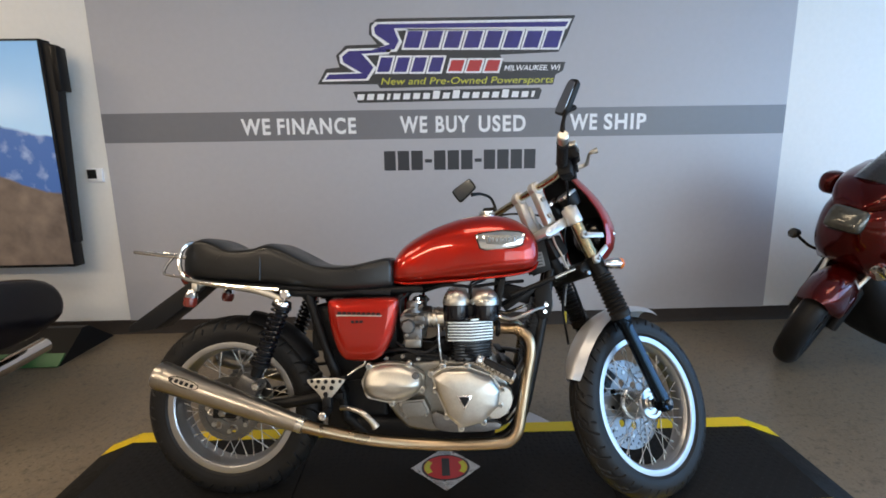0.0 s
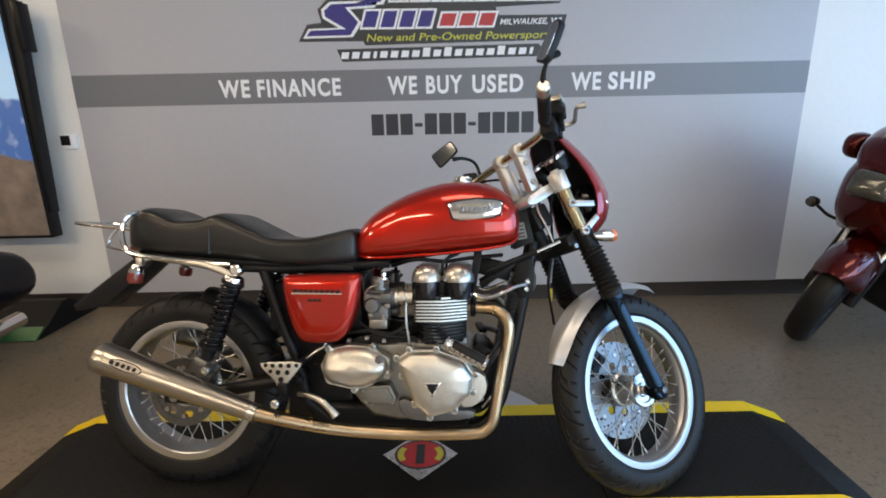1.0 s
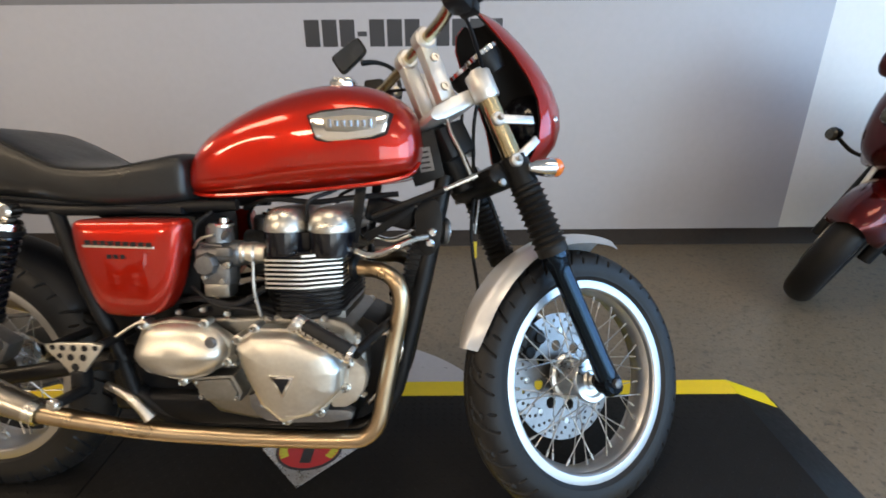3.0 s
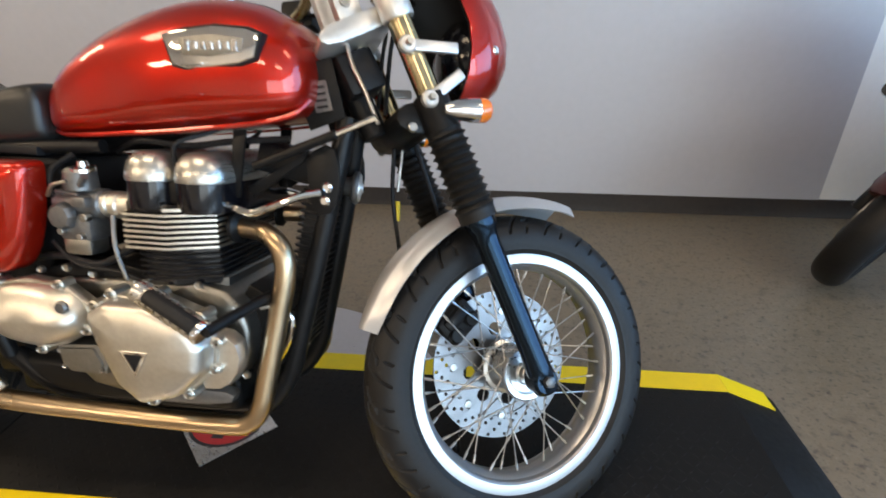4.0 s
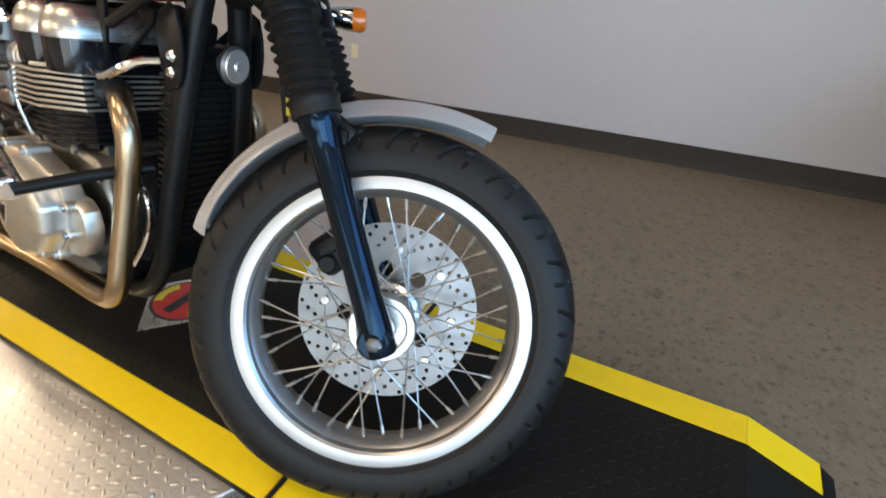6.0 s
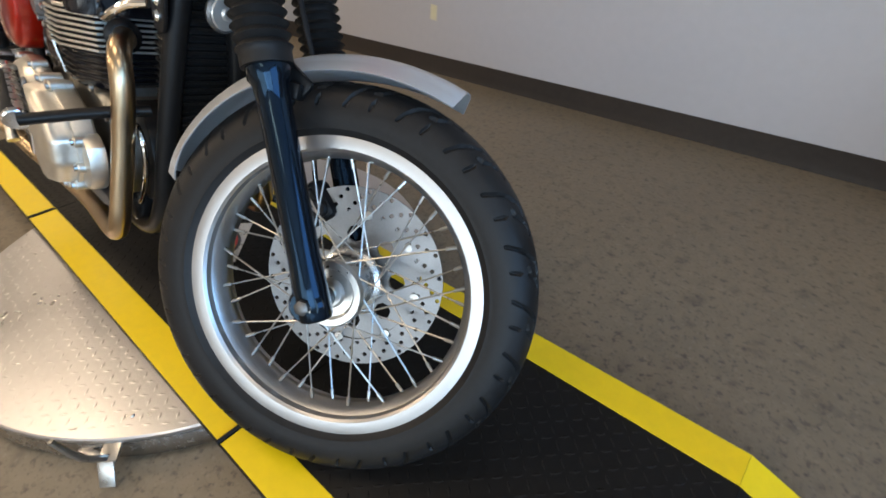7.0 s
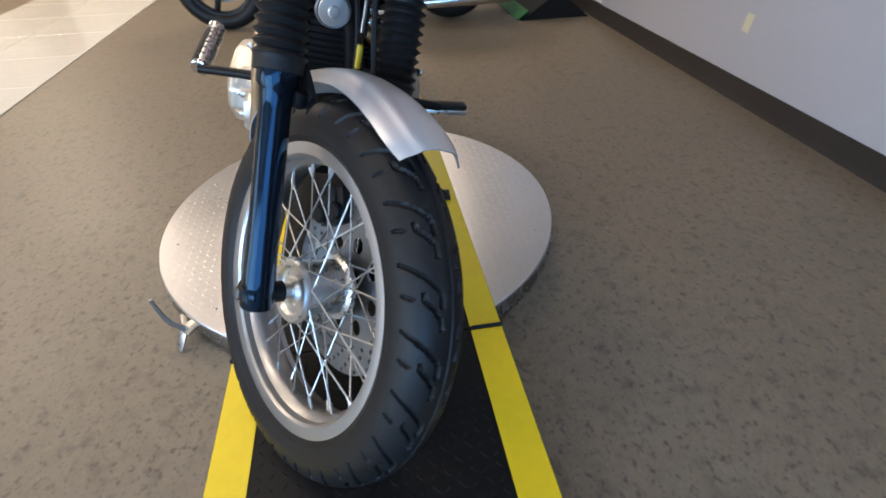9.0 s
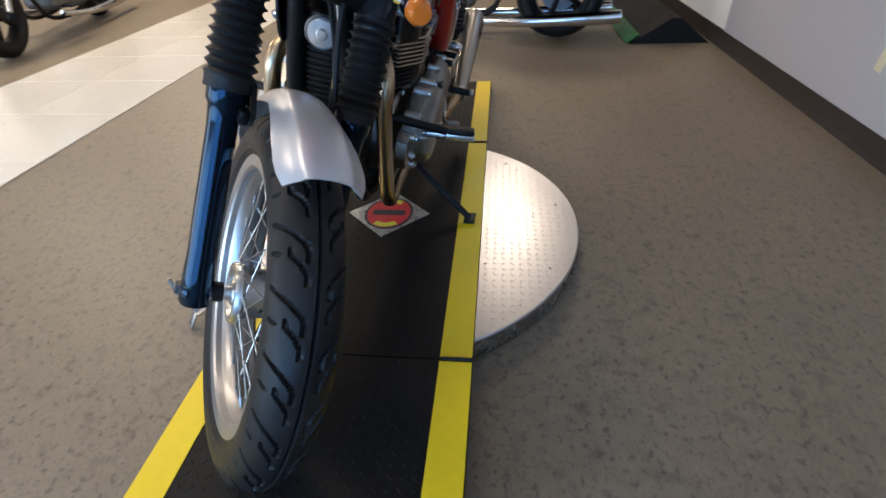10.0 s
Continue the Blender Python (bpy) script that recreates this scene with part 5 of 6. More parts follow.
# ribs, bolts and lines between the covers
for x, z in ((-0.170, 0.505), (-0.115, 0.512), (-0.062, 0.504), (0.030, 0.497), (0.150, 0.498), (0.222, 0.462), (-0.052, 0.390), (-0.030, 0.350), (-0.100, 0.312), (0.232, 0.330)):
    both("case_bolt", lambda: bolt(x, -0.130, z, 0.0075), M_STEEL)
both("case_bridge", lambda: plate([(-0.20, 0.492), (-0.10, 0.528), (0.03, 0.520), (0.045, 0.492), (-0.02, 0.486), (-0.19, 0.484)], -0.120, -0.085, 0.004, 1), M_SATIN, "black case bridge")
both("vent_hose", lambda: tube([(-0.20, -0.110, 0.52), (-0.12, -0.132, 0.535), (-0.04, -0.135, 0.525), (0.02, -0.120, 0.56)], 0.007, 10, 6), M_PLASTIC, "black breather hose")
both("loom", lambda: tube([(-0.14, -0.128, 0.56), (-0.08, -0.142, 0.525), (0.0, -0.14, 0.515), (0.04, -0.135, 0.50)], 0.004, 8, 6), M_PLASTIC, "black wire")
both("oil_plug", lambda: lathe([(0, 0.008), (0.009, 0.008), (0.012, 0.004), (0.012, 0), (0, 0)], 16, Matrix.Translation((-0.066, -0.198, 0.462)) @ R_AXIS), M_GREY_BOX)
both("small_cover", lambda: domed(sharp([(-0.128, 0.372), (-0.040, 0.380), (-0.020, 0.340), (-0.030, 0.318), (-0.105, 0.318), (-0.122, 0.335)]), -0.128, [(1.0, -0.160), (0.95, -0.166), (0.80, -0.167), (0.76, -0.171), (0.4, -0.172)], 1), M_CASE, "cast end cover")
both("case_foot", lambda: plate([(-0.020, 0.340), (0.055, 0.310), (0.150, 0.300), (0.215, 0.300), (0.205, 0.270), (0.03, 0.262), (-0.015, 0.285)], -0.150, -0.120, 0.006, 1), M_GREY_BOX, "cast foot of the crankcase")
for x, z in ((-0.112, 0.330), (-0.036, 0.330), (-0.118, 0.362)):
    both("cover_bolt", lambda: bolt(x, -0.165, z, 0.0055), M_STEEL)
both("front_cover", lambda: domed([(0.175, 0.430), (0.240, 0.425), (0.252, 0.370), (0.215, 0.318), (0.160, 0.315)], -0.148, [(1.0, -0.168), (0.92, -0.176), (0.5, -0.178)], 1), M_ALLOY, "cast end cover")
bp("starter_motor", rod((0.02, -0.05, 0.535), (0.02, 0.09, 0.535), 0.032, 20, 0.006), M_SATIN)


def plan(outline, z0, z1, bev=0.001, soft=0):
    """An outline in x and y, mirrored to both sides, given thickness along z."""
    o = outline + [(x, -y) for x, y in reversed(outline)]
    b = plate(o, z0, z1, bev, soft, 1)
    b.transform(Matrix(((1, 0, 0, 0), (0, 0, 1, 0), (0, 1, 0, 0), (0, 0, 0, 1))))
    return b


bp("cylinder_block", plan([(0.046, -0.120), (0.060, -0.142), (0.118, -0.142), (0.178, -0.105)], 0.495, 0.642, 0.005), M_BLACK, "black cylinder block")
FIN = [(0.030, -0.146), (0.038, -0.162), (0.116, -0.162), (0.188, -0.120)]
INNER = [(0.115 + (x - 0.115) * 0.975, y * 0.985) for x, y in FIN]
HOOP, HOLLOW = [o + [(x, -y) for x, y in reversed(o)] for o in (FIN, INNER)]
fin_ob = bp("cooling_fin", plan(INNER, 0.0004, 0.0036, 0.0004), M_SATIN, "black cooling fin with a bright edge")
edge_ob = bp("fin_edge", loft([[(x, y, z) for x, y in o] for o, z in ((HOOP, 0.0), (HOOP, 0.0042), (HOLLOW, 0.0042), (HOLLOW, 0.0))], False, True), M_ALLOY, "machined bright fin edge")
fin_ob.matrix_basis = edge_ob.matrix_basis = Matrix.Translation((0, 0, 0.567))
for k in range(1, 7):
    for ob in (fin_ob, edge_ob):
        turned(ob, Matrix.Translation((0, 0, 0.567 + 0.0096 * k)))
web = bp("fin_web", plan([(0.040, -0.136), (0.050, -0.148), (0.112, -0.148), (0.176, -0.108)], 0.560, 0.634, 0.002), M_SATIN, "black core between the fins")
dark_ob = bp("cooling_fin", plan([(0.042, -0.132), (0.054, -0.149), (0.114, -0.149), (0.186, -0.110)], 0.0, 0.0038, 0.0008), M_SATIN, "black cooling fin")
dark_ob.matrix_basis = Matrix.Translation((0, 0, 0.510))
for k in range(1, 5):
    turned(dark_ob, Matrix.Translation((0, 0, 0.510 + 0.0105 * k)))
bp("fin_edge", slab(0.075, 0.006, 0.006, 0.001, Matrix.Translation((0.146, -0.142, 0.636)) @ pose(0, 0, 0, 0, 0, 30)), M_ALLOY)
bp("cylinder_base", plan([(0.030, -0.105), (0.042, -0.122), (0.120, -0.122), (0.186, -0.095)], 0.482, 0.508, 0.004), M_CASE, "cast cylinder base")
bp("cylinder_head", plate([(0.024, 0.642), (0.204, 0.642), (0.206, 0.682), (0.022, 0.682)], -0.128, 0.128, 0.006, 0), M_SATIN, "black cylinder head")


def stadium(cx, z, r, half, n=28):
    """A ring round two half circles, lying along y."""
    ring = []
    for k in range(n):
        t = 2 * math.pi * k / n
        ring.append((cx + r * math.cos(t), r * math.sin(t) + math.copysign(half, math.sin(t)), z))
    return ring


for cx, rr in ((0.066, 0.0455), (0.163, 0.0475)):
    bp("cam_tower", loft([stadium(cx, z, rr * k, 0.108) for z, k in ((0.630, 0.96), (0.640, 1.0), (0.682, 1.0))]), M_BLACK, "black cam tower")
    bp("cam_cover", loft([stadium(cx, z, rr * k, 0.108) for z, k in ((0.6825, 1.02), (0.6865, 1.035), (0.700, 1.0), (0.714, 0.90), (0.725, 0.74), (0.731, 0.56), (0.7335, 0.30), (0.734, 0.05))]), M_CAM, "brushed alloy cam cover", angle=60)
bp("cover_bridge", slab(0.05, 0.20, 0.03, 0.010, Matrix.Translation((0.113, 0, 0.690))), M_POLISH, "polished cam bridge")
both("spark_lead", lambda: tube([(0.113, -0.11, 0.70), (0.12, -0.12, 0.745), (0.16, -0.09, 0.765), (0.20, -0.04, 0.79)], 0.0045, 8, 5), M_PLASTIC, "black plug lead")


def carb():
    return join(rod((-0.125, -0.110, 0.630), (-0.030, -0.110, 0.633), 0.028, 22, 0.004),
                lathe([(0, 0.030), (0.020, 0.029), (0.026, 0.022), (0.028, 0), (0.028, -0.01)], 24, axis_frame((-0.078, -0.115, 0.668), (0, 0, 1))),
                slab(0.066, 0.052, 0.050, 0.010, Matrix.Translation((-0.080, -0.115, 0.590))),
                lathe([(0, 0.018), (0.020, 0.016), (0.025, 0.010), (0.026, 0), (0, 0)], 8, Matrix.Translation((-0.096, -0.138, 0.612)) @ R_AXIS),
                slab(0.03, 0.02, 0.02, 0.004, Matrix.Translation((-0.055, -0.142, 0.640))),
                rod((-0.07, -0.13, 0.66), (-0.045, -0.14, 0.685), 0.006, 8), rod((-0.11, -0.135, 0.655), (-0.06, -0.142, 0.652), 0.004, 8))


both("choke_lever", lambda: tube([(-0.118, -0.146, 0.648), (-0.10, -0.152, 0.668), (-0.072, -0.150, 0.676)], 0.0032, 8, 4), M_STEEL, "bright throttle linkage")
for x, z, r in ((-0.10, 0.585, 0.006), (-0.062, 0.577, 0.006), (-0.05, 0.612, 0.008)):
    both("carburettor_screw", lambda: rod((x, -0.136, z), (x, -0.151, z), r, 12, 0.001), M_STEEL)
both("fuel_hose", lambda: tube([(-0.10, -0.10, 0.72), (-0.125, -0.125, 0.69), (-0.12, -0.13, 0.64), (-0.10, -0.12, 0.60)], 0.005, 8, 5), M_PLASTIC, "black fuel hose")
both("float_bowl", lambda: slab(0.058, 0.046, 0.034, 0.008, Matrix.Translation((-0.080, -0.117, 0.556))), M_CASE, "cast float bowl")
both("carburettor", carb, M_GREY_BOX, "grey cast carburettor")
both("carburettor_cap", lambda: lathe([(0, 0.018), (0.008, 0.017), (0.010, 0.008), (0.020, 0.006), (0.021, 0), (0, 0)], 16, axis_frame((-0.066, -0.118, 0.694), (0.1, -0.2, 1))), M_CHROME, "bright carburettor cap")
both("intake_stub", lambda: lathe([(0.020, 0), (0.024, 0.002), (0.024, 0.010), (0.021, 0.013), (0.021, 0.018), (0.025, 0.020), (0.025, 0.030), (0.022, 0.034), (0.023, 0.055), (0.02, 0.056)], 24,
                                  axis_frame((-0.032, -0.110, 0.633), (1, 0, 0)), True), M_ALLOY, "clamped intake stub")
bp("air_box", slab(0.20, 0.20, 0.20, 0.02, Matrix.Translation((-0.235, 0, 0.615))), M_PLASTIC, "black air box")
bp("inner_guard", plate([(-0.402, 0.66), (-0.20, 0.66), (-0.19, 0.47), (-0.29, 0.405), (-0.400, 0.44)], -0.082, 0.082, 0.008, 1), M_PLASTIC, "black inner guard")
bp("battery_box", slab(0.16, 0.18, 0.16, 0.015, Matrix.Translation((-0.36, 0, 0.60))), M_PLASTIC, "black battery box")
both("breather_hose", lambda: tube([(0.015, -0.14, 0.50), (0.008, -0.15, 0.56), (0.006, -0.145, 0.62)], 0.004, 8, 4), M_STEEL)

# -- exhaust --
PIPE = [(0.196, -0.082, 0.600), (0.236, -0.090, 0.599), (0.274, -0.108, 0.596), (0.304, -0.121, 0.574), (0.313, -0.125, 0.530), (0.298, -0.131, 0.443), (0.280, -0.141, 0.345), (0.266, -0.149, 0.275),
        (0.240, -0.150, 0.242), (0.200, -0.150, 0.232), (0.044, -0.143, 0.223), (-0.087, -0.153, 0.230), (-0.216, -0.178, 0.250), (-0.342, -0.208, 0.284), (-0.442, -0.232, 0.316)]
both("exhaust_pipe", lambda: tube(PIPE, [0.0185] * 13 + [0.019, 0.0205], 18, 6), M_PIPE, "heat-bronzed exhaust pipe", angle=60)
both("exhaust_collar", lambda: lathe([(0.017, 0), (0.029, 0.001), (0.030, 0.010), (0.022, 0.016), (0.019, 0.017)], 24, axis_frame((0.200, -0.083, 0.600), (1, -0.1, 0))), M_SATIN, "black exhaust collar")
SIL0, SIL1 = Vector((-0.428, -0.231, 0.314)), Vector((-0.910, -0.196, 0.461))


def silencer():
    h = (SIL1 - SIL0).length
    return lathe([(0.018, 0.0), (0.0245, 0.002), (0.0268, 0.03), (0.0306, 0.09), (0.0368, 0.22), (0.0430, 0.36), (0.0456, h - 0.028), (0.0456, h - 0.006), (0.0430, h), (0.018, h), (0.018, h - 0.1), (0, h - 0.1)], 40,
                 axis_frame(SIL0, SIL1 - SIL0))


def silencer_cap():
    h = (SIL1 - SIL0).length
    return lathe([(0.0459, h - 0.030), (0.0465, h - 0.028), (0.0465, h - 0.004), (0.0446, h + 0.003), (0.036, h + 0.005), (0.026, h - 0.001), (0.024, h - 0.012), (0.043, h - 0.02)], 40, axis_frame(SIL0, SIL1 - SIL0), True)


both("silencer", silencer, M_SILENCER, "brushed grey silencer", angle=60)
both("silencer_cap", silencer_cap, M_SILENCER, "brushed end cap")
both("silencer_clamp", lambda: lathe([(0.022, -0.012), (0.0262, -0.011), (0.0268, 0.012), (0.0235, 0.013)], 30, axis_frame(SIL0, SIL1 - SIL0), True), M_POLISH, "bright clamp")


def silencer_tag(grow, lift):
    d = (SIL1 - SIL0).normalized()
    mid = SIL0.lerp(SIL1, 0.79)
    o = chaikin([(-0.050 - grow, -0.012 - grow), (0.050 + grow, -0.012 - grow), (0.050 + grow, 0.012 + grow), (-0.050 - grow, 0.012 + grow)], 2)
    rings = []
    for off in (0.0, lift):
        ring = []
        for p in o:
            rr = 0.0440 + off + p.x * -0.022
            a = p.y / 0.044 - 0.42
            ring.append(mid - d * p.x + Vector((0, -1, 0)) * rr * math.cos(a) + d.cross(Vector((0, -1, 0))).normalized() * rr * math.sin(a) * -1)
        rings.append(ring)
    return loft(rings)


both("silencer_tag", lambda: silencer_tag(0.002, 0.0012), M_PLASTIC, "black tag edge")
both("silencer_tag_field", lambda: silencer_tag(-0.001, 0.0018), M_SILENCER, "plain grey tag")
for k in range(5):
    both("tag_bar", lambda: (lambda p: slab(0.011, 0.0015, 0.012, 0.0004, Matrix.Translation(p) @ pose(0, 0, 0, 0, 19, 0) @ pose(0, 0, 0, -24), 1))(SIL0.lerp(SIL1, 0.79 + (k - 2) * 0.036) + Vector((0, -0.0424 - (k - 2) * 0.0004, 0.0188))), M_PLASTIC)

# -- rear end --
both("swingarm", lambda: join(tube([(-0.330, -0.095, 0.385), (-0.46, -0.108, 0.360), (-0.60, -0.110, 0.335), (-0.735, -0.108, 0.3164)], 0.020, 14, 4),
                              slab(0.08, 0.016, 0.044, 0.006, Matrix.Translation((-0.735, -0.108, 0.3164)))), M_SATIN, "black swinging arm")
bp("swingarm_pivot", rod((-0.335, -0.12, 0.385), (-0.335, 0.12, 0.385), 0.024, 18, 0.004), M_SATIN)
both("axle_nut", lambda: lathe([(0, 0.014), (0.009, 0.014), (0.014, 0.010), (0.014, 0), (0, 0)], 6, Matrix.Translation((-0.735, -0.118, 0.3164)) @ R_AXIS), M_STEEL)
SH0, SH1 = Vector((-0.504, -0.158, 0.722)), Vector((-0.616, -0.158, 0.425))


def spring():
    d = (SH1 - SH0)
    u, w = Vector((0, 1, 0)), d.normalized().cross(Vector((0, 1, 0)))
    pts = []
    turns, per = 11, 12
    for k in range(turns * per + 1):
        t = 0.15 + 0.62 * k / (turns * per)
        a = 2 * math.pi * k / per
        pts.append(SH0 + d * t + 0.0265 * (math.cos(a) * u + math.sin(a) * w))
    return tube(pts, 0.0052, 7, 1)


both("shock_spring", spring, M_BLACK, "black coil spring")
both("shock_body", lambda: lathe([(0, 0.03), (0.020, 0.032), (0.033, 0.036), (0.034, 0.046), (0.020, 0.052), (0.012, 0.06), (0.012, 0.16), (0.021, 0.17), (0.022, 0.236), (0.034, 0.240), (0.034, 0.250), (0.022, 0.256), (0.018, 0.29), (0, 0.30)], 24,
                                 axis_frame(SH0, SH1 - SH0)), M_SATIN, "black shock absorber")
both("shock_eye", lambda: lathe([(0, -0.016), (0.014, -0.016), (0.017, -0.012), (0.017, 0.016), (0.012, 0.020), (0, 0.020)], 20, Matrix.Translation(SH0) @ R_AXIS), M_CHROME, "chrome top mount")
both("shock_cap", lambda: lathe([(0, 0.020), (0.027, 0.022), (0.0305, 0.030), (0.0305, 0.046), (0.026, 0.050), (0, 0.050)], 24, axis_frame(SH0, SH1 - SH0)), M_CHROME, "chrome spring cap")
both("shock_foot", lambda: lathe([(0, 0.026), (0.010, 0.025), (0.015, 0.016), (0.0165, 0.0), (0.0165, -0.03), (0, -0.03)], 20, Matrix.Translation((-0.592, -0.172, 0.423)) @ R_AXIS), M_POLISH, "polished lower mount")
bp("rear_mudguard", fender(0.340, AXLE_R, 30, 80, 0.070, -0.003, 30, 0.03), M_PLASTIC, "black inner mudguard", angle=50)
bp("plate_holder", plate([(-0.825, 0.752), (-0.895, 0.765), (-1.124, 0.600), (-1.118, 0.578), (-1.020, 0.592), (-0.93, 0.66)], -0.050, 0.050, 0.006, 0), M_PLASTIC, "black number plate holder")
bp("tail_lamp", join(lathe([(0, 0.05), (0.024, 0.048), (0.034, 0.036), (0.037, 0.0), (0, 0.0)], 28, axis_frame((-0.895, 0, 0.775), (-1, 0, 0.05)))), M_LENS_RED, "round red tail lamp")
both("fender_strut", lambda: tube([(-0.80, -0.118, 0.758), (-0.70, -0.140, 0.748), (-0.60, -0.150, 0.734), (-0.512, -0.150, 0.700)], [0.007, 0.010, 0.012, 0.010], 12, 5), M_ALLOY, "silver tail strut")
hoop_r = [(-0.530, -0.148, 0.738), (-0.70, -0.148, 0.752), (-0.835, -0.146, 0.770), (-0.868, -0.142, 0.790), (-0.882, -0.138, 0.830), (-0.880, -0.130, 0.872), (-0.862, -0.115, 0.896), (-0.845, -0.06, 0.902)]
bp("grab_rail", tube(hoop_r + [(x, -y, z) for x, y, z in reversed(hoop_r)], 0.0075, 10, 5), M_CHROME, "chrome grab rail")
rack_r = [(-0.79, -0.085, 0.842), (-0.88, -0.085, 0.848), (-1.06, -0.085, 0.868), (-1.075, -0.06, 0.869)]
bp("luggage_rack", tube(rack_r + [(x, -y, z) for x, y, z in reversed(rack_r)], 0.0065, 10, 4), M_CHROME, "chrome luggage rack")
both("rack_stay", lambda: tube([(-0.935, -0.085, 0.852), (-0.958, -0.088, 0.822), (-0.965, -0.09, 0.796), (-0.945, -0.09, 0.788), (-0.850, -0.10, 0.774)], 0.0048, 8, 5), M_CHROME, "chrome rack stay")
for xx in (-0.92, -1.0):
    bp("rack_bar", rod((xx, -0.085, 0.852 if xx > -0.95 else 0.861), (xx, 0.085, 0.852 if xx > -0.95 else 0.861), 0.005, 8), M_CHROME)
both("rear_indicator", lambda: lathe([(0, 0), (0.010, 0.003), (0.018, 0.016), (0.0215, 0.03), (0, 0.03)], 22, axis_frame((-0.838, -0.132, 0.742), (-0.15, -0.05, -1))), M_CHROME, "chrome indicator body")
both("rear_indicator_lens", lambda: lathe([(0.0215, 0.03), (0.0235, 0.050), (0.019, 0.062), (0, 0.065), (0, 0.03)], 22, axis_frame((-0.838, -0.132, 0.742), (-0.15, -0.05, -1))), M_LENS_RED, "red-brown indicator lens")
both("indicator_stalk", lambda: join(rod((-0.80, -0.10, 0.762), (-0.828, -0.132, 0.745), 0.007, 10), slab(0.022, 0.02, 0.03, 0.005, Matrix.Translation((-0.828, -0.132, 0.748)))), M_ALLOY)

# -- controls, pegs and stand --
HANGER = [(-0.419, 0.454), (-0.289, 0.457), (-0.303, 0.433), (-0.350, 0.377), (-0.364, 0.377), (-0.378, 0.404), (-0.414, 0.436)]
both("footrest_hanger", lambda: plate(HANGER, -0.206, -0.198, 0.002, 1), M_ALLOY, "drilled silver footrest hanger")
for x, z, r in ((-0.401, 0.445, 0.006), (-0.380, 0.444, 0.0065), (-0.356, 0.444, 0.007), (-0.332, 0.444, 0.007), (-0.309, 0.445, 0.006), (-0.387, 0.427, 0.006), (-0.364, 0.424, 0.0075), (-0.337, 0.424, 0.0075), (-0.356, 0.403, 0.0085)):
    both("hanger_hole", lambda: lathe([(0, 0.0004), (r, 0.0003), (r, -0.006), (0, -0.006)], 14, Matrix.Translation((x, -0.2062, z)) @ R_AXIS), M_PLASTIC)
for x, z in ((-0.404, 0.446), (-0.302, 0.450)):
    both("hanger_boss", lambda: rod((x, -0.105, z), (x, -0.199, z), 0.010, 14), M_SATIN, "black hanger spacer")
both("footrest", lambda: join(rod((-0.346, -0.196, 0.352), (-0.346, -0.272, 0.355), 0.012, 14, 0.003), slab(0.03, 0.03, 0.05, 0.006, Matrix.Translation((-0.352, -0.196, 0.370)))), M_SATIN, "black footrest")
both("footrest_cap", lambda: rod((-0.346, -0.272, 0.355), (-0.346, -0.284, 0.355), 0.0125, 14, 0.003), M_POLISH, "")
bp("brake_pedal", tube([(-0.312, -0.178, 0.352), (-0.276, -0.205, 0.358), (-0.232, -0.222, 0.348), (-0.200, -0.228, 0.322), (-0.188, -0.228, 0.306)], [0.008, 0.008, 0.009, 0.010, 0.013], 12, 5), M_POLISH, "polished brake pedal")
bp("gear_lever", tube([(-0.312, 0.178, 0.352), (-0.22, 0.205, 0.345), (-0.13, 0.222, 0.330), (-0.12, 0.27, 0.332)], [0.008, 0.007, 0.007, 0.010], 10, 5), M_POLISH, "polished gear lever")
bp("brake_rod", tube([(-0.300, -0.165, 0.452), (-0.262, -0.160, 0.478), (-0.240, -0.155, 0.490), (-0.238, -0.150, 0.51)], 0.0035, 8, 4), M_STEEL)
both("brake_switch", lambda: slab(0.03, 0.02, 0.022, 0.004, Matrix.Translation((-0.325, -0.15, 0.385))), M_SATIN)
PEG0, PEG1 = Vector((0.240, -0.262, 0.470)), Vector((0.128, -0.250, 0.527))


def highway_peg(a, b):
    h = (b - a).length
    prof = [(0, 0), (0.008, 0.0), (0.017, 0.004)]
    for k in range(6):
        z0 = 0.012 + (h - 0.03) * k / 6
        prof += [(0.0190, z0), (0.0190, z0 + h * 0.10), (0.0165, z0 + h * 0.115), (0.0165, z0 + h * 0.13)]
    return lathe(prof + [(0.0190, h - 0.014), (0.0190, h - 0.003), (0.014, h), (0, h)], 20, axis_frame(a, b - a))


bp("highway_peg", highway_peg(PEG0, PEG1), M_POLISH, "polished ribbed forward footrest")
bp("peg_cap", rod(PEG0 - (PEG1 - PEG0).normalized() * 0.004, PEG0 + (PEG1 - PEG0).normalized() * 0.007, 0.0205, 18, 0.002), M_CHROME, "chrome end cap")
bp("highway_peg", slab(0.026, 0.125, 0.014, 0.004, Matrix.Translation((0.236, 0.268, 0.458)) @ pose(0, 0, 0, 4, 0, 8)), M_POLISH, "polished forward footrest")
bp("peg_pad", slab(0.030, 0.118, 0.014, 0.005, Matrix.Translation((0.236, 0.268, 0.471)) @ pose(0, 0, 0, 4, 0, 8)), M_RUBBER, "black rubber pad")
pad = (PEG1 - PEG0)
bp("peg_pad", lathe([(0, 0), (0.0145, 0.001), (0.0155, 0.004), (0.0155, pad.length * 0.74), (0.0140, pad.length * 0.78), (0, pad.length * 0.78)], 14, axis_frame(PEG0 + pad * 0.10 + Vector((0.0075, -0.0050, 0.0)), pad)), M_RUBBER, "black rubber pad")
both("peg_bar", lambda: tube([(0.298, -0.080, 0.490), (0.275, -0.16, 0.484), (0.246, -0.262, 0.470)], 0.010, 12, 4), M_SATIN, "black peg bar")
inv = BIKE.inverted()
foot = inv @ Vector((0.010, 0.262, 0.100))
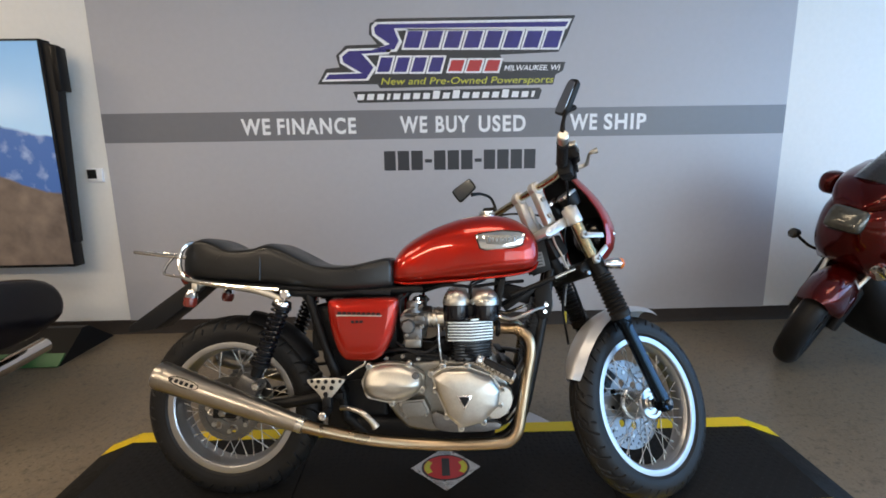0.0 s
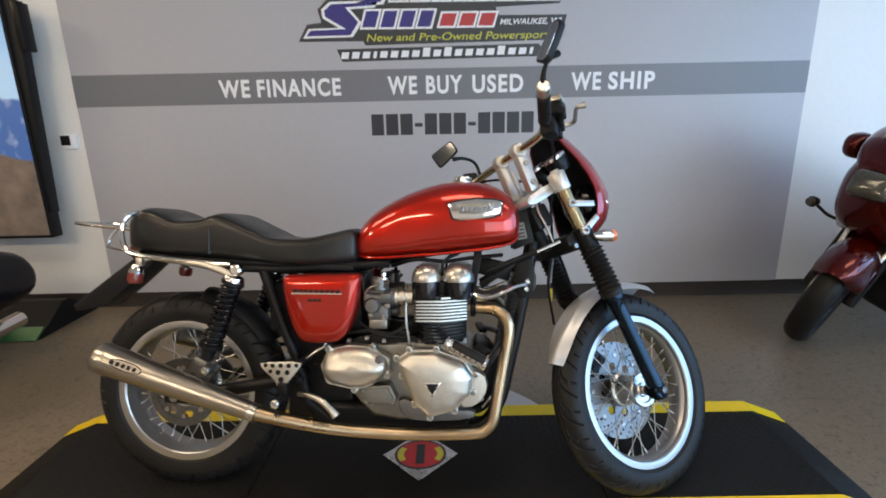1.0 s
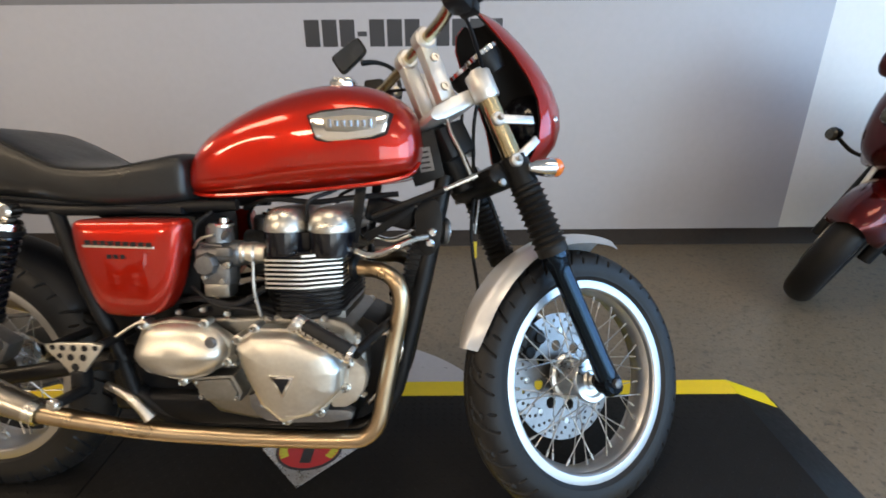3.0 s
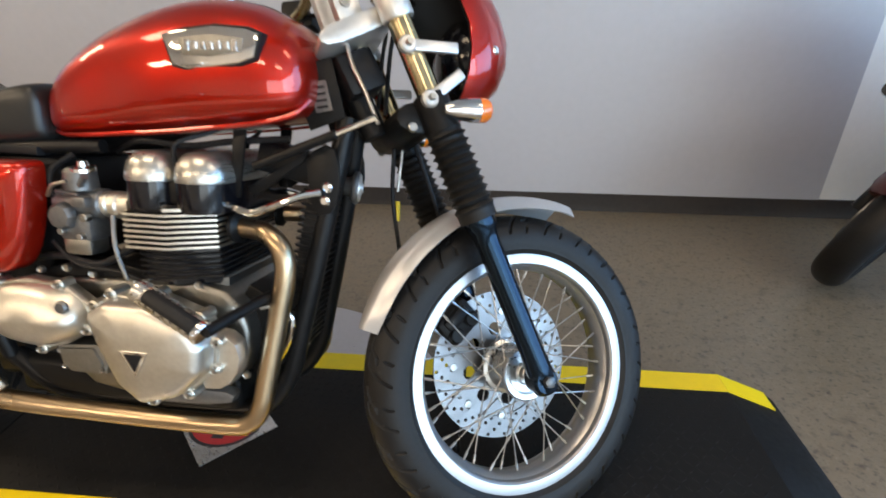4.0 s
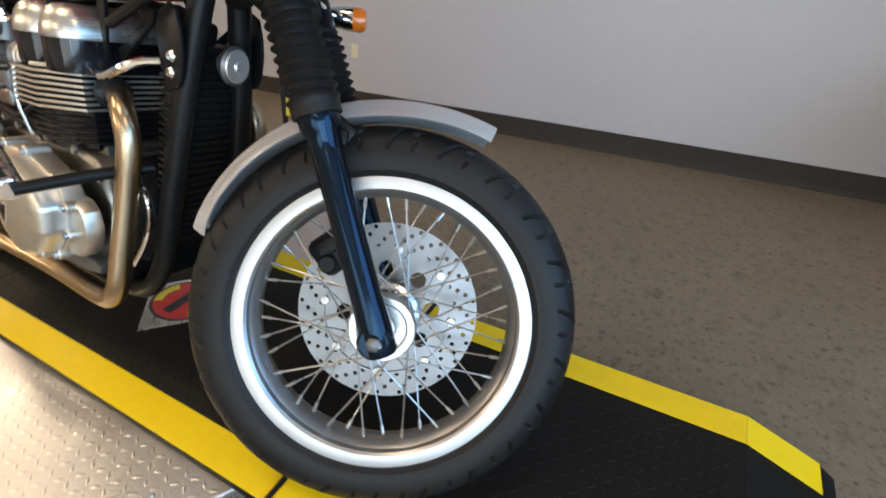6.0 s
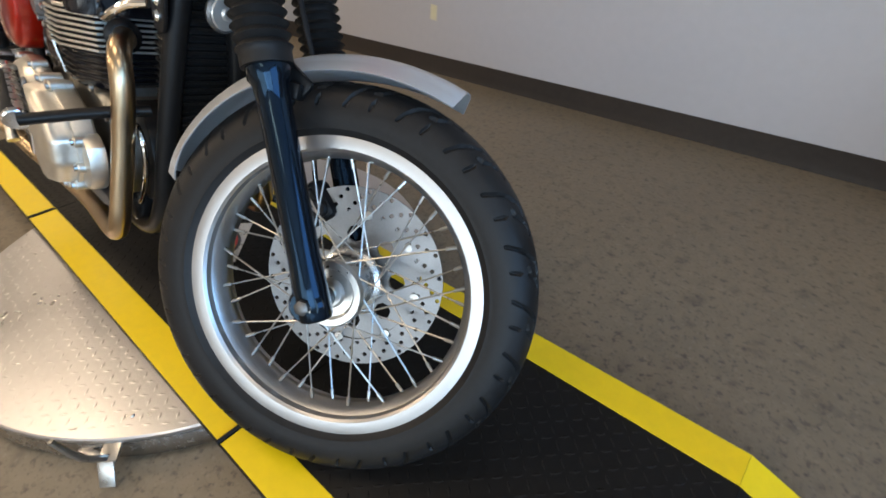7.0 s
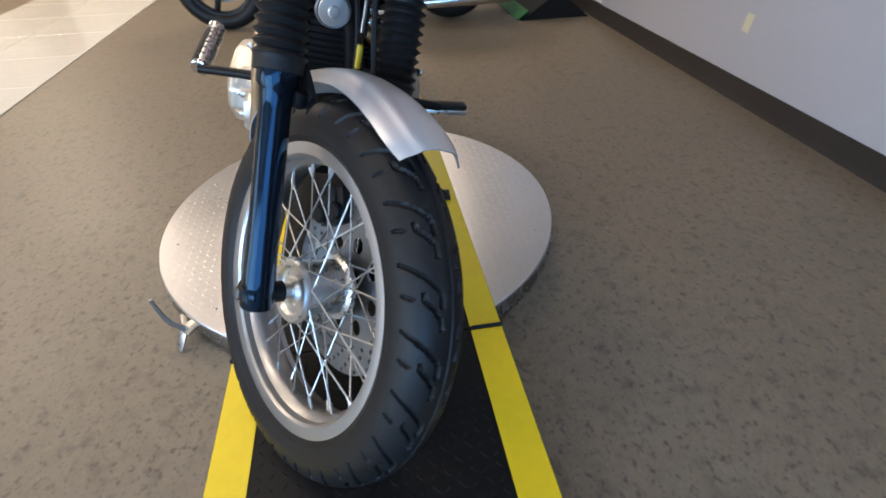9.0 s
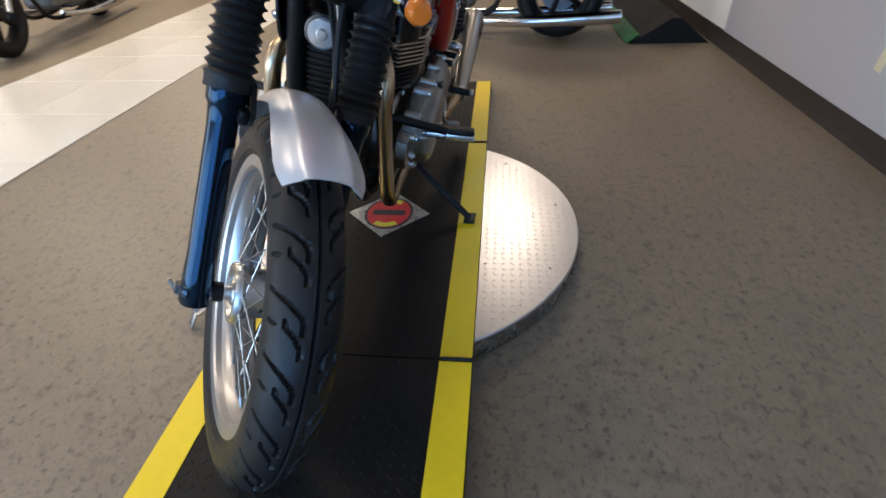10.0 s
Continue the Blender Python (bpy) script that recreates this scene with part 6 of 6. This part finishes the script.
bp("side_stand", join(tube([(-0.06, 0.105, 0.262), (-0.03, 0.17, 0.215), tuple(foot)], [0.013, 0.012, 0.010], 12, 5), slab(0.055, 0.034, 0.008, 0.003, Matrix.Translation(foot) @ pose(0, 0, 0, 13))), M_SATIN, "black side stand")
ch = [(-0.7367 + 0.105 * math.cos(a), 0.078, 0.3164 + 0.105 * math.sin(a)) for a in np.linspace(math.pi / 2 + 0.1, 3 * math.pi / 2 - 0.1, 14)]
bp("chain", tube([(-0.17, 0.078, 0.465)] + ch + [(-0.17, 0.078, 0.375)], 0.007, 6, 2), M_GREY_BOX, "dark drive chain")
bp("rear_sprocket", lathe([(0.05, -0.003), (0.10, -0.003), (0.10, 0.003), (0.05, 0.003)], 40, Matrix.Translation((AXLE_R.x, 0.078, AXLE_R.z)) @ Y_AXIS, True), M_DISC, "steel rear sprocket")
bp("rear_caliper", slab(0.085, 0.05, 0.06, 0.012, Matrix.Translation((-0.66, -0.072, 0.40)) @ pose(0, 0, 0, 0, 30, 0)), M_GREY_BOX, "grey rear caliper")

# left covers take a darker alloy that paints in the shade there
for ob in bike.children:
    if ob.name.split(".")[0] in ("clutch_cover", "sprocket_cover", "cover_flange", "front_cover") and ob.data.vertices[0].co.y > 0:
        ob.data.materials[0] = M_CASE
        tagged(ob, "cast alloy engine cover darkened for the shaded left side")

# ---- other vehicles in the showroom ----


def round_tyre(m, R, a, b, n=72):
    prof = [(R - b + b * math.cos(t) * 1.0, a * math.sin(t)) for t in np.linspace(-math.pi, math.pi, 24, endpoint=False)]
    return lathe(prof, n, m @ Y_AXIS, True)


def cast_wheel(owner, name, centre, R, a, b, spokes=5):
    m = Matrix.Translation(centre)
    rim = R - 2 * b
    w = part(name, lathe([(rim + 0.020, -a * 0.8), (rim + 0.022, -a * 0.7), (rim - 0.002, -a * 0.6), (rim - 0.012, 0), (rim - 0.002, a * 0.6), (rim + 0.022, a * 0.7), (rim + 0.020, a * 0.8), (rim + 0.004, 0)], 64, m @ Y_AXIS, True),
             M_SATIN, owner, "black cast wheel")
    part("tyre", round_tyre(m, R, a, b), M_RUBBER, w, "black road tyre")
    part("hub", lathe([(0, -0.06), (0.05, -0.055), (0.06, -0.03), (0.05, 0.0), (0.06, 0.03), (0.05, 0.055), (0, 0.06)], 28, m @ Y_AXIS), M_SATIN, w)
    for k in range(spokes):
        an = 2 * math.pi * k / spokes
        part("spoke", slab(rim - 0.04, 0.030, 0.040, 0.008, m @ Matrix.Rotation(an, 4, 'Y') @ Matrix.Translation(((rim + 0.02) / 2, 0, 0))), M_SATIN, w)
    part("brake_disc", lathe([(0.085, -0.003), (0.145, -0.003), (0.145, 0.003), (0.085, 0.003)], 48, m @ Matrix.Translation((0, -0.075, 0)) @ Y_AXIS, True), M_DISC, w, "steel brake disc")
    return w


def cruiser(label, m, base=1.62, paint=M_BLACK, bags=True):
    """A dark cruiser with its front axle at the local origin's x, heading along +x."""
    t = thing("motorcycle", label, "motorcycle", m, group="parked motorcycles")
    R = 0.315
    cast_wheel(t, "front_wheel", (0, 0, R), R, 0.062, 0.055)
    cast_wheel(t, "rear_wheel", (-base, 0, R), R, 0.080, 0.062)
    for s in (-1, 1):
        part("fork_leg", rod((0.0, s * 0.105, R), (-0.24, s * 0.105, 0.80), 0.026, 16, 0.004), M_CHROME, t, "chrome fork leg")
        part("mirror", join(tube([(-0.33, s * 0.25, 1.02), (-0.33, s * 0.30, 1.12), (-0.34, s * 0.36, 1.18)], 0.006, 8, 4), slab(0.02, 0.13, 0.075, 0.02, Matrix.Translation((-0.345, s * 0.38, 1.20)), 3)), M_SATIN, t, "black mirror")
        part("silencer", tube([(-0.62, s * 0.16, 0.20), (-0.95, s * 0.19, 0.155), (-1.30, s * 0.21, 0.140), (-1.72, s * 0.22, 0.150), (-2.02, s * 0.22, 0.165)], [0.022, 0.026, 0.036, 0.042, 0.044], 20, 5), M_CHROME, t, "chrome exhaust pipe")
        part("footboard", slab(0.28, 0.09, 0.02, 0.006, Matrix.Translation((-0.62, s * 0.28, 0.28))), M_SATIN, t, "black footboard")
        part("fork_cover", rod((-0.10, s * 0.105, 0.52), (-0.22, s * 0.105, 0.76), 0.034, 16, 0.004), M_BLACK, t)
        if bags:
            o = [(-1.28, 0.62), (-1.52, 0.66), (-1.95, 0.60), (-2.06, 0.44), (-1.98, 0.30), (-1.45, 0.28), (-1.27, 0.40)]
            b = plate(o, s * 0.16, s * 0.40, 0.045, 2, 4)
            part("saddlebag", b, paint, t, "black hard saddlebag", 60)
    part("front_fender", fender(R + 0.035, Vector((0, 0, R)), 165, 40, 0.085, -0.004, 36, 0.05), paint, t, "black front mudguard", 50)
    part("rear_fender", fender(R + 0.045, Vector((-base, 0, R)), 30, 165, 0.115, -0.004, 36, 0.06), paint, t, "black rear mudguard", 50)
    part("fuel_tank", body([(-0.92, 0.74, 0.70, 0.05), (-0.86, 0.80, 0.68, 0.10), (-0.70, 0.86, 0.68, 0.145), (-0.50, 0.90, 0.70, 0.155), (-0.38, 0.88, 0.74, 0.12), (-0.32, 0.84, 0.78, 0.07)], 0.7, 0.5), paint, t, "black fuel tank", 60)
    part("seat", body([(-1.78, 0.80, 0.72, 0.08), (-1.70, 0.83, 0.71, 0.13), (-1.45, 0.80, 0.69, 0.15), (-1.30, 0.74, 0.66, 0.16), (-1.10, 0.70, 0.63, 0.16), (-0.92, 0.72, 0.66, 0.12), (-0.86, 0.72, 0.68, 0.08)], 0.5, 0.4), M_SEAT, t, "black seat", 60)
    part("frame", join(tube([(-0.26, 0, 0.80), (-0.42, 0.06, 0.36), (-0.58, 0.09, 0.17), (-1.1, 0.09, 0.17), (-1.25, 0.08, 0.35), (-base, 0.12, R)], 0.018, 10, 4),
                       tube([(-0.26, 0, 0.80), (-0.42, -0.06, 0.36), (-0.58, -0.09, 0.17), (-1.1, -0.09, 0.17), (-1.25, -0.08, 0.35), (-base, -0.12, R)], 0.018, 10, 4)), M_SATIN, t, "black frame")
    part("engine", slab(0.42, 0.26, 0.24, 0.05, Matrix.Translation((-0.82, 0, 0.34)), 4), M_GREY_BOX, t, "dark engine case")
    for k, an in enumerate((24, -24)):
        mm = Matrix.Translation((-0.80 + (0.10 if an > 0 else -0.10), 0, 0.53)) @ pose(0, 0, 0, 0, an, 0)
        c = part("cylinder", lathe([(0, -0.11), (0.06, -0.11), (0.06, 0.12), (0, 0.12)], 24, mm), M_SATIN, t, "black cylinder")
        for f in range(8):
            part("fin", lathe([(0.058, -0.0035), (0.088, -0.0035), (0.088, 0.0035), (0.058, 0.0035)], 24, mm @ Matrix.Translation((0, 0, -0.09 + 0.024 * f)), True), M_ALLOY, c)
    part("handlebar", tube([(-0.46, -0.40, 0.98), (-0.36, -0.28, 1.02), (-0.28, -0.08, 0.96), (-0.28, 0.08, 0.96), (-0.36, 0.28, 1.02), (-0.46, 0.40, 0.98)], 0.0125, 12, 5), M_CHROME, t, "chrome handlebar")
    part("headlamp", lathe([(0, -0.12), (0.06, -0.10), (0.09, -0.02), (0.095, 0.03), (0.085, 0.045), (0, 0.05)], 32, axis_frame((-0.14, 0, 0.84), (1, 0, 0))), M_CHROME, t, "chrome headlamp")
    return t


cruiser("black cruiser motorcycle with saddlebags and chrome exhaust pipes", pose(-2.68, -0.86, 0.002, 3, 0, -92))
cruiser("dark cruiser motorcycle parked beyond the tiled walkway", pose(-2.30, -3.42, 0.002, -4, 0, 14), 1.6, M_BLACK, False)
cruiser("dark cruiser motorcycle parked in the row behind", pose(-5.1, -3.2, 0.002, -4, 0, 40), 1.6, M_DARKRED, False)

# low black ramp with green tape beside the cruiser
ramp = thing("display_ramp", "low black display ramp with green safety tape", "ramp")
part("wedge", loft([[(-2.40, 1.24, 0.0), (-2.40, 1.765, 0.0), (-2.42, 1.56, 0.155), (-2.42, 1.50, 0.160)], [(-3.9, 1.24, 0.0), (-3.9, 1.765, 0.0), (-3.9, 1.56, 0.155), (-3.9, 1.50, 0.160)]]), M_DECK, ramp, "black wedge", 25)
part("edge_tape", loft([[(-2.398, 1.215, 0.003), (-2.398, 1.295, 0.060), (-2.398, 1.290, 0.066), (-2.398, 1.210, 0.009)], [(-3.4, 1.215, 0.003), (-3.4, 1.295, 0.060), (-3.4, 1.290, 0.066), (-3.4, 1.210, 0.009)]]), M_GREENTAPE, ramp, "green safety tape", 25)


# ---- dark red touring motorcycle at the wall ----
TOUR = pose(2.12, 1.03, 0.006, 0, 0, 190) @ pose(0, 0, 0, -11)
tour = thing("touring_motorcycle", "dark red faired touring motorcycle parked by the wall", "motorcycle", TOUR, group="parked motorcycles")
cast_wheel(tour, "front_wheel", (0, 0, 0.300), 0.300, 0.062, 0.052, 3)
cast_wheel(tour, "rear_wheel", (-1.50, 0, 0.305), 0.305, 0.085, 0.058, 3)
part("front_fender", fender(0.350, Vector((0, 0, 0.30)), 155, 42, 0.104, -0.005, 36, 0.10), M_DARKRED, tour, "dark red front mudguard", 50)
for s in (-1, 1):
    part("fork_leg", rod((0.01, s * 0.10, 0.30), (-0.17, s * 0.10, 0.72), 0.028, 16, 0.004), M_SATIN, tour, "dark fork leg")
    part("fender_side", domed([(-0.16, 0.46), (-0.02, 0.56), (0.12, 0.50), (0.10, 0.40), (-0.10, 0.36)], s * 0.075, [(1.0, s * 0.100), (0.9, s * 0.112), (0.5, s * 0.118)], 2), M_DARKRED, tour, "dark red fork guard", 60)
NOSE = [(0.045, 0.90, 0.80, 0.05), (0.020, 0.97, 0.71, 0.12), (-0.045, 1.03, 0.64, 0.185), (-0.16, 1.08, 0.58, 0.235), (-0.30, 1.11, 0.56, 0.270), (-0.45, 1.12, 0.54, 0.300), (-0.62, 1.05, 0.53, 0.305), (-0.80, 0.95, 0.54, 0.285), (-0.95, 0.86, 0.56, 0.24)]
part("fairing", body(NOSE, 0.72, 0.70, 44, 0.50), M_DARKRED, tour, "dark red fairing", 60)
# intake reaches near the floor, its black also standing for shade underneath
part("fairing_intake", body([(-0.10, 0.66, 0.56, 0.10), (-0.16, 0.66, 0.46, 0.16), (-0.30, 0.60, 0.28, 0.195), (-0.45, 0.60, 0.14, 0.245), (-0.75, 0.60, 0.13, 0.245), (-1.05, 0.58, 0.16, 0.20)], 0.7, 0.7, 32, 0.5), M_PLASTIC, tour, "black lower intake, carried low for the shade beneath", 60)
ring = [(-0.105, -0.050), (0.095, -0.064), (0.118, 0.040), (-0.088, 0.062)]
ring = chaikin([Vector(ring[k]) * (1 - w) + Vector(ring[(k + d) % 4]) * w for k in range(4) for d, w in ((-1, 0.12), (1, 0.12))], 1)
lens = loft([[(p.x * k, p.y * k, z) for p in ring] for k, z in ((0.96, -0.10), (1.0, 0.0), (0.95, 0.012), (0.65, 0.021), (0.25, 0.024))])
lens.transform(Matrix(((-0.42, -0.41, 0.81, 0.052), (0.907, -0.19, 0.375, 0.036), (0.0, 0.892, 0.452, 0.925), (0, 0, 0, 1))) @ Matrix.Rotation(radians(3), 4, "Z") @ Matrix.Diagonal((0.86, 1.18, 1.0, 1.0)))
part("headlamp", lens, M_GLASSY, tour, "clear angular headlamp", 60)
part("brow", body([(0.020, 1.000, 0.945, 0.08), (-0.035, 1.095, 0.97, 0.150), (-0.14, 1.155, 1.00, 0.205), (-0.28, 1.20, 1.02, 0.245)], 0.7, 0.7, 32, 0.5), M_DARKRED, tour, "dark red upper fairing", 60)
scr = []
for k in range(8):
    u = k / 7
    scr.append([Vector((-0.040 - 0.24 * u, (0.15 - 0.05 * u) * math.sin(j / 6 - 1) * 1.15, 1.12 + 0.25 * u - 0.03 * (j / 6 - 1) ** 2)) - Vector((0.10 * (j / 6 - 1) ** 2, 0, 0)) for j in range(13)])
part("windscreen", sheet(scr, -0.003), M_SCREEN, tour, "clear windscreen tinted grey for its dark reflections", 60)
for s in (-1, 1):
    part("mirror", body([(-0.20, 1.02, 0.98, 0.02), (-0.23, 1.06, 0.94, 0.05), (-0.29, 1.07, 0.93, 0.06), (-0.33, 1.05, 0.95, 0.05)], 0.8, 0.8, 24, 0.5), M_DARKRED, tour, "dark red mirror", 60).matrix_basis = Matrix.Translation((0.05, s * 0.315, 0.02))
    part("indicator", join(lathe([(0, -0.04), (0.02, -0.03), (0.032, 0.0), (0.030, 0.012), (0, 0.018)], 20, axis_frame((-0.07, s * 0.325, 0.705), (1, 0, 0))), tube([(-0.17, s * 0.20, 0.63), (-0.13, s * 0.26, 0.645), (-0.09, s * 0.315, 0.690)], 0.009, 8, 4)), M_PLASTIC, tour, "black indicator")
    part("indicator_lens", lathe([(0.030, 0.012), (0.022, 0.026), (0, 0.030), (0, 0.012)], 20, axis_frame((-0.07, s * 0.325, 0.705), (1, 0, 0))), M_GLASSY, tour, "clear indicator lens")
    part("fog_lamp", lathe([(0, -0.05), (0.035, -0.04), (0.045, 0.0), (0.040, 0.012), (0, 0.022)], 24, axis_frame((-0.080, 0.195 if s > 0 else -0.13, 0.672), (1, s * 0.35, 0))), M_CHROME, tour, "chrome fog lamp")
    part("brace", tube([(-0.02, s * 0.09, 0.57), (-0.07, s * 0.10, 0.64), (-0.12, s * 0.11, 0.70)], 0.012, 10, 3), M_ALLOY, tour)
    part("pannier", plate([(-1.18, 0.74), (-1.75, 0.78), (-1.86, 0.62), (-1.75, 0.40), (-1.25, 0.40)], s * 0.17, s * 0.33, 0.05, 2, 4), M_DARKRED, tour, "dark red pannier", 60)
part("seat", body([(-1.68, 0.86, 0.74, 0.10), (-1.50, 0.88, 0.72, 0.15), (-1.20, 0.80, 0.68, 0.16), (-0.95, 0.80, 0.70, 0.13), (-0.85, 0.84, 0.74, 0.10)], 0.5, 0.4), M_SEAT, tour, "black seat", 60)
part("chassis", join(slab(0.62, 0.30, 0.34, 0.05, Matrix.Translation((-0.80, 0, 0.42)), 3), slab(0.75, 0.10, 0.08, 0.02, Matrix.Translation((-1.2, 0.11, 0.33)))), M_SATIN, tour, "black engine and frame")
part("handlebar", tube([(-0.56, -0.38, 1.04), (-0.46, -0.30, 1.10), (-0.40, 0, 1.10), (-0.46, 0.30, 1.10), (-0.56, 0.38, 1.04)], 0.014, 10, 4), M_SATIN, tour, "black handlebar")

# the front wheel is turned to the side
turn = Matrix.Translation((0, 0, 0.3)) @ Matrix.Rotation(radians(30), 4, Vector((-0.4, 0, 0.917))) @ Matrix.Translation((0, 0, -0.3))
for ob in tour.children:
    if ob.name.split(".")[0] in ("front_wheel", "front_fender", "fork_leg", "fender_side", "brace"):
        ob.matrix_basis = turn
